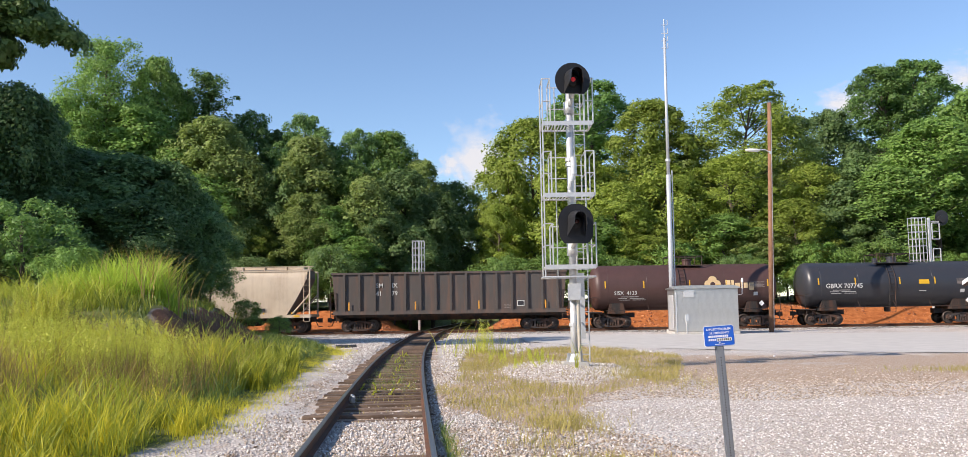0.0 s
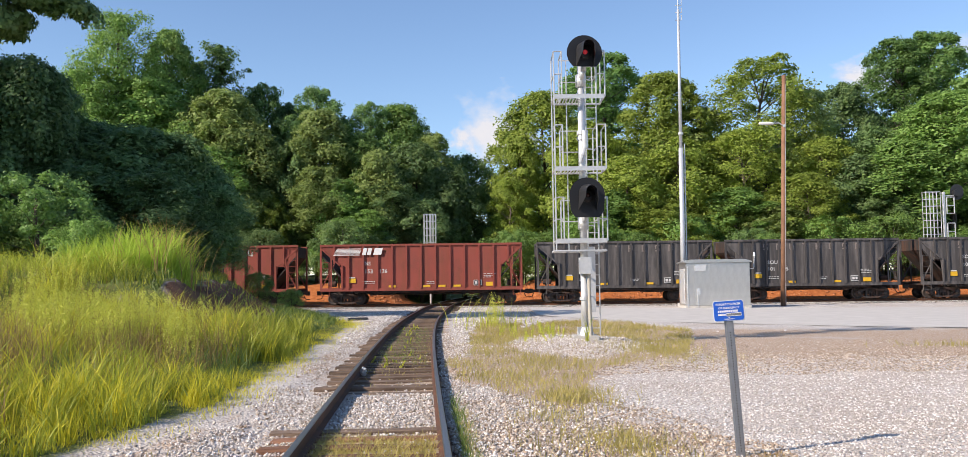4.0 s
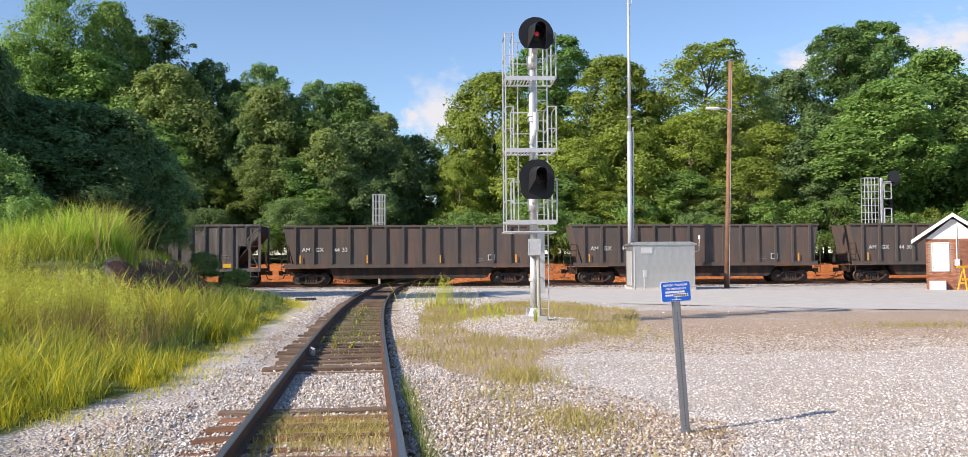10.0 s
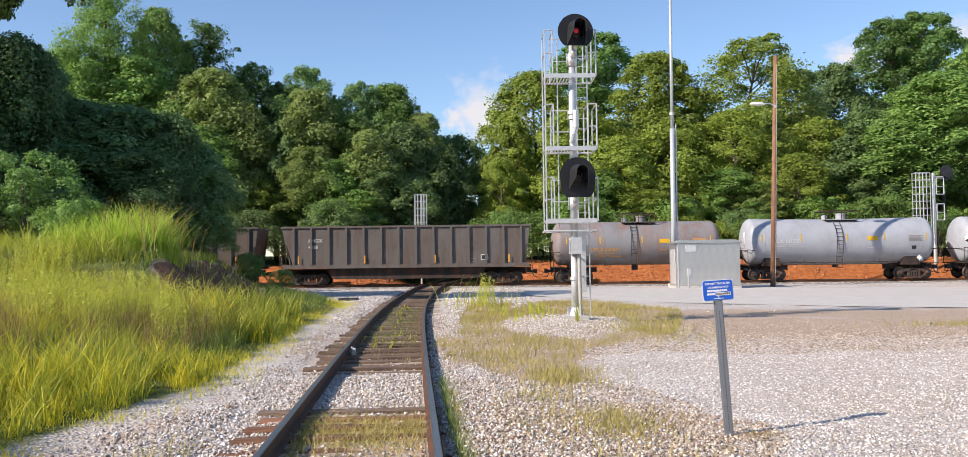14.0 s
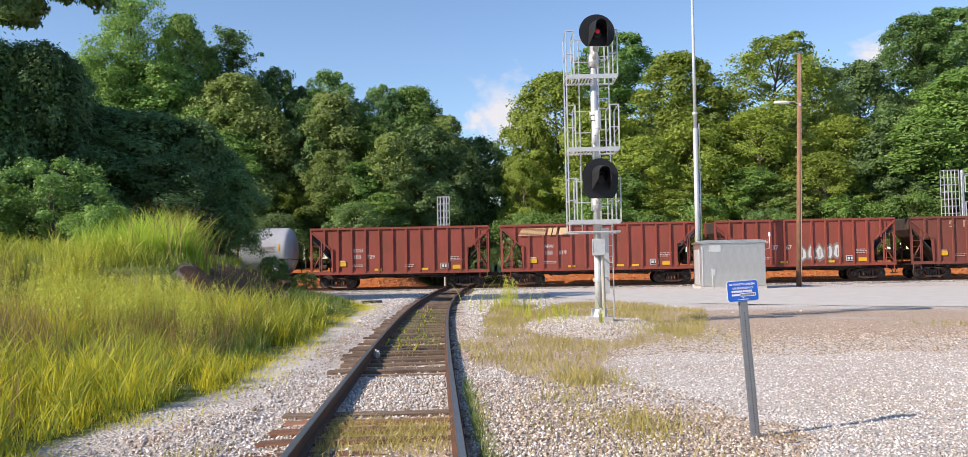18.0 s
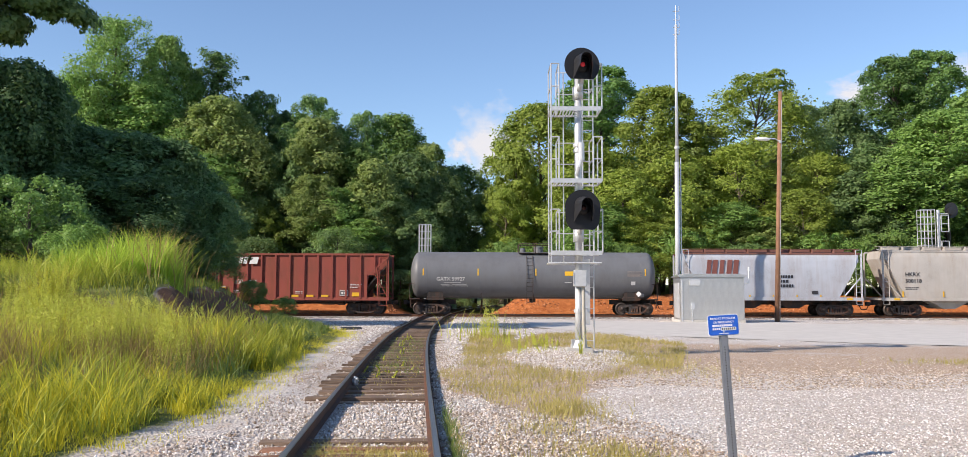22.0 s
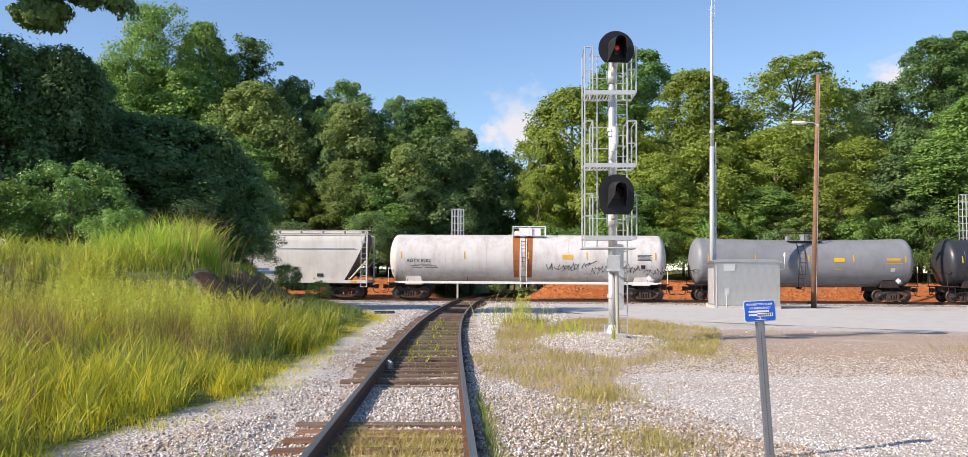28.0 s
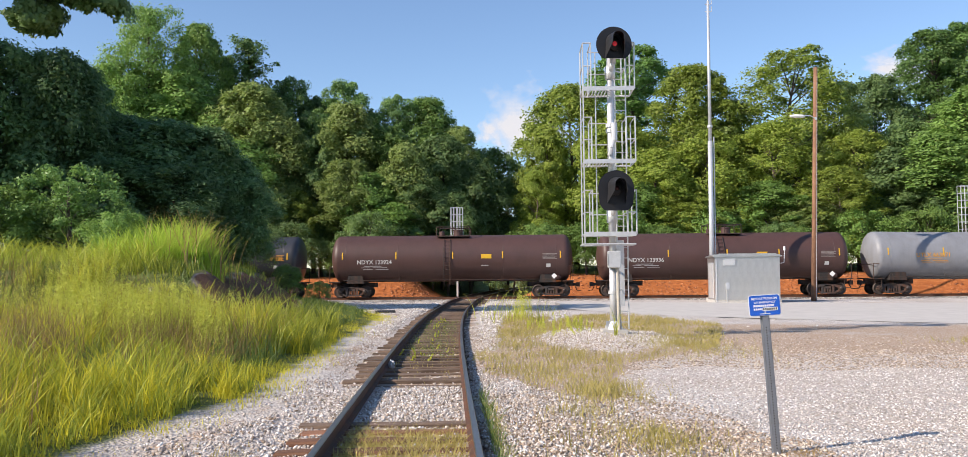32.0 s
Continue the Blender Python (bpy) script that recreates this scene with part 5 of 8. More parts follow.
    xs = np.interp(ys, EDGE_Y, EDGE_X) - 1.5 - 7.5 * r.uniform(0, 1, n)
    keep = lumps(xs, ys, 41, 0.6) > 0.2
    xs, ys, hs = xs[keep], ys[keep], r.uniform(0.7, 1.35, keep.sum())
    tr = r.uniform(17, 36, 30)
    xs = np.concatenate([xs, r.normal(0.02, 0.22, 26), track_x(tr) + r.normal(-0.1, 0.25, 30), r.uniform(0.2, 2.0, 40)])
    ys = np.concatenate([ys, r.normal(34.8, 0.8, 26), tr, r.uniform(24, 31, 40)])
    hs = np.concatenate([hs, r.uniform(0.6, 1.35, 26), r.uniform(0.06, 0.18, 30), r.uniform(0.2, 0.45, 40)])
    zz = ground_z(xs, ys)
    cs, rs = [], []
    for x, y, z, h in zip(xs, ys, zz, hs):
        lx, ly = r.normal(0, 0.06, 2)
        for k in (0.2, 0.35, 0.5, 0.62, 0.74, 0.86, 0.98):
            cs.append((x + lx * k, y + ly * k, z + h * k))
            rs.append(h * 0.13 * (1.15 - 0.85 * k))
    V, F = leaf_cloud(cs, rs, 24, 0.017, 8, 1.9)
    tagged(new("goldenrod", raw_mesh(V, F, M["goldenrod"])), "feathery yellow-green goldenrod weeds on the bank and by the track", "weeds", kind="stuff")
    # weeds between the rails and beside the signal
    r = np.random.RandomState(9)
    spots = []
    for x, y, sx, sy, n in ((3.9, 21.5, 0.7, 1.5, 2600), (-0.1, 33, 0.6, 4.0, 1600), (1.2, 13.2, 0.35, 0.7, 1500), (1.0, 26, 1.0, 2.5, 900), (1.6, 7.2, 0.35, 0.9, 350), (0.8, 9.5, 0.4, 0.9, 400), (1.5, 9.4, 0.25, 0.45, 900), (0.75, 11.3, 0.25, 0.3, 300)):
        spots.append(np.stack([r.normal(x, sx, n), r.normal(y, sy, n)], -1))
    q = np.stack([r.uniform(-1.4, 7.0, 110000), r.uniform(12, 38, 110000)], -1)
    q = q[weedy(q[:, 0], q[:, 1]) & (lumps(q[:, 0], q[:, 1], 53, 1.6) > -0.1 + 0.5 * r.uniform(-1, 1, 110000))]
    p = np.concatenate(spots + [q])
    p = p[p[:, 0] > track_x(p[:, 1]) + 0.95]
    blades("yard_weeds", p[:, 0], p[:, 1], r.uniform(0.03, 1.0, len(p)) ** 1.6 * 0.22 + 0.03, 0.013, 0.8, M["grass_dry"], 9, "thin dry straw-coloured weeds on the gravel")
    spots = []
    for y, sy, n in ((9.3, 0.5, 3800), (7.4, 0.6, 500), (20, 2.5, 1100), (25, 2.5, 700)):
        yy = r.normal(y, sy, n)
        spots.append(np.stack([track_x(yy) + r.uniform(-0.66, 0.66, n), yy], -1))
    yy = r.uniform(6, 12, 700)
    spots.append(np.stack([track_x(yy) + 0.95 + np.abs(r.normal(0, 0.1, 700)), yy], -1))
    yy = r.uniform(6, 10.5, 500)
    spots.append(np.stack([track_x(yy) - 0.62 + np.abs(r.normal(0, 0.07, 500)), yy], -1))
    yy = r.normal(7.7, 0.6, 500)
    spots.append(np.stack([track_x(yy) - 1.5 - np.abs(r.normal(0, 0.4, 500)), yy], -1))
    p = np.concatenate(spots)
    blades("track_weeds", p[:, 0], p[:, 1], r.uniform(0.04, 0.17, len(p)), 0.011, 0.8, M["grass_dry"], 10, "thin weeds growing between the rails")
    yy = np.concatenate([r.uniform(6, 13, 420), r.uniform(19, 34, 900)])
    off = np.concatenate([0.93 + np.abs(r.normal(0, 0.07, 420)), r.uniform(-0.5, 0.6, 900)])
    blades("rail_grass", track_x(yy) + off, yy, r.uniform(0.08, 0.3, len(yy)), 0.012, 0.8, M["weed_dark"], 11, "green grass tufts against the rail")
    # tall stalks beside the track ahead and at the signal's foot
    n = 130
    xs, ys = np.concatenate([r.normal(-0.2, 0.8, n), r.normal(2.5, 0.05, 9)]), np.concatenate([r.normal(36, 2.0, n), r.normal(23.4, 0.1, 9)])
    hs = np.concatenate([1.5 * r.uniform(0.15, 1.0, n) ** 1.6, r.uniform(0.3, 1.0, 9)])
    blades("tall_weeds", xs, ys, hs, 0.035, 0.5, M["goldenrod"], 12, "sparse tall green weeds beside the track", "weeds", 4)
    xs, ys = r.normal(2.75, 0.14, 260), r.normal(8.75, 0.12, 260)
    blades("dead_weeds", xs, ys, r.uniform(0.03, 0.1, 260), 0.012, 1.0, M["seed"], 16, "dead brown weeds at the foot of the sign post", "weeds")
    n = 500
    xs, ys = r.normal(12.5, 1.0, n), r.normal(22.5, 0.5, n)
    blades("yard_grass", xs, ys, r.uniform(0.08, 0.25, n), 0.02, 0.7, M["grass_dry"], 13, "patch of dry grass on the gravel yard")


build_grass()



# ---- the near signal ----
def signal_head(parent, z, size, lens, tall=0.0):
    head = part("signal_head", lathe(B(), [(0.16, 0.10), (0.19, 0.0), (0.19, -0.06), (0.12, -0.08)], 20, "Y"), M["black_disc"], parent, "black signal head", True)
    head.matrix_basis = pose(0.07, -0.52, z, 0, 0, 7)
    pts = []
    for i in range(30):
        a = math.radians(-50 + 280 * i / 29)
        pts.append((size * math.cos(a), size * math.sin(a) - (tall if math.sin(a) < -0.2 else 0)))
    part("background_plate", prism(B(), pts, 0.0, 0.012), M["black_disc"], head, "round black background plate")
    # a deep hood over the lens, open below
    bm = B()
    ring = []
    for y0, w, top, low in ((-0.01, 0.22, 0.30, -0.40), (-0.58, 0.15, 0.22, -0.10)):
        row = [(-w * 1.12, low), (-w, (top + low) * 0.5)]
        row += [(w * math.cos(t), top - w + w * math.sin(t)) for t in np.linspace(math.pi, 0, 9)]
        row += [(w, (top + low) * 0.5), (w * 1.12, low)]
        ring.append([bm.verts.new((x, y0, zz)) for x, zz in row])
    for i in range(len(ring[0]) - 1):
        bm.faces.new((ring[0][i], ring[0][i + 1], ring[1][i + 1], ring[1][i]))
    hood = part("hood", mesh_of(bm, M["hood"]), None, head, "deep black lens hood")
    hood.modifiers.new("thick", "SOLIDIFY").thickness = 0.012
    part("lens", lathe(B(), [(0.0005, -0.13), (0.035, -0.125), (0.062, -0.105), (0.066, -0.085)], 20, "Y"), lens, head, "dim red lens", True)
    return head


def near_signal():
    sig = empty("railway_signal", pose(2.55, 24.47, 0.12), "silver two-headed railway signal mast with ladder and platforms", "railway signal")
    bm = box(B(), -0.36, -0.36, -0.12, 0.36, 0.36, 0.13)
    bmesh.ops.bevel(bm, geom=list(bm.edges), offset=0.025, segments=2, affect="EDGES")
    part("foundation", bm, M["concrete"], sig, "pale concrete foundation block")
    part("mast", tube(tube(tube(B(), (0, 0, 0.2), (0, 0, 1.9), 0.105, 0.105, 20), (0, 0, 1.9), (0, 0, 8.1), 0.105, 0.095, 18), (0, 0, 8.1), (0, 0, 8.16), 0.10, 0.03, 12), M["galv"], sig, "round galvanised mast", True)
    bm = tube(B(), (0, 0, 0.12), (0, 0, 0.34), 0.2, 0.115, 16)
    for a in range(4):
        box(bm, -0.012, 0.1, 0.12, 0.012, 0.24, 0.36, Matrix.Rotation(a * math.pi / 2 + 0.4, 4, "Z"))
    part("base_casting", bm, M["galv"], sig)
    for dx, dy in ((-0.2, -0.2), (0.2, -0.2), (-0.2, 0.2), (0.2, 0.2)):
        part("bolt", tube(B(), (dx, dy, 0.12), (dx, dy, 0.22), 0.016, 0.016, 6), M["galv"], sig)
    bm = box(B(), -0.16, -0.30, 1.82, 0.19, -0.08, 2.28)
    bmesh.ops.bevel(bm, geom=list(bm.edges), offset=0.015, segments=1, affect="EDGES")
    jb = part("junction_box", bm, M["galv"], sig, "grey junction box")
    part("hinge", box(B(), -0.175, -0.31, 1.9, -0.155, -0.28, 2.2), M["galv_far"], jb)
    part("conduit", tube(B(), (0.13, -0.2, 0.0), (0.11, -0.16, 1.85), 0.05, 0.05, 10), M["beige_pipe"], sig, "beige conduit beside the mast")
    part("climbing_guard", box(B(), 0.14, 0.36, 0.75, 0.36, 0.39, 2.6), M["galv_far"], sig, "flat grey climbing guard on the ladder")
    # ladder
    lad = part("ladder", pipe(pipe(B(), [(0.17, 0.42, 0.1), (0.17, 0.42, 7.9)], 0.02), [(0.47, 0.42, 0.1), (0.47, 0.42, 7.9)], 0.02), M["galv"], sig, "galvanised ladder")
    rung = mesh_of(tube(B(), (0.17, 0.42, 0), (0.47, 0.42, 0), 0.012, 0.012, 6), M["galv"])
    for k in range(26):
        part("rung", rung, None, lad).location = (0, 0, 0.3 + 0.3 * k)
    for z in (1.2, 3.2, 5.4, 7.4):
        part("ladder_bracket", pipe(B(), [(0, 0.05, z), (0.32, 0.42, z)], 0.018), M["galv"], lad)
    # three service platforms with railings
    for z, top in ((2.74, 1.22), (4.75, 1.24), (6.78, 1.29)):
        pf = part("platform", box(B(), -0.78, -0.32, z - 0.05, 0.62, -0.29, z + 0.07), M["galv"], sig, "galvanised service platform")
        for a, b in (((0.62, -0.3), (0.62, 0.75)), ((0.62, 0.75), (-0.78, 0.75)), ((-0.78, 0.75), (-0.78, -0.3))):
            part("edge_bar", pipe(B(), [(*a, z), (*b, z)], 0.028, 6), M["galv"], pf)
        for k in range(9):
            part("grating_bar", box(B(), -0.76 + 0.09 * k, -0.28, z - 0.012, -0.73 + 0.09 * k, 0.73, z + 0.012), M["galv"], pf)
        for x0, x1 in ((-0.78, -0.56), (0.40, 0.64)):
            for x in (x0, x1):
                for yy in (-0.3, 0.75):
                    part("stanchion", pipe(B(), [(x, yy, z), (x, yy, z + top)], 0.02), M["galv"], pf)
            for q in (0.5, 1.0):
                part("rail", pipe(B(), [(x0, 0.75, z + top * q), (x0, -0.3, z + top * q), (x1, -0.3, z + top * q), (x1, 0.75, z + top * q)], 0.018), M["galv"], pf)
        for q in (0.5, 1.0):
            part("rail", pipe(B(), [(-0.56, 0.75, z + top * q), (0.1, 0.75, z + top * q)], 0.016), M["galv"], pf)
    for x, y0 in ((-0.78, -0.3), (-0.78, 0.75), (-0.35, 0.75)):
        part("cage_bar", pipe(B(), [(x, y0, 2.47), (x, y0, 8.05)], 0.018), M["galv"], sig)
    part("lower_frame", pipe(B(), [(-0.82, -0.3, 2.47), (0.6, -0.3, 2.47), (0.6, 0.75, 2.47), (-0.82, 0.75, 2.47), (-0.82, -0.3, 2.47)], 0.028, 6), M["galv"], sig, "galvanised frame under the lowest platform")
    # brackets and fittings behind the heads
    for z in (3.92, 7.96):
        signal_head(sig, z + (0 if z > 5 else 0.06), 0.5, M["lens"] if z > 5 else M["lens_dark"], 0.0 if z > 5 else 0.22)
        bm = pipe(B(), [(0.05, -0.42, z - 0.1), (0.05, -0.36, z - 0.48), (0, -0.02, z - 0.66)], 0.075, 10)
        tube(bm, (0, 0, z - 0.85), (0, 0, z - 0.5), 0.15, 0.15, 14)
        part("head_bracket", bm, M["galv"], sig, "", True)
    for z in (1.1, 3.3, 5.6, 5.75):
        part("clamp", tube(B(), (0, 0, z), (0, 0, z + 0.09), 0.14, 0.14, 14), M["galv"], sig)
    bm = tube(B(), (0.08, -0.14, 5.35), (0.08, -0.14, 5.85), 0.085, 0.085, 12)
    part("cable_fitting", pipe(bm, [(0.08, -0.14, 5.4), (0.0, -0.16, 5.15), (-0.06, -0.12, 4.95)], 0.06, 8), M["galv"], sig)


near_signal()


# ---- the far signals behind the train ----
def far_signal(x, y, top, head):
    z0 = float(ground_z(x, y))
    sig = empty("railway_signal", pose(x, y, z0), "silver signal mast with caged ladder behind the track", "railway signal", "far signals")
    h = top - z0
    low, cage = 2.2, (-1.5, -1.22, -0.95, -0.68, -0.4) if head else (-0.5, -0.28, -0.02, 0.2, 0.42)
    part("mast", tube(B(), (0, 0, -0.2), (0, 0, h), 0.13 if head else 0.09, 0.12 if head else 0.08, 12), M["galv"], sig)
    for xx in cage:
        for yy in (-0.3, 0.3):
            part("cage_bar", pipe(B(), [(xx, yy, low), (xx, yy, h)], 0.026), M["galv"], sig)
    for k in range(int((h - low) / 0.55) + 1):
        z = h - 0.55 * k
        bm = pipe(B(), [(cage[0], -0.3, z), (cage[-1], -0.3, z), (cage[-1], 0.3, z), (cage[0], 0.3, z), (cage[0], -0.3, z)], 0.022)
        part("cage_ring", bm, M["galv"], sig)
    if head:
        for z in (h - 1.7, h - 3.7):
            part("platform", pipe(B(), [(0.05, -0.35, z), (0.62, -0.35, z), (0.62, -0.35, z + 1.25), (0.05, -0.35, z + 1.25), (0.05, -0.35, z)], 0.045), M["galv"], sig)
            part("platform_bar", pipe(B(), [(0.05, -0.35, z + 0.6), (0.62, -0.35, z + 0.6)], 0.035), M["galv"], sig)
        part("signal_head", lathe(B(), [(0.02, -0.1), (0.3, -0.08), (0.3, 0.35), (0.05, 0.5)], 16, "Y"), M["hood"], sig, "dark signal head seen from behind").matrix_basis = pose(1.0, -0.2, h - 0.1)
        part("background_plate", prism(B(), [(1.1 + 0.52 * math.cos(a), h + 0.0 + 0.62 * math.sin(a)) for a in np.linspace(0, 6.0, 18)], 0.1, 0.15), M["hood"], sig, "grey-black round plate")
        part("head_arm", pipe(B(), [(0.1, 0, h - 0.3), (0.9, 0, h - 0.3)], 0.05), M["galv"], sig)


far_signal(-4.95, 68.5, 7.1, False)
far_signal(34.95, 68.0, 8.3, True)


# ---- signal house, radio mast, utility pole ----
def signal_house():
    house = empty("signal_bungalow", pose(13.75, 55.0, 0.05, 0, 0, -3), "bare aluminium signal equipment house beside the track", "equipment shelter")
    w, d, h = 1.93, 1.35, 2.72
    bm = box(B(), -w - 0.04, -d - 0.04, -0.1, w + 0.04, d + 0.04, 0.1)
    part("base_frame", bm, M["concrete"], house)
    bm = box(B(), -w, -d, 0.1, w, d, h)
    bmesh.ops.bevel(bm, geom=list(bm.edges), offset=0.02, segments=1, affect="EDGES")
    part("wall", bm, M["alu"], house, "ribbed aluminium walls")
    lean = random.Random(6)
    for k in range(8):
        x0 = -w + 0.02 + (2 * w - 0.04) * k / 8
        panel = part("wall_panel", box(B(), 0.008, -0.016, 0.14, (2 * w - 0.04) / 8 - 0.008, 0.0, h - 0.04), M["alu"], house, "aluminium wall sheet")
        panel.matrix_basis = pose(x0, -d - 0.006, 0, lean.uniform(-0.15, 0.15), 0, lean.uniform(-0.8, 0.8))
        part("wall_rib", box(B(), x0 - 0.007, -d - 0.026, 0.14, x0 + 0.007, -d, h - 0.04), M["alu"], house)
    bm = B()
    prism(bm, [(-w - 0.12, h), (w + 0.12, h), (w + 0.12, h + 0.07), (w - 0.3, h + 0.2), (-w + 0.3, h + 0.2), (-w - 0.12, h + 0.07)], -d - 0.12, d + 0.12)
    part("roof", bm, M["alu"], house, "shallow aluminium roof with eaves")
    vent = part("vent", box(B(), -w + 0.55, -d - 0.09, h - 0.52, -w + 1.2, -d, h - 0.14), M["galv"], house)
    part("vent_hood", box(B(), -w + 0.52, -d - 0.10, h - 0.15, -w + 1.23, -d, h - 0.11), M["galv"], vent)
    door = part("door", box(B(), -w - 0.03, -d + 0.5, 0.2, -w, d - 0.5, h - 0.35), M["galv"], house, "plain aluminium door")
    part("door_handle", tube(B(), (-w - 0.07, -d + 0.62, 1.2), (-w - 0.07, -d + 0.62, 1.4), 0.02, 0.02, 6), M["galv_far"], door)
    part("meter_box", box(B(), -w + 0.64, -d - 0.12, 0.75, -w + 0.84, -d, 1.15), M["galv_far"], house)
    part("conduit", pipe(B(), [(-w + 0.7, -d - 0.05, 0.0), (-w + 0.7, -d - 0.05, 0.75)], 0.03), M["galv_far"], house)
    part("conduit", pipe(B(), [(-w + 0.1, -d - 0.05, 0.0), (-w + 0.1, -d - 0.05, h - 0.2)], 0.03), M["galv_far"], house)
    bm = pipe(B(), [(w, -d + 0.3, 2.3), (w + 0.32, -d + 0.3, 2.35), (w + 0.36, -d + 0.3, 3.1)], 0.022)
    tube(bm, (w + 0.36, -d + 0.3, 3.1), (w + 0.36, -d + 0.3, 3.34), 0.07, 0.05, 10)
    part("beacon", bm, M["white"], house, "small white sensor on a bent pipe")


signal_house()


def radio_mast():
    mast = empty("radio_mast", pose(12.38, 57.4, 0.1, 0, 0.3, 0), "tall slender galvanised radio mast behind the signal house", "radio mast")
    part("foundation", tube(B(), (0, 0, -0.15), (0, 0, 0.12), 0.4, 0.4, 16), M["concrete"], mast)
    part("lower_section", tube(B(), (0, 0, 0.1), (0, 0, 10.3), 0.17, 0.15, 16), M["galv_far"], mast, "", True)
    part("upper_section", tube(B(), (0, 0, 10.3), (0, 0, 19.6), 0.115, 0.085, 14), M["galv_far"], mast, "", True)
    part("joint", tube(B(), (0, 0, 11.2), (0, 0, 11.35), 0.17, 0.17, 14), M["galv_far"], mast)
    part("step_bar", pipe(B(), [(0.24, 0, 2.4), (0.24, 0, 10.6)], 0.04), M["galv_far"], mast)
    ant = part("antenna", pipe(B(), [(0, 0, 19.5), (0, 0, 20.9)], 0.035, 8), M["galv_far"], mast)
    for z in (18.9, 19.4, 19.9, 20.5):
        part("antenna_arm", pipe(B(), [(-0.2, 0, z), (0.22, 0, z), (0.22, 0, z + 0.35)], 0.025), M["galv_far"], ant)


radio_mast()


def utility_pole():
    pole = empty("utility_pole", pose(18.45, 56.2, 0, 0, 1.9, 0), "tall weathered brown wooden utility pole with a lamp arm", "utility pole")
    part("shaft", tube(B(), (0, 0, -0.5), (0, 0, 14.9), 0.185, 0.125, 14), M["pole"], pole, "", True)
    arm = part("lamp_arm", pipe(B(), [(0, -0.12, 11.55), (-0.35, -0.14, 11.75), (-0.8, -0.14, 11.73)], 0.03, 8), M["galv"], pole)
    bm = lathe(B(), [(0.03, -0.35), (0.12, -0.3), (0.17, -0.1), (0.17, 0.25), (0.1, 0.38), (0.02, 0.4)], 14, "X")
    bmesh.ops.scale(bm, vec=(1.3, 1, 0.62), verts=bm.verts)
    part("lamp_head", bm, M["white"], arm, "pale street lamp head", True).location = (-1.2, -0.14, 11.7)
    part("bracket", box(B(), -0.07, -0.17, 11.48, 0.07, -0.1, 11.66), M["galv_far"], pole)
    part("ground_wire", pipe(B(), [(0.1, -0.16, 0), (0.06, -0.12, 14.3)], 0.012), M["galv_far"], pole)


utility_pole()


# ---- the blue notice ----
def rounded(w, h, r, n=5):
    out = []
    for cx, cz, a0 in ((w - r, r, -90), (w - r, h - r, 0), (r, h - r, 90), (r, r, 180)):
        for k in range(n + 1):
            a = math.radians(a0 + 90 * k / n)
            out.append((cx + r * math.cos(a), cz + r * math.sin(a)))
    return out


def notice():
    ob = empty("emergency_sign", pose(2.47, 8.75, 0, 0, -3.6, -2), "blue emergency notice on a leaning perforated steel post", "sign")
    bm = prism(B(), [(-0.03, -0.3), (0.03, -0.3), (0.03, 1.36), (-0.03, 1.36)], 0.0, 0.004)
    box(bm, -0.032, 0.0, -0.3, -0.026, 0.03, 1.36)
    box(bm, 0.026, 0.0, -0.3, 0.032, 0.03, 1.36)
    box(bm, -0.045, 0.028, -0.3, -0.026, 0.032, 1.36)
    box(bm, 0.026, 0.028, -0.3, 0.045, 0.032, 1.36)
    post = part("post", bm, M["post_steel"], ob, "perforated galvanised steel post")
    # black discs on the post stand for the dark of its punched holes
    hole_disc = mesh_of(lathe(B(), [(0.006, -0.002), (0.006, 0.001)], 8, "Y"), M["black_disc"])
    for k in range(46):
        part("hole_disc", hole_disc, None, post).location = (0, 0, 0.06 + 0.026 * k)
    w, h = 0.305, 0.205
    board = part("board", prism(B(), rounded(w, h, 0.022), -0.004, 0.0), M["white"], ob, "rounded sign plate with white rim")
    board.matrix_basis = pose(-w / 2, -0.003, 1.345)
    panel = part("panel", prism(B(), [(0.006 + x * 0.96, 0.005 + z * 0.95) for x, z in rounded(w, h, 0.022)], -0.008, -0.004), M["blue"], board, "blue sign face")
    write(panel, "REPORT PROBLEM", 0.028, -0.0095, 0.158, 0.030, M["white"])
    write(panel, "OR EMERGENCY", 0.052, -0.0095, 0.122, 0.028, M["white"])
    for x0, x1, z in ((0.045, 0.245, 0.088),):
        for k in range(11):
            a = x0 + (x1 - x0) * k / 11
            part("bar", box(B(), a, -0.0095, z, a + 0.014, -0.0085, z + 0.02), M["white"], panel)
    for k in range(4):
        part("bar", box(B(), 0.045 + 0.02 * k, -0.0095, 0.056, 0.06 + 0.02 * k, -0.0085, 0.075), M["white"], panel)
    plate = part("number_strip", box(B(), 0.128, -0.0105, 0.048, 0.275, -0.0085, 0.08), M["white"], panel)
    for k in range(7):
        part("bar", box(B(), 0.134 + 0.02 * k, -0.0115, 0.053, 0.147 + 0.02 * k, -0.0105, 0.075), M["mark_black"], plate)
    for k in range(9):
        part("bar", box(B(), 0.105 + 0.011 * k, -0.0095, 0.016, 0.113 + 0.011 * k, -0.0085, 0.024), M["white"], panel)
    for z in (1.38, 1.52):
        part("bolt", lathe(B(), [(0.008, -0.018), (0.008, -0.01)], 8, "Y"), M["galv"], ob).location = (0, 0, z)


notice()


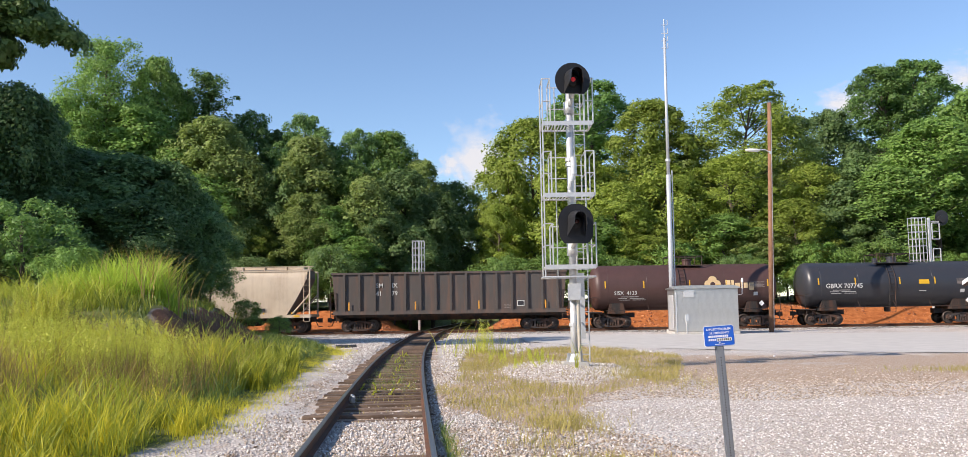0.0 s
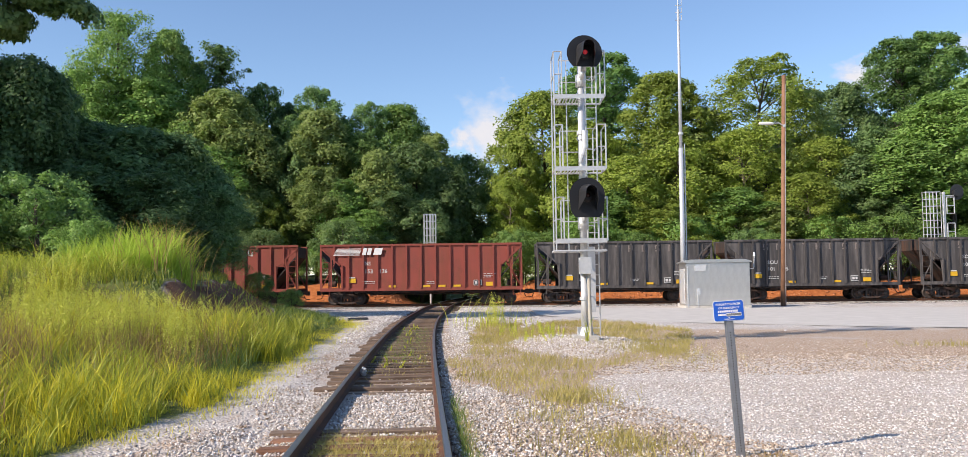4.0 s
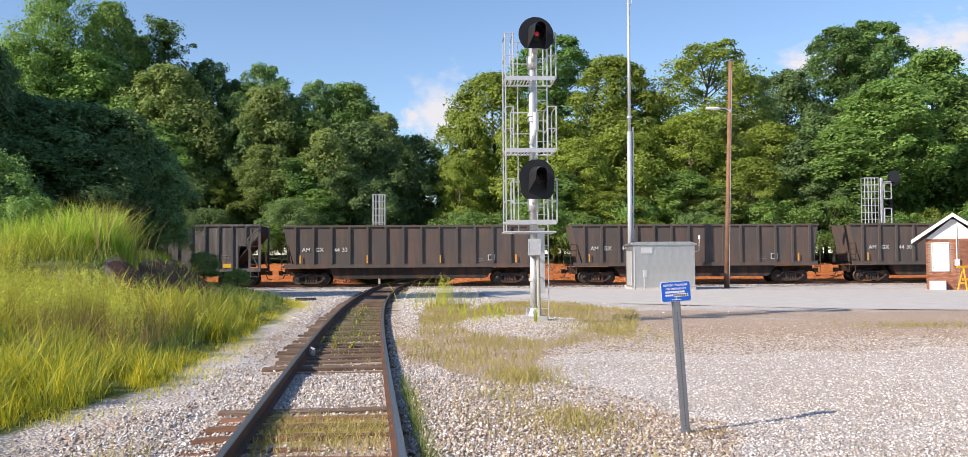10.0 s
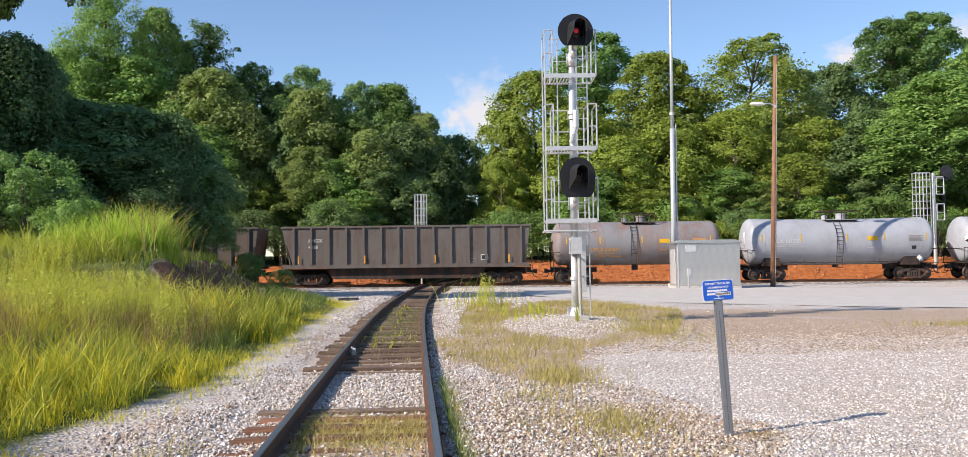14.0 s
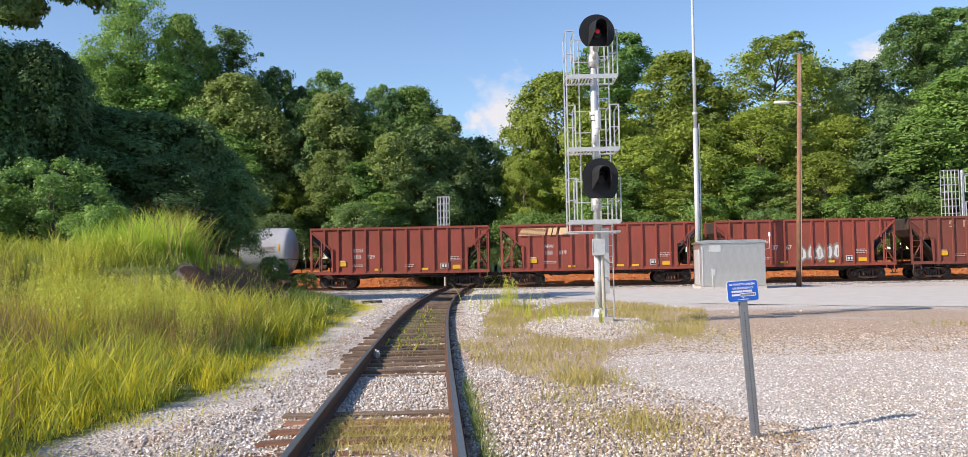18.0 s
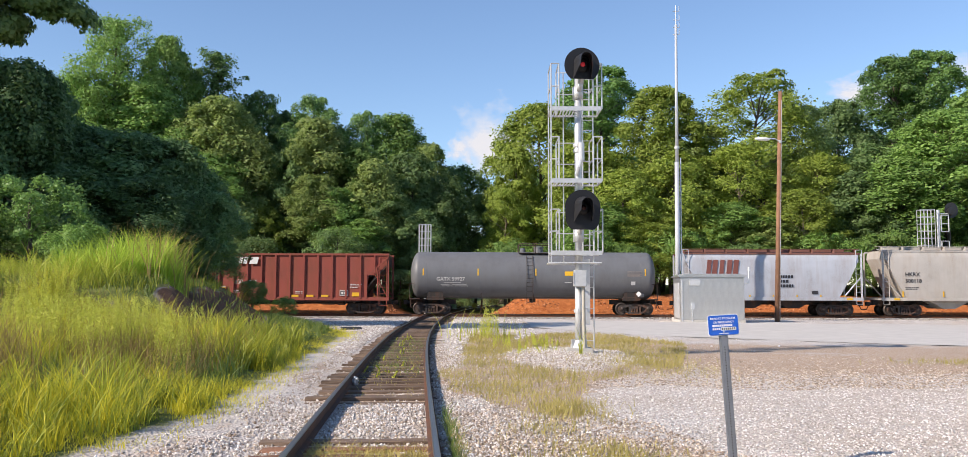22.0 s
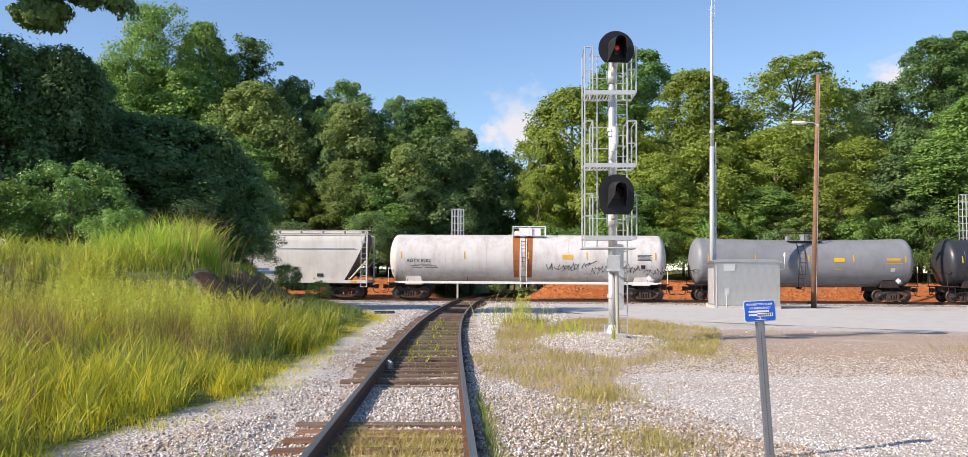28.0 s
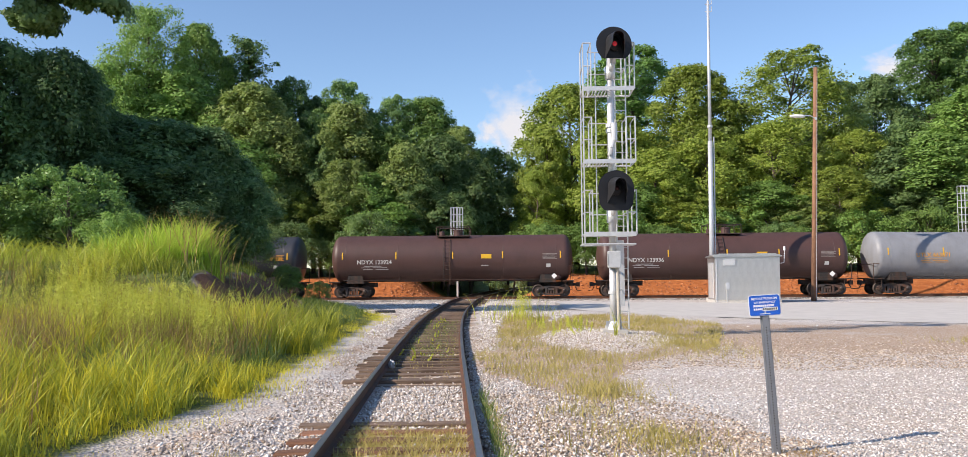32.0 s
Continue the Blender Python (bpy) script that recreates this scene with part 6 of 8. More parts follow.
# ---- the brick yard office ----
def yard_office():
    x0, y0 = 27.9, 49.3
    ob = empty("yard_office", pose(x0, y0, 0, 0, 0, -30), "small red brick gabled yard office with white trim", "building")
    w, d, h = 2.8, 6.5, 2.95
    part("wall", prism(B(), [(0.03, -0.1), (w - 0.03, -0.1), (w - 0.03, h), (0.03, h)], 0.03, d), M["brick_mortar"], ob, "brick walls")
    part("gable", prism(B(), [(0.0, h + 0.004), (w, h + 0.004), (w / 2 + 0.1, h + 1.1), (w / 2 - 0.1, h + 1.1)], 0.02, 0.2), M["white"], ob, "white boarded gable")
    part("board", box(B(), 0.5, 0.005, h + 0.08, w - 0.5, 0.02, h + 0.1), M["white"], ob)
    for sgn in (-1, 1):
        bm = B()
        a, b = (-0.75, h - 0.28), (w / 2, h + 1.25)
        o = [a, b, (b[0], b[1] + 0.16), (a[0], a[1] + 0.16)]
        if sgn > 0:
            o = [(w - x, z) for x, z in o]
        part("roof", prism(bm, o, -0.35, d + 0.6), M["shingle"], ob, "grey-brown shingle roof")
        o2 = [a, b, (b[0], b[1] + 0.22), (a[0], a[1] + 0.22)]
        if sgn > 0:
            o2 = [(w - x, z) for x, z in o2]
        part("fascia", prism(B(), o2, -0.40, -0.354), M["white"], ob, "white painted fascia board")
    win = part("window", box(B(), 0.33, -0.01, 1.1, 1.17, 0.02, 2.7), M["mark_white"], ob, "white window with closed blind")
    part("frame", pipe(B(), [(0.33, -0.02, 1.1), (1.17, -0.02, 1.1), (1.17, -0.02, 2.7), (0.33, -0.02, 2.7), (0.33, -0.02, 1.1)], 0.04, 4), M["white"], win)
    part("sash_bar", box(B(), 0.34, -0.035, 1.72, 1.16, -0.01, 1.78), M["white"], win)
    for k in range(18):
        part("slat", box(B(), 0.38, -0.018, 1.16 + 0.083 * k, 1.12, -0.011, 1.2 + 0.083 * k), M["white"], win)
    part("meter", box(B(), 1.45, -0.16, 1.4, 1.72, 0.02, 1.78), M["galv_far"], ob, "grey electric meter box")
    part("conduit", pipe(B(), [(1.58, -0.05, 1.75), (1.58, -0.05, 3.75)], 0.03), M["white"], ob)
    part("air_conditioner", box(B(), 0.15, -0.55, 0.0, 1.0, -0.03, 0.55), M["galv_far"], ob, "grey unit on the ground by the wall")
    brick = [mesh_of(box(B(), 0, 0, 0, l, 0.03, 0.058), M["brick"]) for l in (0.2, 0.095)]
    rnd = random.Random(3)
    for row in range(41):
        z = 0.01 + 0.0715 * row
        if z > h - 0.06:
            break
        x, k = 0.0, row % 2
        while x < 1.55:
            me, l = (brick[1], 0.095) if (k and x == 0.0) else (brick[0], 0.2)
            if not (x + l > 0.28 and x < 1.22 and 1.03 < z < 2.74):
                part("brick", me, None, ob).matrix_basis = pose(x, rnd.uniform(0.0, 0.004), z)
            x += l + 0.011
    bm = B()
    r2 = random.Random(5)
    for row in range(41):
        z = 0.01 + 0.0715 * row
        if z > h - 0.06:
            break
        x = 1.6 + 0.1 * (row % 2)
        while x < w - 0.2:
            box(bm, x, r2.uniform(0, 0.004), z, x + 0.2, 0.035, z + 0.058)
            x += 0.211
    tagged(part("brickwork", bm, M["brick"], ob), kind="stuff")


yard_office()


def barricade(x, y, turn):
    ob = empty("sawhorse", pose(x, y, 0, 0, 0, turn), "yellow painted steel sawhorse on the asphalt", "sawhorse", "yellow sawhorses")
    for sx in (-0.45, 0.45):
        for sy in (-0.35, 0.35):
            part("leg", pipe(B(), [(sx, sy, 0), (sx * 0.8, 0, 1.35)], 0.045), M["yellow"], ob)
        part("brace", pipe(B(), [(sx * 0.95, -0.24, 0.45), (sx * 0.95, 0.24, 0.45)], 0.035), M["yellow"], ob)
    part("top_bar", box(B(), -0.75, -0.06, 1.3, 0.75, 0.06, 1.42), M["yellow"], ob)
    part("low_bar", box(B(), -0.6, -0.22, 0.6, 0.6, -0.17, 0.72), M["yellow"], ob)


barricade(29.2, 47.3, 10)
barricade(30.6, 46.7, -8)


# ---- small things on the ground ----
def culvert():
    ob = empty("culvert_pipe", pose(-6.9, 41.3, -0.06, 0, 0, 20), "black corrugated drain pipe end in the gravel", "pipe")
    prof = [(0.16, 0.0), (0.2, 0.0)]
    for k in range(12):
        prof += [(0.215, 0.03 + 0.08 * k), (0.195, 0.07 + 0.08 * k)]
    part("barrel", lathe(B(), prof + [(0.02, 1.0)], 18, "X"), M["black_disc"], ob)


culvert()


def rail_rag():
    ob = empty("paper_scrap", pose(-2.52, 17.0, 0.0, 0, 0, 20), "crumpled white scrap caught against the rail", "litter")
    bm = B()
    bmesh.ops.create_icosphere(bm, subdivisions=2, radius=0.09)
    rr = random.Random(8)
    for v in bm.verts:
        v.co = Vector((v.co.x * 0.7, v.co.y, v.co.z * 1.1 + 0.05)) * rr.uniform(0.6, 1.2)
    part("scrap", bm, M["mark_white"], ob)


rail_rag()


# ---- clouds, far off ----
def cloud_material():
    m, nt, b = material("cloud_white")
    co = nt.nodes.new("ShaderNodeTexCoord")
    puff = node(nt, "ShaderNodeTexNoise", Scale=3.4, Detail=7.0, Roughness=0.58)
    own = nt.nodes.new("ShaderNodeObjectInfo")
    shift = nt.nodes.new("ShaderNodeVectorMath")
    nt.links.new(co.outputs["UV"], shift.inputs[0])
    nt.links.new(own.outputs["Location"], shift.inputs[1])
    nt.links.new(shift.outputs[0], puff.inputs["Vector"])
    ctr = nt.nodes.new("ShaderNodeVectorMath")
    ctr.operation = "DISTANCE"
    ctr.inputs[1].default_value = (0.5, 0.5, 0.0)
    nt.links.new(co.outputs["UV"], ctr.inputs[0])
    k = node(nt, "ShaderNodeMath")
    k.operation = "SUBTRACT"
    nt.links.new(puff.outputs["Fac"], k.inputs[0])
    nt.links.new(ctr.outputs["Value"], k.inputs[1])
    alpha = ramp(nt, k.outputs[0], [(0.10, 0.0), (0.42, 0.95)])
    tone = ramp(nt, k.outputs[0], [(0.1, (0.80, 0.86, 0.97)), (0.5, (0.93, 0.93, 0.95))])
    em = node(nt, "ShaderNodeEmission", Strength=0.70)
    nt.links.new(tone, em.inputs["Color"])
    tr = nt.nodes.new("ShaderNodeBsdfTransparent")
    sh = nt.nodes.new("ShaderNodeMixShader")
    nt.links.new(alpha, sh.inputs[0])
    nt.links.new(tr.outputs[0], sh.inputs[1])
    nt.links.new(em.outputs[0], sh.inputs[2])
    nt.links.new(sh.outputs[0], nt.nodes["Material Output"].inputs["Surface"])
    return m


CLOUD = cloud_material()


def cloud(x, y, z, w, h):
    """A far bank of cloud, thin towards its edge."""
    bm = B()
    layer = bm.loops.layers.uv.new("uv")
    f = quad(bm, [(-w / 2, 0, 0), (w / 2, 0, 0), (w / 2, 0, h), (-w / 2, 0, h)])
    for loop, uv in zip(f.loops, ((0, 0), (1, 0), (1, 1), (0, 1))):
        loop[layer].uv = uv
    ob = new("cloud", mesh_of(bm, CLOUD))
    ob.matrix_basis = pose(x, y, z)
    ob.visible_shadow = False
    return tagged(ob, "soft white cumulus cloud low over the trees", "cloud", kind="structure")


cloud(25, 3000, 330, 420, 380)
cloud(-100, 3050, 430, 130, 140)
cloud(85, 3100, 190, 260, 260)
cloud(1150, 2700, 540, 300, 160)
cloud(1640, 2700, 590, 480, 240)


# ---- the train ----
HALF = 1.52


def wheel_mesh():
    return mesh_of(lathe(B(), [(0.06, -0.09), (0.12, -0.08), (0.13, -0.03), (0.33, -0.02), (0.36, -0.06), (0.42, -0.055), (0.42, 0.05), (0.445, 0.075), (0.1, 0.09)], 24, "Y"), M["wheel"], True)


def frame_mesh():
    """A cast truck side frame with bearing ends and spring opening."""
    bm = B()
    for o in ([(-1.15, 0.52), (-0.95, 0.62), (-0.45, 0.74), (0.45, 0.74), (0.95, 0.62), (1.15, 0.52), (1.15, 0.36), (0.95, 0.40), (0.42, 0.60), (-0.42, 0.60), (-0.95, 0.40), (-1.15, 0.36)],
              [(-0.95, 0.44), (-0.42, 0.18), (0.42, 0.18), (0.95, 0.44), (0.95, 0.34), (0.46, 0.08), (-0.46, 0.08), (-0.95, 0.34)]):
        prism(bm, o, -0.07, 0.07)
    for x in (-0.36, 0.36):
        box(bm, x - 0.07, -0.06, 0.15, x + 0.07, 0.06, 0.62)
    for x in (-0.9, 0.9):
        box(bm, x - 0.16, -0.09, 0.32, x + 0.16, 0.06, 0.58)
    return mesh_of(bm, M["truck"])


def spring_mesh():
    prof = []
    for k in range(5):
        z = 0.19 + 0.075 * k
        prof += [(0.055, z), (0.075, z + 0.012), (0.075, z + 0.035), (0.055, z + 0.05)]
    return mesh_of(lathe(B(), prof, 10, "Z"), M["truck"])


WHEEL, SIDE_FRAME, SPRINGS = wheel_mesh(), frame_mesh(), spring_mesh()
CAP = mesh_of(lathe(B(), [(0.05, -0.17), (0.10, -0.15), (0.11, -0.05), (0.11, 0.03)], 14, "Y"), M["wheel"], True)
AXLE = mesh_of(tube(B(), (0, -0.7, 0), (0, 0.7, 0), 0.075, 0.075, 10), M["wheel"])
BOLSTER = mesh_of(box(box(B(), -0.22, -1.05, 0.45, 0.22, 1.05, 0.68), -0.3, -0.3, 0.68, 0.3, 0.3, 0.95), M["truck"])


def coupler_mesh():
    bm = box(B(), -0.75, -0.09, 0.74, 0.0, 0.09, 0.92)
    box(bm, -0.05, -0.16, 0.68, 0.22, 0.12, 0.98)
    box(bm, -0.9, -0.25, 0.66, -0.6, 0.25, 1.02)
    pipe(bm, [(-0.2, -0.35, 0.85), (0.0, -0.38, 0.42), (0.3, -0.35, 0.4)], 0.03, 6)
    return mesh_of(bm, M["under"])


COUPLER = coupler_mesh()


def trucks(car, length, inset=1.75):
    for s in (-1, 1):
        tr = part("truck", BOLSTER, None, car, "four-wheel freight truck")
        tr.location = (s * (length / 2 - inset), 0, 0)
        for sy in (-1, 1):
            part("side_frame", SIDE_FRAME, None, tr).location = (0, sy * 0.98, 0)
            for sx in (-0.18, 0.0, 0.18):
                part("spring", SPRINGS, None, tr).location = (sx, sy * 0.98, 0)
        for wx in (-0.9, 0.9):
            part("axle", AXLE, None, tr).location = (wx, 0, 0.42)
            for sy in (-1, 1):
                part("wheel", WHEEL, None, tr).matrix_basis = pose(wx, sy * 0.76, 0.42, 0, 0, 0 if sy < 0 else 180)
                part("bearing_cap", CAP, None, tr).matrix_basis = pose(wx, sy * 1.0, 0.45, 0, 0, 0 if sy < 0 else 180)
        cp = part("coupler", COUPLER, None, car)
        cp.matrix_basis = pose(s * (length / 2 + 0.28), 0, 0, 0, 0, 0 if s > 0 else 180)


def ladder(car, x, z0, z1, mat, y=-HALF - 0.07, wide=0.42):
    bm = pipe(pipe(B(), [(x - wide / 2, y, z0), (x - wide / 2, y, z1)], 0.022, 4), [(x + wide / 2, y, z0), (x + wide / 2, y, z1)], 0.022, 4)
    lad = part("ladder", bm, mat, car)
    n = max(2, int((z1 - z0) / 0.38))
    rung = mesh_of(tube(B(), (-wide / 2, 0, 0), (wide / 2, 0, 0), 0.016, 0.016, 4), mat)
    for k in range(n + 1):
        part("rung", rung, None, lad).location = (x, y, z0 + (z1 - z0) * k / n)
    return lad


def plate(car, x, z, w, h, mat, y=-HALF - 0.075, name="marking"):
    return part(name, box(B(), x, y, z, x + w, y + 0.012, z + h), mat, car)


def data_rows(car, x, z, w, rows, mat, y=-HALF - 0.075, gap=0.11, h=0.04, seed=0):
    """Small stencilled writing, too small to read."""
    r = random.Random(seed)
    for k in range(rows):
        bm, u = B(), x
        while u < x + w * r.uniform(0.7, 1.0):
            l = r.uniform(0.08, 0.22)
            box(bm, u, y, z - gap * k, u + l, y + 0.008, z - gap * k + h)
            u += l + 0.05
        part("stencil_bars", bm, mat, car)


# worn block shapes of the painted-on name
GLYPHS = [
    [(0, 0.36, 0.32, 0.08), (0, 0.18, 0.08, 0.2), (0.24, 0.0, 0.08, 0.2), (0, 0, 0.26, 0.07)],
    [(0, 0, 0.08, 0.44), (0.24, 0.05, 0.08, 0.39), (0.08, 0.36, 0.16, 0.08)],
    [(0, 0.05, 0.08, 0.39), (0.24, 0, 0.08, 0.3), (0.08, 0, 0.16, 0.07)],
    [(0, 0.36, 0.34, 0.08), (0.13, 0, 0.08, 0.36)],
    [(0, 0, 0.08, 0.44), (0.24, 0.1, 0.08, 0.34), (0.08, 0.2, 0.16, 0.07)],
    [(0, 0.0, 0.08, 0.44), (0.08, 0.37, 0.22, 0.07), (0.08, 0.0, 0.22, 0.07)],
]


def spray(car, x, z, w, h, pieces, colours, seed):
    """A sprayed scrawl: overlapping swollen shapes, each with an outline behind it."""
    r = random.Random(seed)
    for k in range(pieces):
        cx, cz = x + w * (k + 0.5) / pieces, z + h * r.uniform(0.45, 0.55)
        for grow, mat, y in ((1.0, colours[0], -HALF - 0.030 - 0.0015 * k), (0.72, colours[1], -HALF - 0.044 - 0.0015 * k)):
            o = []
            q = random.Random(seed * 10 + k)
            for i in range(11):
                a = 2 * math.pi * i / 11
                u = q.uniform(0.65, 1.12) * grow
                o.append((cx + u * 0.62 * w / pieces * math.cos(a), cz + u * 0.5 * h * math.sin(a)))
            part("sprayed_shape", prism(B(), o, y - 0.004, y), mat, car)
        plate(car, cx - 0.03, cz - 0.2 * h, 0.05, 0.4 * h, colours[0], -HALF - 0.062, "sprayed_line")


def open_hopper(length, body, posts, number, fade, mark, pale_ends=False, logo=None, label="", top=4.22, panel_word=8, scrawl=None):
    """An open-top coal hopper with sloped ends; number is lettering as (groups, first panel, z, size)."""
    car = empty("hopper_car", pose(0, 0, 0), label, "freight car", "cars of the train")
    L, sill, slope = length / 2, 1.12, 1.55
    for sy in (-1, 1):
        o = [(-L + 0.12, top - 0.1), (L - 0.12, top - 0.1), (L - 0.12, top - 0.3), (L - 1.4, top - 1.45), (L - slope, sill), (-L + slope, sill), (-L + 1.4, top - 1.45), (-L + 0.12, top - 0.3)]
        part("side_sheet", prism(B(), o, sy * HALF - 0.02, sy * HALF + 0.02), body, car)
        part("top_chord", box(B(), -L, sy * HALF - 0.1, top - 0.14, L, sy * HALF + 0.1, top), body, car)
        part("side_sill", box(B(), -L, sy * HALF - 0.09, sill - 0.16, L, sy * HALF + 0.09, sill + 0.06), body, car)
    post = mesh_of(box(B(), -0.055, -0.11, sill, 0.055, 0.0, top - 0.13), body)
    short = mesh_of(box(B(), -0.055, -0.11, top - 1.35, 0.055, 0.0, top - 0.13), body)
    span = 2 * (L - 1.0)
    for k in range(posts):
        x = -L + 1.0 + span * k / (posts - 1)
        for sy in (-1, 1):
            part("side_post", short if min(x + L, L - x) < 1.45 else post, None, car).matrix_basis = pose(x, sy * (HALF + 0.02), 0, 0, 0, 0 if sy < 0 else 180)
    for s in (-1, 1):
        bm = B()
        o = [(s * (L - 0.12), top - 0.1), (s * (L - 0.12), top - 0.85), (s * (L - slope - 0.9), sill - 0.35), (s * (L - slope - 0.95), sill - 0.3), (s * (L - 0.18), top - 0.78)]
        part("end_slope", prism(bm, o, -HALF, HALF), M["under"], car, "black sloped end sheet")
        for sy in (-1, 1):
            part("corner_post", box(B(), s * (L - 0.06) - 0.06, sy * HALF - 0.06, sill, s * (L - 0.06) + 0.06, sy * HALF + 0.06, top - 0.1), body, car)
            part("end_brace", pipe(B(), [(s * (L - 0.1), sy * (HALF - 0.02), sill + 0.1), (s * (L - 1.05), sy * (HALF - 0.02), top - 1.3)], 0.045, 4), body, car)
            part("end_strut", box(B(), s * (L - 0.78) - 0.045, sy * HALF - 0.05, sill, s * (L - 0.78) + 0.045, sy * HALF + 0.05, top - 0.9), body, car)
            part("slant_flange", prism(B(), [(s * (L - 0.08), top - 0.22), (s * (L - 0.08), top - 0.34), (s * (L - 1.42), top - 1.54), (s * (L - 1.42), top - 1.42)], sy * (HALF + 0.07) - 0.05, sy * (HALF + 0.07) + 0.05), body, car)
            part("edge_post", box(B(), s * (L - slope) - 0.05, sy * (HALF + 0.06) - 0.06, sill, s * (L - slope) + 0.05, sy * (HALF + 0.06) + 0.06, top - 1.45), body, car)
        ladder(car, s * (L - 0.4), sill - 0.5, top - (1.25 if s < 0 else 0.25), body, wide=0.52)
        part("end_platform", box(B(), s * L - 0.5, -HALF, sill - 0.18, s * L + 0.0 * s + 0.5 - 0.5, HALF, sill - 0.08) if s > 0 else box(B(), -L, -HALF, sill - 0.18, -L + 0.5, HALF, sill - 0.08), M["under"], car)
        part("brake_cylinder", lathe(B(), [(0.16, -0.3), (0.2, -0.25), (0.2, 0.25), (0.1, 0.3)], 12, "X"), M["under"], car).location = (s * (L - 0.75), -0.75, sill + 0.35)
    part("floor", box(B(), -L + 2.1, -HALF + 0.03, sill - 0.28, L - 2.1, HALF - 0.03, sill - 0.2), M["under"], car)
    # a black sheet stands for the shade inside the open hopper
    part("inside_shade", inside_shade_mesh(L - 1.2, top), None, car, "black sheet that stands for the shaded inside of the open car")
    for cx in ((-2.6, 0, 2.6) if length > 12.3 else (-1.9, 1.9)):
        part("hopper_chute", prism(B(), [(cx - 1.0, sill - 0.2), (cx + 1.0, sill - 0.2), (cx + 0.4, 0.66), (cx - 0.4, 0.66)], -1.1, 1.1), M["under"], car)
    part("center_sill", box(B(), -L - 0.05, -0.2, 0.72, L + 0.05, 0.2, 1.02), M["under"], car)
    trucks(car, length)
    # markings
    plate(car, -L + 1.95, sill + 0.42, 0.55, 0.30, M["mark_yellow"], name="yellow_marking")
    plate(car, -L + 2.05, sill + 0.74, 0.4, 0.07, mark, name="stencil_bars")
    for k, x in enumerate((-0.32 * L, 0.02 * L, 0.17 * L, 0.32 * L) if posts % 2 else (-0.28 * L, 0.24 * L)):
        plate(car, x, sill + 0.08, 0.5, 0.14, M["mark_yellow"], name="yellow_marking")
    plate(car, L - 2.55, sill + 0.12, 0.56, 0.27, M["mark_yellow"], name="yellow_marking")
    plate(car, L - 3.4, sill + 0.16, 0.58, 0.38, M["mark_white"], name="white_panel")
    plate(car, L - 3.36, sill + 0.2, 0.5, 0.3, M["mark_black"], -HALF - 0.085, "panel_print")
    for u, w in ((0.06, 0.16), (0.28, 0.14)):
        plate(car, L - 3.36 + u, sill + 0.26, w, 0.18, M["mark_white"], -HALF - 0.092, "panel_print")
    for u in (0.0, 0.95, 1.9):
        part("sill_bracket", prism(B(), [(-L + slope + u, sill - 0.16), (-L + slope + u + 0.2, sill - 0.16), (-L + slope + u + 0.1, sill - 0.34)], -HALF, -HALF + 0.06), M["under"], car)
    part("slope_gusset", prism(B(), [(-L + 3.0, sill - 0.1), (-L + 4.6, sill - 0.1), (-L + 3.5, 0.62)], -1.2, 1.2), M["under"], car)
    part("slope_gusset", prism(B(), [(L - 3.0, sill - 0.1), (L - 4.6, sill - 0.1), (L - 3.5, 0.62)], -1.2, 1.2), M["under"], car)
    part("brake_rigging", pipe(B(), [(-L + 2.8, -1.2, 0.78), (-0.6, -1.15, 0.72), (L - 2.8, -1.2, 0.78)], 0.03, 4), M["under"], car)
    data_rows(car, 0.4, 1.55, 0.5, 2, mark, seed=posts + 5)
    data_rows(car, -L + 2.95, 1.6, 0.9, 2, mark, seed=posts)
    data_rows(car, L - 2.7, 2.05, 0.8, 3, mark, seed=posts + 1)
    pitch = span / (posts - 1)
    for text, first, z, size in number:
        for k, group in enumerate(text.split(" ")):
            write(car, group, -L + 1.0 + pitch * (first + k) + 0.09, -HALF - 0.03, z, size, mark)
    if fade is not None:
        for k in range(panel_word):
            x = -L + 1.0 + pitch * (1 + k + (posts - 3 - panel_word) / 2) + pitch * 0.3
            bm = B()
            for dx, dz, w, h in GLYPHS[(k + posts) % len(GLYPHS)]:
                box(bm, x + dx, -HALF - 0.032, top - 0.74 + dz, x + dx + w, -HALF - 0.022, top - 0.74 + dz + h)
            part("faded_letter", bm, fade, car)
    if scrawl:
        spray(car, *scrawl)
    if logo:
        stripes_logo(car, logo[0], top - 0.75, logo[1])
    return car


def inside_shade_mesh(half, top):
    bm = B()
    box(bm, -half, -HALF + 0.06, top - 1.6, half, HALF - 0.06, top - 1.5)
    return mesh_of(bm, M["under"])


def stripes_logo(car, x, z, mat):
    """Stripes running into two slanted block shapes."""
    for k in range(6):
        plate(car, x + 0.05 * k, z + 0.085 * k - 0.02, 1.85 - 0.03 * k, 0.045, mat, -HALF - 0.135, "logo_stripe")
    u = x + 2.0
    for dx, w in ((0.0, 0.26), (0.34, 0.26), (0.78, 0.56)):
        part("logo_shape", prism(B(), [(u + dx, z), (u + dx + w, z), (u + dx + w + 0.12, z + 0.48), (u + dx + 0.12, z + 0.48)], -HALF - 0.145, -HALF - 0.135), mat, car)


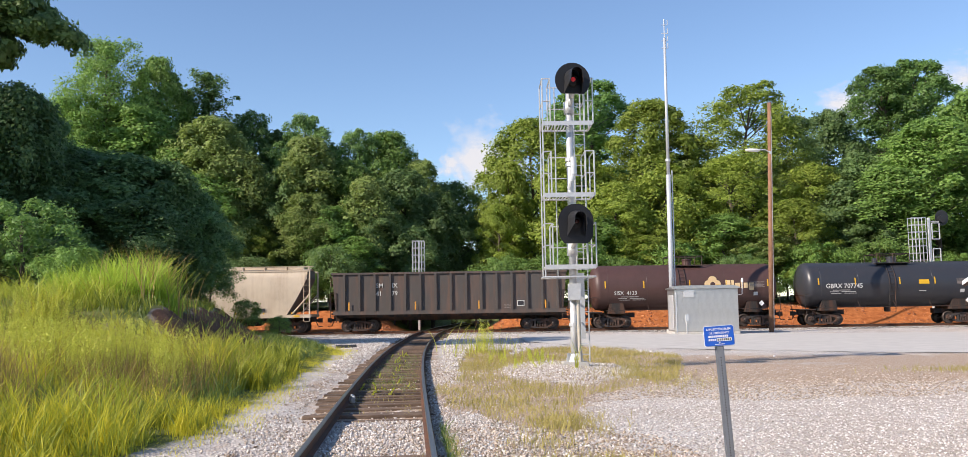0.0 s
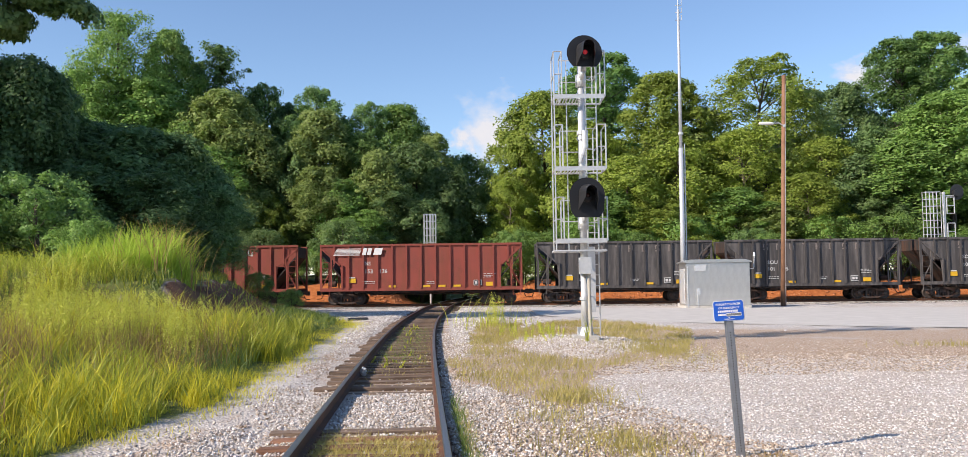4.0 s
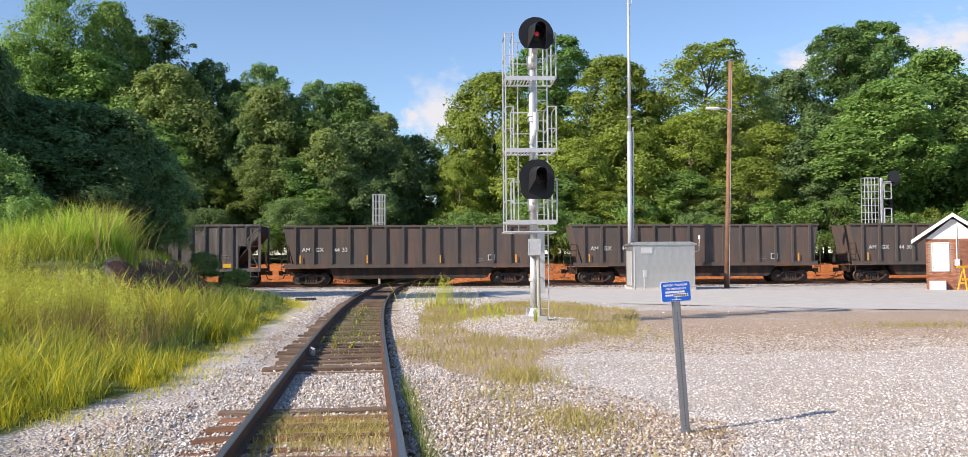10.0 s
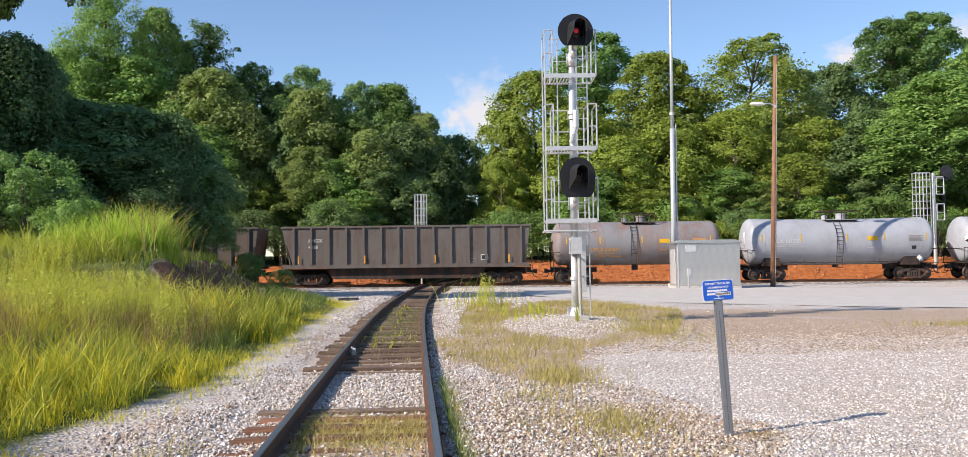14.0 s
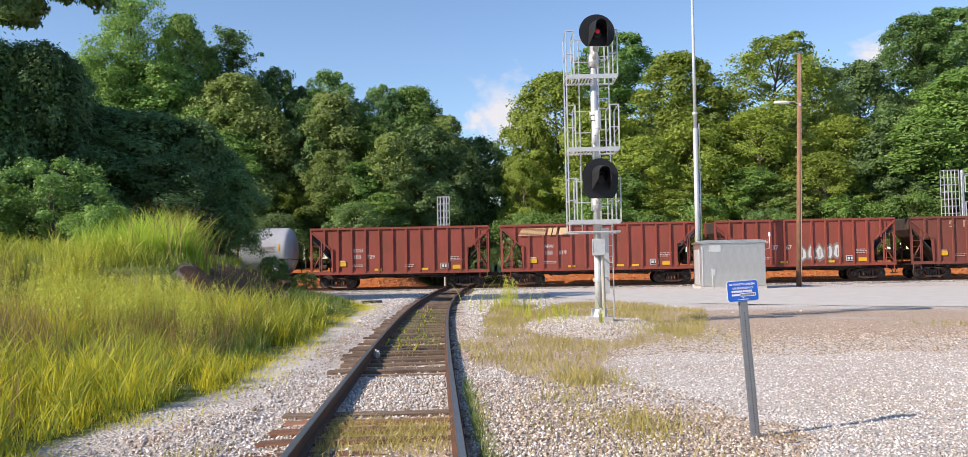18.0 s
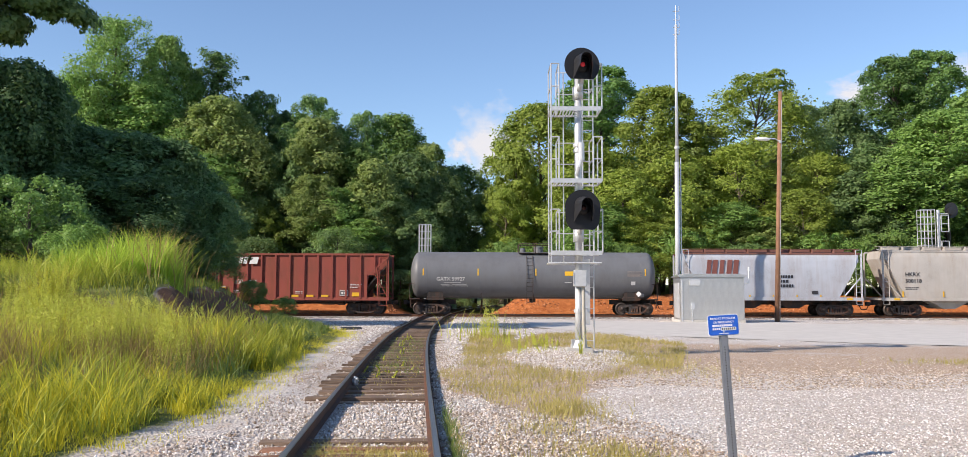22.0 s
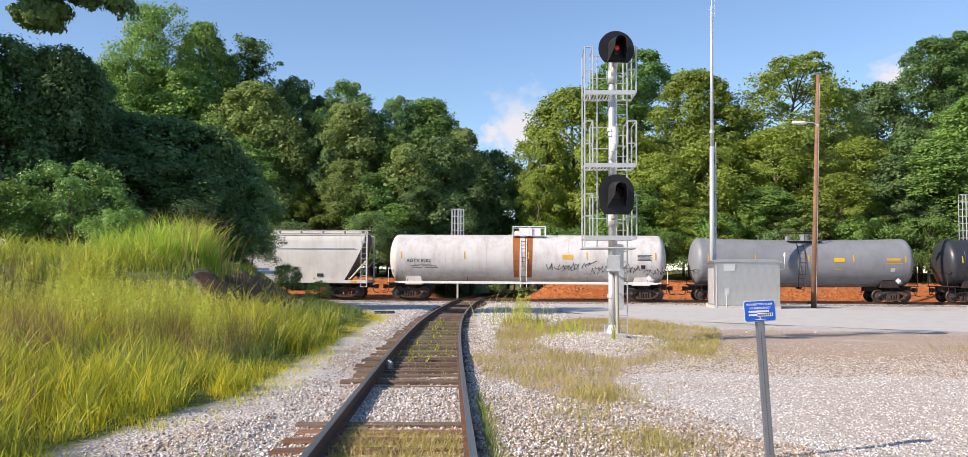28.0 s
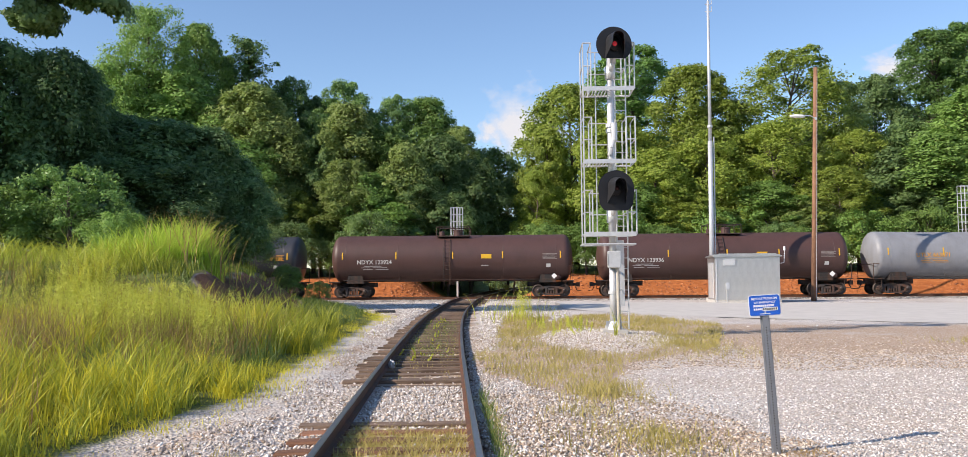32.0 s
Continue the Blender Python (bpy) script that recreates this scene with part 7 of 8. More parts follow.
def gondola(length, body, number, label, tub=True, posts=14, slant=0.5, top=4.12, stripe=None):
    car = empty("gondola_car", pose(0, 0, 0), label, "freight car", "cars of the train")
    L, sill = length / 2, 1.42
    for sy in (-1, 1):
        part("side_sheet", prism(B(), [(-L + 0.05, top - 0.08), (L - 0.05, top - 0.08), (L - 0.3 - slant * 0.2, sill), (-L + 0.3 + slant, sill)], sy * HALF - 0.02, sy * HALF + 0.02), body, car)
        part("top_chord", box(B(), -L, sy * HALF - 0.11, top - 0.13, L, sy * HALF + 0.11, top), body, car)
        part("side_sill", box(B(), -L + 0.15, sy * HALF - 0.13, sill - 0.24, L - 0.15, sy * HALF + 0.13, sill + 0.03), body, car)
    post = mesh_of(prism(B(), [(-0.075, sill), (0.075, sill), (0.075, top - 0.12), (-0.075, top - 0.12)], -0.13, 0.0), body)
    for k in range(posts):
        x = -L + 0.9 + (2 * L - 1.6) * k / (posts - 1)
        for sy in (-1, 1):
            part("side_post", post, None, car).matrix_basis = pose(x, sy * (HALF + 0.02), 0, 0, 0, 0 if sy < 0 else 180)
    for s in (-1, 1):
        part("end_sheet", prism(B(), [(s * (L - 0.05), top - 0.08), (s * (L - 0.12), top - 0.08), (s * (L - 0.4 - slant * 0.6), sill), (s * (L - 0.32 - slant * 0.6), sill)], -HALF, HALF), body, car)
        part("end_platform", box(B(), min(s * L, s * (L - 1.0)), -HALF, sill - 0.2, max(s * L, s * (L - 1.0)), HALF, sill - 0.1), M["under"], car)
        ladder(car, s * (L - 0.15), sill - 0.75, sill + 1.3, M["under"])
        part("grab_iron", pipe(B(), [(s * L, -HALF, sill), (s * (L + 0.08), -HALF, sill + 0.6), (s * L, -HALF + 0.6, sill + 0.6)], 0.02, 4), M["under"], car)
    if tub:
        part("tub", prism(B(), [(-L + 3.1, 1.2), (L - 3.1, 1.2), (L - 3.5, 0.5), (L - 3.8, 0.42), (-L + 3.8, 0.42), (-L + 3.5, 0.5)], -1.25, 1.25), M["under"], car, "black tub floor between the trucks")
    else:
        part("floor", box(B(), -L + 0.2, -1.3, 1.0, L - 0.2, 1.3, 1.2), M["under"], car)
    part("center_sill", box(B(), -L - 0.05, -0.22, 0.75, L + 0.05, 0.22, 1.15), M["under"], car)
    # black sheet in place of the gondola's shaded inside
    part("inside_shade", box(B(), -L + 0.6, -HALF + 0.06, top - 0.9, L - 0.6, HALF - 0.06, top - 0.8), M["under"], car, "black sheet that stands for the shaded inside of the open car")
    trucks(car, length, 1.9)
    for text, x, z, size in number:
        write(car, text, x, -HALF - 0.06, z, size, M["mark_white"])
    for u, w in ((-L + 1.2, 0.09), (-L + 5.8, 0.09), (2.0, 0.08), (L - 1.6, 0.10)):
        plate(car, u, 1.5, w, 0.55, M["mark_orange"] if stripe is None else stripe, -HALF - 0.16, "reflector")
    plate(car, L - 3.5, 1.65, 0.5, 0.4, M["mark_white"], -HALF - 0.035, "white_panel")
    plate(car, L - 3.45, 1.7, 0.4, 0.3, M["mark_black"], -HALF - 0.045, "panel_print")
    data_rows(car, L - 4.4, 1.75, 0.5, 3, M["mark_faded"], -HALF - 0.035, seed=int(length * 10))
    return car


def tank_car(length, r, body, label, number=(), mark=None, zc=2.82, sag=0.0, band=None, rings=5, platform_white=False, deck=False, logo=False, tank_len=None, dome=0.0, rust_band=False):
    car = empty("tank_car", pose(0, 0, 0), label, "freight car", "cars of the train")
    L = (tank_len or length) / 2
    prof = []
    for k in range(7):
        a = math.pi / 2 * k / 6
        prof.append((max(0.01, r * math.sin(a)), -L + 0.62 * (1 - math.cos(a)) * 0.95))
    body_x = np.linspace(-L + 0.7, L - 0.7, 13)
    for x in body_x:
        prof.append((r, float(x)))
    for k in range(6, -1, -1):
        a = math.pi / 2 * k / 6
        prof.append((max(0.01, r * math.sin(a)), L - 0.62 * (1 - math.cos(a)) * 0.95))
    bm = lathe(B(), prof, 40, "X")
    for v in bm.verts:
        v.co.z += zc - sag * (1 - (v.co.x / L) ** 2)
    part("tank", bm, body, car, "", True)
    for k in range(rings):
        x = -L + 1.2 + (2 * L - 2.4) * k / (rings - 1)
        z = zc - sag * (1 - (x / L) ** 2)
        bm = lathe(B(), [(r - 0.01, -0.02), (r + 0.006, -0.015), (r + 0.006, 0.015), (r - 0.01, 0.02)], 40, "X")
        part("weld_seam", bm, body, car, "", True).location = (x, 0, z)
    # stub sills, saddles and end platforms
    for s in (-1, 1):
        hl = length / 2
        part("stub_sill", box(B(), min(s * (hl + 0.05), s * (L - 3.2)), -0.22, 0.72, max(s * (hl + 0.05), s * (L - 3.2)), 0.22, 1.06), M["under"], car)
        part("saddle", prism(B(), [(s * (L - 2.4), 1.0), (s * (L - 1.2), 1.0), (s * (L - 1.35), zc - r * 0.55), (s * (L - 2.25), zc - r * 0.55)], -1.15, 1.15), body if platform_white else M["under"], car)
        part("end_platform", box(B(), min(s * hl, s * (L - 0.75)), -HALF + 0.02, 1.06, max(s * hl, s * (L - 0.75)), HALF - 0.02, 1.13), M["under"], car)
        for sy in (-1, 1):
            rail = pipe(B(), [(s * (hl - 0.05), sy * 1.4, 1.1), (s * (hl - 0.05), sy * 1.4, 2.15), (s * (L - 0.5), sy * 1.44, 2.1)], 0.022, 5)
            part("handrail", rail, M["white"] if platform_white else M["under"], car)
            part("step", pipe(B(), [(s * (hl - 0.55), sy * 1.42, 1.08), (s * (hl - 0.55), sy * 1.42, 0.5), (s * (hl - 0.12), sy * 1.42, 0.5), (s * (hl - 0.12), sy * 1.42, 1.08)], 0.022, 5), M["under"], car)
        part("end_rail", pipe(B(), [(s * (hl - 0.05), -1.4, 2.1), (s * (hl - 0.05), 1.4, 2.1)], 0.022, 5), M["white"] if platform_white else M["under"], car)
    part("brake_reservoir", lathe(B(), [(0.05, -0.42), (0.18, -0.38), (0.2, -0.2), (0.2, 0.25), (0.14, 0.4), (0.03, 0.42)], 14, "X"), body, car).location = (L - 1.3, -0.95, 1.36)
    for sy in (-1, 1):
        if deck:
            part("side_sill", box(B(), -L + 0.5, sy * 1.4 - 0.05, 1.08, L - 0.5, sy * 1.4 + 0.05, 1.22), M["white"] if platform_white else M["under"], car)
        part("safety_rail", pipe(B(), [(-L + 1.0, sy * 1.4, 1.22), (L - 1.0, sy * 1.4, 1.22)], 0.022, 5), M["white"] if platform_white else M["under"], car)
        for k in range(5):
            x = -L + 1.4 + (2 * L - 2.8) * k / 4
            part("rail_bracket", pipe(B(), [(x, sy * 1.4, 1.22), (x, sy * 0.95, zc - r * 0.72)], 0.018, 4), M["under"], car)
    part("bottom_outlet", lathe(B(), [(0.12, 0.85), (0.22, 0.9), (0.22, 1.2), (0.3, 1.45)], 12, "Z"), M["under"], car)
    # top fittings
    zt = zc + r - sag
    fit = M["white"] if platform_white else body
    part("manway", lathe(B(), [(0.32, zt - 0.08), (0.32, zt + 0.28), (0.36, zt + 0.3), (0.36, zt + 0.38), (0.1, zt + 0.42)], 18, "Z"), fit, car, "round manway cover").location = (0.45 + dome, 0, 0)
    part("valve_housing", lathe(B(), [(0.2, zt - 0.05), (0.2, zt + 0.25), (0.08, zt + 0.3)], 12, "Z"), fit, car).location = (-0.7 + dome, 0, 0)
    plat = part("platform", box(B(), -1.0 + dome, -1.0, zt - 0.12, 1.3 + dome, -0.55, zt - 0.08), fit if platform_white else M["under"], car, "top walkway")
    for x in (-1.0, 0.15, 1.3):
        part("stanchion", pipe(B(), [(x + dome, -1.0, zt - 0.1), (x + dome, -1.0, zt + 0.55)], 0.03, 4), fit if platform_white else M["under"], plat)
        part("stanchion", pipe(B(), [(x + dome, 1.0, zt - 0.1), (x + dome, 1.0, zt + 0.55)], 0.03, 4), fit if platform_white else M["under"], plat)
    part("platform_rail", pipe(B(), [(-1.0 + dome, -1.0, zt + 0.55), (1.3 + dome, -1.0, zt + 0.55), (1.3 + dome, 1.0, zt + 0.55), (-1.0 + dome, 1.0, zt + 0.55), (-1.0 + dome, -1.0, zt + 0.55)], 0.03, 4), fit if platform_white else M["under"], plat)
    # the ladder follows the side of the tank
    bm = B()
    lx = -0.25 + dome
    side = []
    for k in range(9):
        a = math.radians(-28 + 80 * k / 8)
        side.append((-(r + 0.07) * math.cos(a), zc - sag + (r + 0.07) * math.sin(a)))
    side = [(-1.42, 0.85), (-1.5, 1.6)] + [q for q in side if q[1] > 1.9]
    for dx in (-0.21, 0.21):
        pipe(bm, [(lx + dx, yy, zz) for yy, zz in side], 0.024, 4)
    lad = part("ladder", bm, M["white"] if platform_white else M["under"], car)
    for (ya, za), (yb, zb) in zip(side, side[1:]):
        n = max(1, round(math.hypot(yb - ya, zb - za) / 0.32))
        for k in range(n):
            yy, zz = ya + (yb - ya) * k / n, za + (zb - za) * k / n
            part("rung", RUNG, None, lad).location = (lx, yy, zz)

    def on_tank(x, z, w, h, mat, name="marking"):
        """A thin plate bent to the side of the tank."""
        b2 = B()
        rows = []
        zr = zc - sag * (1 - (x / L) ** 2)
        for k in range(5):
            zz = z + h * k / 4
            s = max(-1, min(1, (zz - zr) / r))
            yy = -(r + 0.012) * math.sqrt(max(0, 1 - s * s)) - 0.003
            rows.append((b2.verts.new((x, yy, zz)), b2.verts.new((x + w, yy, zz))))
        for a, b in zip(rows, rows[1:]):
            b2.faces.new((a[0], a[1], b[1], b[0]))
        return part(name, b2, mat, car)
    for x in (-L + 0.95, -L * 0.45, -L * 0.05 + 0.55, L * 0.42, L - 0.95):
        on_tank(x, zc - 0.05, 0.08, 0.48, M["mark_yellow"], "yellow_stripe")
    on_tank(0.25 * L, zc - 0.05, 0.72, 0.30, M["mark_yellow"], "yellow_placard")
    nx, nz = (number[0][1], number[0][2]) if number else (-0.7 * L, zc - 0.4)
    for k, (dx, w) in enumerate(((0.5, 1.2), (0.3, 0.6), (1.1, 1.0), (0.4, 0.7), (1.3, 0.9))):
        on_tank(nx + dx, nz - 0.16 - 0.11 * (k // 2 + k % 2), w, 0.035, mark or M["mark_white"])
    on_tank(0.25 * L, zc - 0.55, 0.5, 0.05, mark or M["mark_white"])
    for k in range(5):
        on_tank(L - 2.15, zc - 0.12 + 0.085 * k, 1.0 - 0.12 * (k % 2), 0.04, M["mark_faded"] if mark is None or mark == M["mark_white"] else mark, "data_panel")
    on_tank(L - 1.9, zc - 0.68, 0.3, 0.24, M["mark_black"] if body.name.startswith(("white", "pale")) else M["mark_white"], "data_panel")
    dm = part("placard", prism(B(), [(0, -0.2), (0.2, 0), (0, 0.2), (-0.2, 0)], 0, 0.01), M["white"], car, "white diamond placard")
    dm.location = (L - 1.35, -HALF + 0.08, zc - r + 0.35)
    for text, x, z, size in number:
        s = (z + size * 0.35 - zc + sag * (1 - (x / L) ** 2)) / r
        w = write(car, text, x, 0, z, size, mark or M["mark_white"])
        me = w.data
        for v in me.vertices:
            q = max(-0.99, min(0.99, (z + v.co.z - zc + sag * (1 - ((x + v.co.x) / L) ** 2)) / r))
            v.co.y = -(r + 0.014) * math.sqrt(1 - q * q)
    if logo:
        for a in range(4):
            aa = a * math.pi / 2
            cx, cz = 1.85 + 0.27 * math.cos(aa), zc + 0.12 + 0.27 * math.sin(aa)
            part("emblem", prism(B(), [(cx + 0.3 * math.cos(t), cz + 0.3 * math.sin(t)) for t in np.linspace(0, 5.98, 16)], -r - 0.012 - 0.002 * a, -r + 0.18), M["mark_cream"], car)
        part("emblem", prism(B(), [(1.85 + 0.17 * math.cos(t), zc + 0.12 + 0.17 * math.sin(t)) for t in np.linspace(0, 5.98, 16)], -r - 0.03, -r + 0.1), body, car)
        for k, (w, h) in enumerate(((0.34, 0.55), (0.18, 0.55), (0.34, 0.36), (0.12, 0.58), (0.3, 0.36), (0.34, 0.5))):
            x = 2.75 + sum((0.34, 0.18, 0.34, 0.12, 0.3, 0.34)[:k]) + 0.07 * k
            on_tank(x, zc - 0.16 - (0.14 if k == 5 else 0), w, h, M["mark_cream"], "logo_shape")
    if rust_band:
        part("valve_box", box(box(B(), -0.55, -0.5, zt - 0.05, 0.35, 0.5, zt + 0.5), 0.45, -0.4, zt - 0.05, 0.95, 0.4, zt + 0.46), M["white"], car, "white valve box on top")
        q = random.Random(12)
        for k in range(15):
            x, z = 1.3 + 0.62 * k + q.uniform(-0.15, 0.15), zc - 0.72 + q.uniform(-0.12, 0.3) - (0.25 if k > 10 else 0)
            line = []
            for i in range(9):
                px, pz = x + 0.11 * i * q.uniform(0.5, 1.2), z + 0.26 * math.sin(i * 2.1 + k) * q.uniform(0.4, 1.2)
                s = max(-0.98, min(0.98, (pz - zc) / r))
                line.append((px, -(r + 0.006) * math.sqrt(1 - s * s), pz))
            part("sprayed_line", pipe(B(), line, 0.018, 4), M["mark_black"], car, "thin black sprayed scrawl")
        for x, w in ((-0.75, 0.55), (0.12, 0.62)):
            b2 = B()
            rows = []
            for k in range(13):
                a = math.radians(-52 + 142 * k / 12)
                ww = w * (1.0 - 0.35 * (12 - k) / 12)
                zz = zc - sag
                rows.append((b2.verts.new((x - ww / 2, -(r + 0.01) * math.cos(a), zz + (r + 0.01) * math.sin(a))), b2.verts.new((x + ww / 2, -(r + 0.01) * math.cos(a), zz + (r + 0.01) * math.sin(a)))))
            for a, b in zip(rows, rows[1:]):
                b2.faces.new((a[0], a[1], b[1], b[0]))
            part("rust_stain", b2, M["rust"], car, "orange rust stain below the manway")
    trucks(car, length, 1.55)
    return car


RUNG = mesh_of(tube(B(), (-0.21, 0, 0), (0.21, 0, 0), 0.016, 0.016, 4), M["under"])


def covered_hopper(length, body, label, number=(), mark=None, roof=None, bays=3, emblem=None, top=4.65, posts=0):
    car = empty("covered_hopper_car", pose(0, 0, 0), label, "freight car", "cars of the train")
    L, sill, eave = length / 2, 1.25, top - 0.35
    slope = 1.7
    # one shell: flat-bottomed sides that curve in to the roof
    sec = [(HALF - 0.02, sill), (HALF, sill + 0.2), (HALF + 0.03, 2.6), (HALF, eave - 0.5), (HALF - 0.12, eave - 0.1), (HALF - 0.3, eave + 0.05)]
    bm = B()
    stations = [(-L + slope, 1.0), (-L + 0.35, 0.0), (L - 0.35, 0.0), (L - slope, 1.0)]
    for sy in (-1, 1):
        rows = []
        for k, x in enumerate(np.linspace(0, 1, 9)):
            row = []
            for (yy, zz) in sec:
                f = (eave + 0.05 - zz) / (eave + 0.05 - sill)
                cut = max(0.0, min(1.0, (f - 0.25) / 0.75))
                xa, xb = -L + 0.3 + (slope - 0.3) * cut, L - 0.3 - (slope - 0.3) * cut
                row.append(bm.verts.new((xa + (xb - xa) * x, sy * yy, zz)))
            rows.append(row)
        for a, b in zip(rows, rows[1:]):
            for i in range(len(sec) - 1):
                f = bm.faces.new((a[i], b[i], b[i + 1], a[i + 1]) if sy < 0 else (a[i], a[i + 1], b[i + 1], b[i]))
    part("side_sheet", bm, body, car, "", True)
    for s in (-1, 1):
        bm = B()
        xs = [s * (L - 0.3 - (slope - 0.3) * max(0.0, min(1.0, ((eave + 0.05 - zz) / (eave + 0.05 - sill) - 0.25) / 0.75))) for _, zz in sec]
        for i in range(len(sec) - 1):
            quad(bm, [(xs[i], -sec[i][0], sec[i][1]), (xs[i], sec[i][0], sec[i][1]), (xs[i + 1], sec[i + 1][0], sec[i + 1][1]), (xs[i + 1], -sec[i + 1][0], sec[i + 1][1])])
        bmesh.ops.recalc_face_normals(bm, faces=bm.faces)
        # the right end, away from the sun, has its shade painted as dark grey
        part("end_slope", bm, M["grey_hop"] if s > 0 else body, car, "sloped end sheet")
        for sy in (-1, 1):
            part("corner_post", box(B(), s * (L - 0.12) - 0.05, sy * HALF - 0.05, sill, s * (L - 0.12) + 0.05, sy * HALF + 0.05, eave), body, car)
            part("end_brace", pipe(B(), [(s * (L - 0.15), sy * (HALF - 0.05), sill + 1.4), (s * (L - 1.3), sy * (HALF - 0.05), sill + 0.1)], 0.05, 4), body, car)
        ladder(car, s * (L - 0.3), sill - 0.45, top - 0.1, body, -HALF - 0.05)
        part("end_platform", box(B(), min(s * L, s * (L - 1.6)), -HALF, sill - 0.16, max(s * L, s * (L - 1.6)), HALF, sill - 0.04), body, car)
    bm = B()
    for a, b in (((-1.25, eave), (0, eave + 0.22)), ((0, eave + 0.22), (1.25, eave))):
        quad(bm, [(-L + 0.25, a[0], a[1]), (L - 0.25, a[0], a[1]), (L - 0.25, b[0], b[1]), (-L + 0.25, b[0], b[1])])
    part("roof", bm, roof or body, car, "curved roof sheet")
    part("eave_rail", box(B(), -L + 0.1, -HALF + 0.1, eave - 0.06, L - 0.1, -HALF + 0.24, eave + 0.06), roof or body, car)
    part("eave_rail", box(B(), -L + 0.1, HALF - 0.24, eave - 0.06, L - 0.1, HALF - 0.1, eave + 0.06), roof or body, car)
    part("running_board", box(B(), -L, -0.95, top - 0.03, L, -0.6, top), roof or body, car, "roof running board")
    for k in range(int(length / 1.5) + 1):
        x = -L + 0.3 + (2 * L - 0.6) * k / int(length / 1.5)
        part("board_bracket", box(B(), x - 0.03, -1.1, eave, x + 0.03, -0.6, top - 0.03), roof or body, car)
    part("roof_hatch", box(B(), -L + 0.8, -0.32, eave + 0.15, L - 0.8, 0.32, eave + 0.32), roof or body, car)
    for sy in (-1, 1):
        part("side_sill", box(B(), -L + 0.05, sy * HALF - 0.09, sill - 0.2, L - 0.05, sy * HALF + 0.07, sill + 0.02), body, car)
    part("center_sill", box(B(), -L - 0.05, -0.22, 0.75, L + 0.05, 0.22, 1.1), M["under"], car)
    for k in range(bays):
        cx = (k - (bays - 1) / 2) * ((2 * L - 6.4) / bays)
        hw = (2 * L - 6.4) / bays * 0.5
        part("hopper_chute", prism(B(), [(cx - hw, sill - 0.1), (cx + hw, sill - 0.1), (cx + 0.4, 0.5), (cx - 0.4, 0.5)], -1.15, 1.15), body if bays > 3 else M["under"], car)
    if posts:
        post = mesh_of(box(B(), -0.05, -0.09, sill, 0.05, 0.0, eave - 0.3), body)
        for k in range(posts):
            part("side_post", post, None, car).location = (-L + 1.8 + (2 * L - 3.6) * k / (posts - 1), -HALF, 0)
    mk = mark or M["mark_black"]
    for text, x, z, size in number:
        write(car, text, x, -HALF - 0.05, z, size, mk)
    data_rows(car, number[0][1] if number else -L + 2.2, 1.95, 0.9, 2, mk, -HALF - 0.045, seed=int(length * 7))
    for k in range(7):
        x = -L + 1.4 + (2 * L - 2.8) * k / 6
        plate(car, x, sill + 0.06, 0.1, 0.4 if length > 18 else 0.12, M["mark_yellow"], -HALF - 0.05, "yellow_stripe")
    plate(car, L - 3.6, sill + 0.25, 0.42, 0.22, mk, -HALF - 0.05, "data_panel")
    for s in (-1, 1):
        plate(car, s * (L - 1.0) - 0.2, sill - 0.16, 0.4, 0.14, M["mark_yellow"], -HALF - 0.105, "yellow_marking")
    if emblem:
        emblem(car, L)
    trucks(car, length, 1.75)
    return car


def emblem_block(car, L):
    y = -HALF - 0.06
    for x, w in ((-4.6, 0.3), (-4.2, 0.34), (-3.7, 0.3), (-3.2, 0.34), (-2.75, 0.34)):
        part("logo_shape", prism(B(), [(x, 2.75), (x + w, 2.75), (x + w + 0.12, 3.85), (x + 0.12, 3.85)], y, y + 0.012), M["mark_maroon"], car)
    for k, (w, z) in enumerate(((1.25, 2.3), (0.75, 1.98), (1.4, 1.66))):
        data_rows(car, 0.3, z + 0.3, w, 1, M["mark_black"], y, h=0.2, seed=k)


def emblem_sweep(car, L):
    y = -HALF - 0.06
    part("logo_shape", prism(B(), [(-1.3, 1.6), (2.7, 1.75), (2.7, 1.9), (-0.9, 1.85), (-0.4, 3.0), (-0.65, 2.9)], y, y + 0.012), M["mark_blue"], car)
    part("logo_shape", box(B(), -L + 0.9, y, 3.45, L - 0.9, y + 0.012, 3.48), M["mark_blue"], car)
    data_rows(car, -0.7, 1.95, 3.4, 1, M["mark_blue"], y, h=0.14, seed=5)


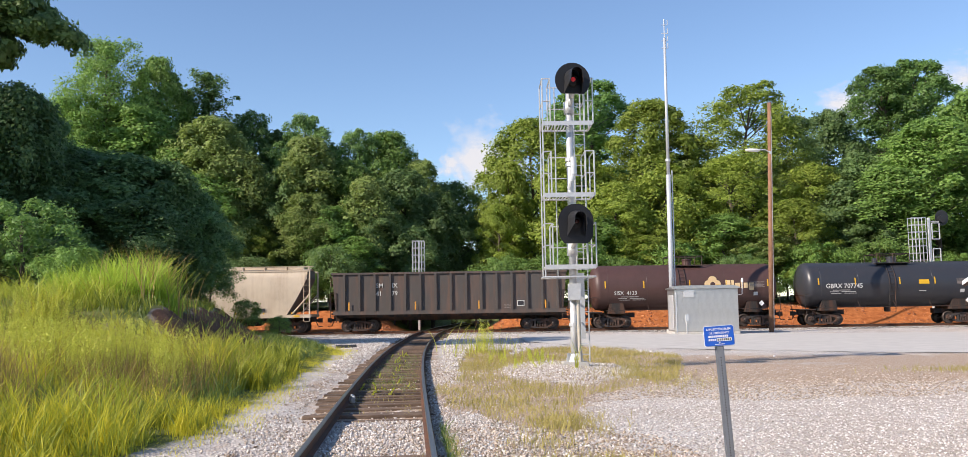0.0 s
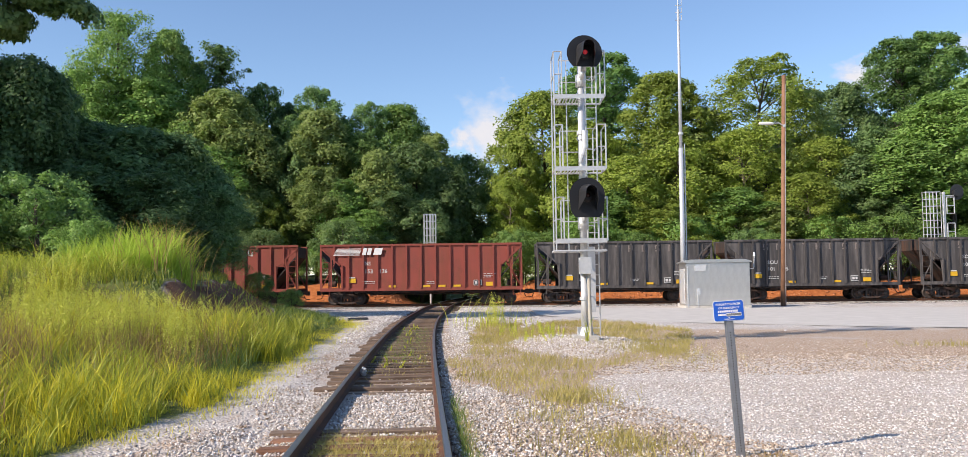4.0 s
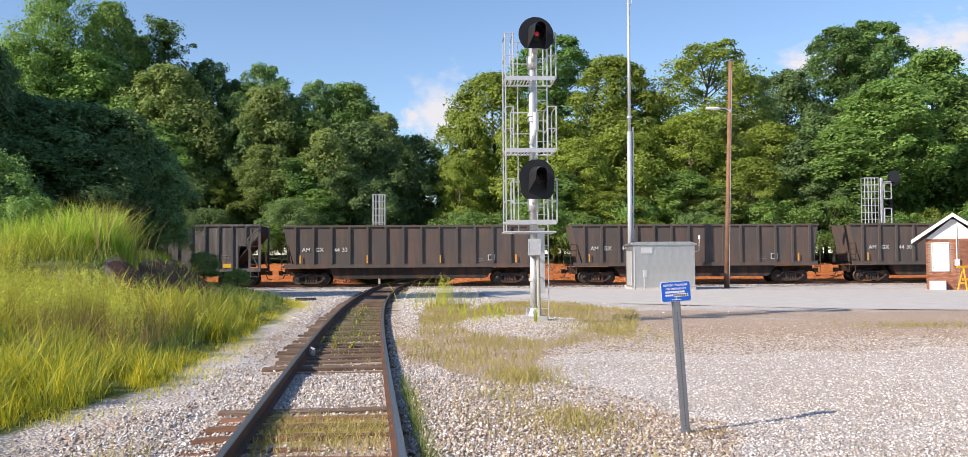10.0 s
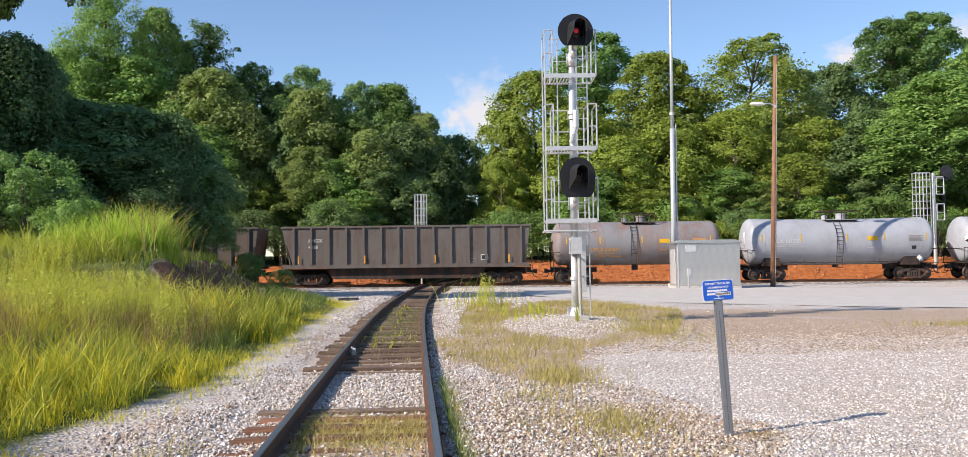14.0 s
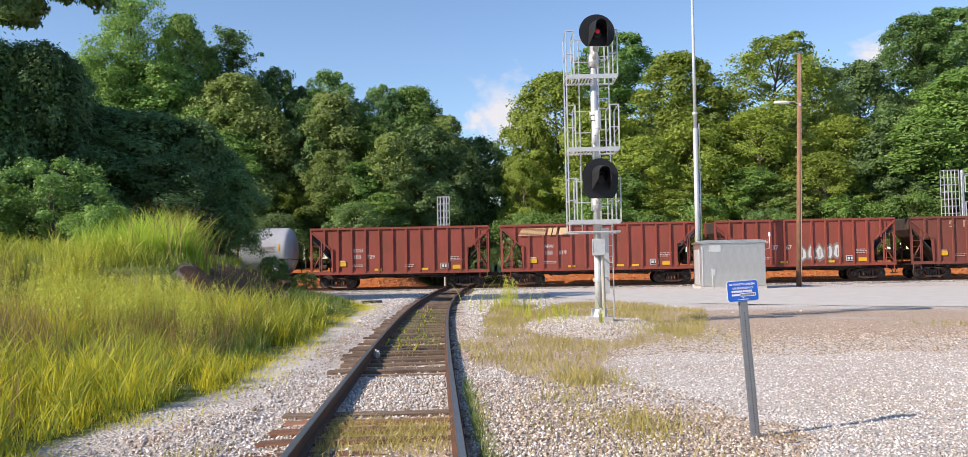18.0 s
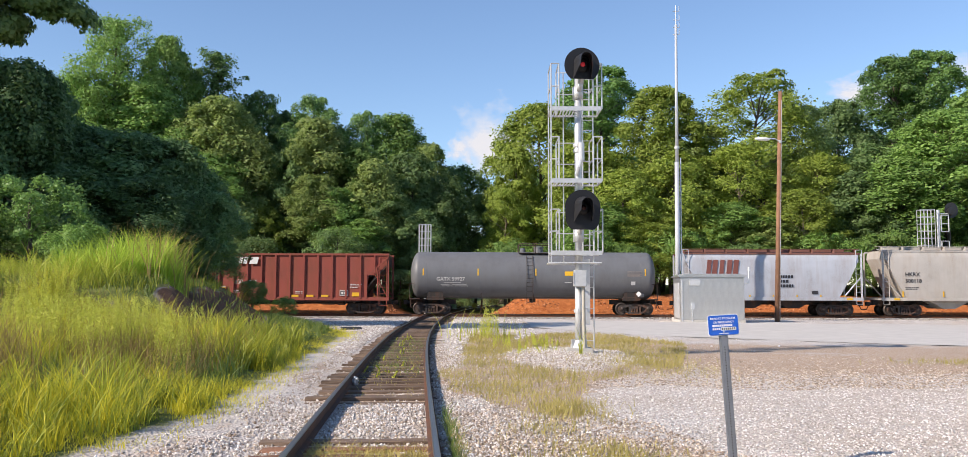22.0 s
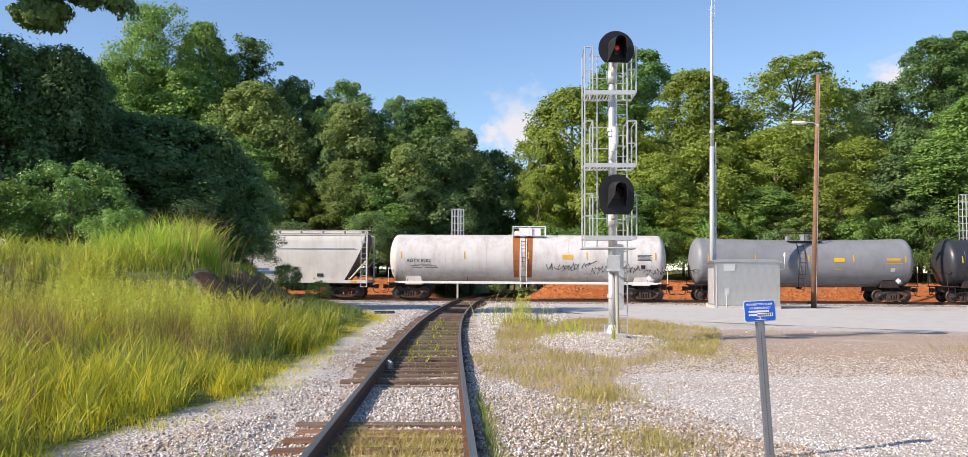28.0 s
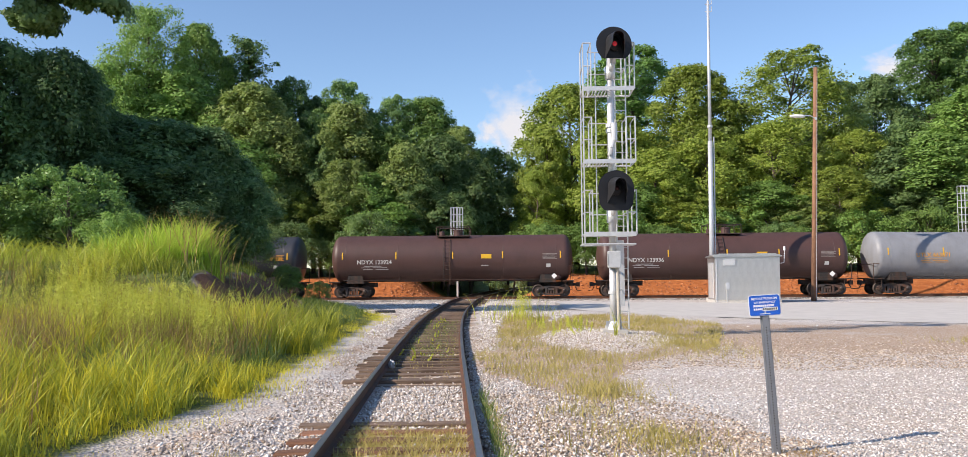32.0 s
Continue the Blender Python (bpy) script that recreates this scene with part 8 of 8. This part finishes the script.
def build_train():
    red, dull, blk, gry = M["red"], M["red_dull"], M["black_hop"], M["grey_hop"]
    w, fd = M["mark_white"], M["mark_faded"]
    rows = []

    def add(a, b, car):
        rows.append(((a + b) / 2, car))

    add(-26.3, -11.9, covered_hopper(14.4, M["beige"], "beige covered hopper car with dusty sides", [], None, None, 3))
    add(-10.52, 5.9, gondola(16.4, M["gon"], [("SM", -5.1, 3.05, 0.42), ("IX", -4.0, 3.05, 0.42), ("41", -5.1, 2.5, 0.42), ("79", -4.0, 2.5, 0.42)], "rusty brown-black high-sided gondola with dented panels", False, 15, 0.0, 4.1))
    add(7.54, 20.73, tank_car(13.2, 1.58, M["brown_tank"], "dark brown tank car with a cream emblem", [("SISX  4133", -5.0, 2.3, 0.36)], None, logo=True))
    add(22.37, 35.12, tank_car(12.75, 1.58, M["black_tank"], "glossy black tank car with white lettering", [("GBRX 707745", -4.9, 2.55, 0.44)], None, sag=0.03))
    add(36.4, 49.64, open_hopper(13.1, red, 13, [("SOU", 2, 2.55, 0.34), ("10 50 10", 2, 2.1, 0.38)], w, w, label="red oxide open hopper car with pale lettering"))
    add(51.1, 65.2, open_hopper(14.1, red, 13, [("NS", 2, 2.75, 0.36), ("153 136", 2, 2.2, 0.40)], None, w, logo=(-6.1, M["white"]), label="red oxide open hopper car with white stripes"))
    add(66.2, 78.4, open_hopper(12.2, blk, 12, [], fd, w, label="sooty black open hopper car with faded lettering"))
    add(79.28, 91.27, open_hopper(12.0, blk, 12, [("SOU", 2, 2.5, 0.36), ("101 615", 2, 2.05, 0.36)], fd, w, label="sooty black open hopper car with white numbers"))
    add(92.73, 104.7, open_hopper(12.0, blk, 12, [("SOU", 2, 2.75, 0.34), ("103 608", 2, 2.2, 0.36)], fd, w, label="sooty black open hopper car with faded lettering"))
    add(106.0, 118.1, open_hopper(12.1, gry, 12, [("SOU", 2, 2.65, 0.32), ("101 936", 2, 2.2, 0.34)], fd, fd, label="dusty grey-black open hopper car with faded numbers"))
    add(119.2, 131.3, open_hopper(12.1, dull, 12, [("1 0 1 9 6 7", 3, 2.2, 0.66)], M["mark_rose"], w, label="faded red open hopper car with large white numbers", panel_word=7))
    add(132.6, 144.8, open_hopper(12.2, gry, 12, [], fd, fd, label="dusty grey-black open hopper car"))
    for k, (a, b, num) in enumerate(((146.25, 164.0, "33"), (166.35, 184.0, "35"), (186.3, 203.9, "30"))):
        add(a, b, gondola(17.7, M["gon"], [("AM", -7.5, 2.3, 0.40), ("GX", -6.58, 2.3, 0.40), ("44", -5.3, 2.3, 0.40), (num, -4.75, 2.3, 0.40)], "brown-black deep gondola with rusty posts and white numbers"))
    add(205.5, 222.9, gondola(17.4, M["gon_pale"], [("AMGX", -6.8, 3.0, 0.34), ("4428", -6.8, 2.55, 0.34)], "scuffed grey-brown deep gondola"))
    add(224.4, 236.3, tank_car(11.9, 1.52, M["rusty_tank"], "grey tank car streaked with orange rust", [("UTLX 641673", -3.3, 2.15, 0.36)], M["mark_orange"], 2.74))
    add(237.94, 251.25, tank_car(13.3, 1.62, M["grey_tank"], "pale grey tank car with white lettering", [("TILX 161250", -4.9, 2.6, 0.36)], M["mark_white"], 2.76, 0.1))
    add(253.0, 266.6, tank_car(13.6, 1.62, M["grey_tank"], "pale grey tank car with white lettering", [("DKX 286362", -4.9, 2.5, 0.38)], M["mark_white"], 2.74))
    add(267.9, 280.4, open_hopper(12.5, red, 12, [("SOU", 2, 2.5, 0.36), ("103 729", 2, 2.05, 0.38)], None, w, label="red oxide open hopper car"))
    add(281.2, 294.9, open_hopper(13.7, red, 13, [("NW", 2, 2.55, 0.36), ("150 019", 2, 2.1, 0.38)], None, w, logo=(-5.6, M["mark_cream"]), label="red oxide open hopper car with worn cream stripes"))
    add(296.0, 308.3, open_hopper(12.3, red, 12, [("SOU", 2, 2.6, 0.36), ("10 37 67", 2, 2.15, 0.42)], None, w, scrawl=(-0.5, 1.25, 3.0, 1.3, 5, (M["mark_faded"], M["mark_white"]), 3), label="red oxide open hopper car with a grey sprayed scrawl"))
    add(309.3, 321.7, open_hopper(12.4, dull, 12, [("1 0 3 3 7", 3, 2.7, 0.55)], M["mark_ochre"], M["mark_ochre"], scrawl=(-1.9, 1.3, 4.1, 0.55, 5, (M["mark_green"], M["white"]), 6), label="faded red open hopper car with cream lettering and green scrawls"))
    add(322.7, 336.5, open_hopper(13.8, red, 13, [("150 066", 2, 2.1, 0.40)], None, w, logo=(-5.6, M["white"]), label="bright red open hopper car with white stripes"))
    add(337.9, 355.2, tank_car(17.3, 1.65, M["dark_tank"], "long dark grey tank car", [("GATX 59927", -6.75, 2.35, 0.36)], M["mark_white"], 2.76, 0.0))
    add(356.8, 369.4, covered_hopper(12.6, M["lightgrey"], "light grey covered hopper car with brown roof edge", [("180 395", -4.5, 2.25, 0.36)], None, M["roof_brown"], 2, emblem_block))
    add(370.65, 390.2, covered_hopper(19.55, M["tan"], "long pale grey-beige covered hopper car", [("HKRX", -8.15, 2.75, 0.38), ("500118", -8.15, 2.3, 0.38)], None, None, 4, None, 4.85))
    add(391.8, 406.1, tank_car(14.3, 1.5, M["white_tank"], "white tank car with white handrails", [("SHPX", -5.0, 2.3, 0.36)], M["mark_black"], 2.68, 0.05, platform_white=True, deck=True, dome=0.5))
    add(407.15, 424.84, covered_hopper(17.7, M["whitegrey"], "white covered hopper car with a blue sweep emblem", [("SMNX", -6.4, 2.85, 0.38), ("226", -6.4, 2.35, 0.36)], None, None, 3, emblem_sweep, 4.8))
    add(426.17, 445.71, tank_car(19.5, 1.68, M["white_tank"], "long white tank car with rust stains and graffiti", [("AGTX 8202", -8.4, 2.55, 0.34)], M["mark_black"], 2.86, 0.0, platform_white=True, deck=True, rust_band=True, rings=7))
    add(447.38, 462.6, tank_car(15.2, 1.65, M["mid_tank"], "grey tank car with yellow markings", [("UTLX 646446", -4.9, 2.35, 0.36)], M["mark_yellow"], 2.76, 0.14))
    add(464.48, 481.2, tank_car(16.7, 1.65, M["black_tank"], "long black tank car with orange lettering", [("UTLX 684611", -6.8, 2.3, 0.44)], M["mark_orange"], 2.75, 0.1))
    add(483.2, 500.3, tank_car(17.1, 1.64, M["brown_tank"], "dark brown tank car with white lettering", [("NDYX 123924", -6.55, 2.35, 0.40)], None, 2.74))
    add(502.0, 519.3, tank_car(17.3, 1.64, M["brown_tank"], "dark brown tank car with white lettering", [("NDYX 123936", -6.6, 2.35, 0.40)], None, 2.74))
    add(520.66, 537.6, tank_car(16.9, 1.64, M["mid_tank"], "grey tank car with orange lettering", [("UTLX 663871", -5.6, 2.55, 0.40)], M["mark_orange"], 2.75, 0.1))
    return rows


TRAIN = build_train()


def rolled(t):
    """How far the train has gone after t seconds."""
    return 15.856 * t - 0.4064 * t * t / 32 + 0.0706 * t ** 3 / 1024


def motions():
    for s, car in TRAIN:
        walk(car, [(t, pose(s - rolled(t), MAIN_Y, MAIN_Z)) for t in range(0, 33, 2)])


motions()
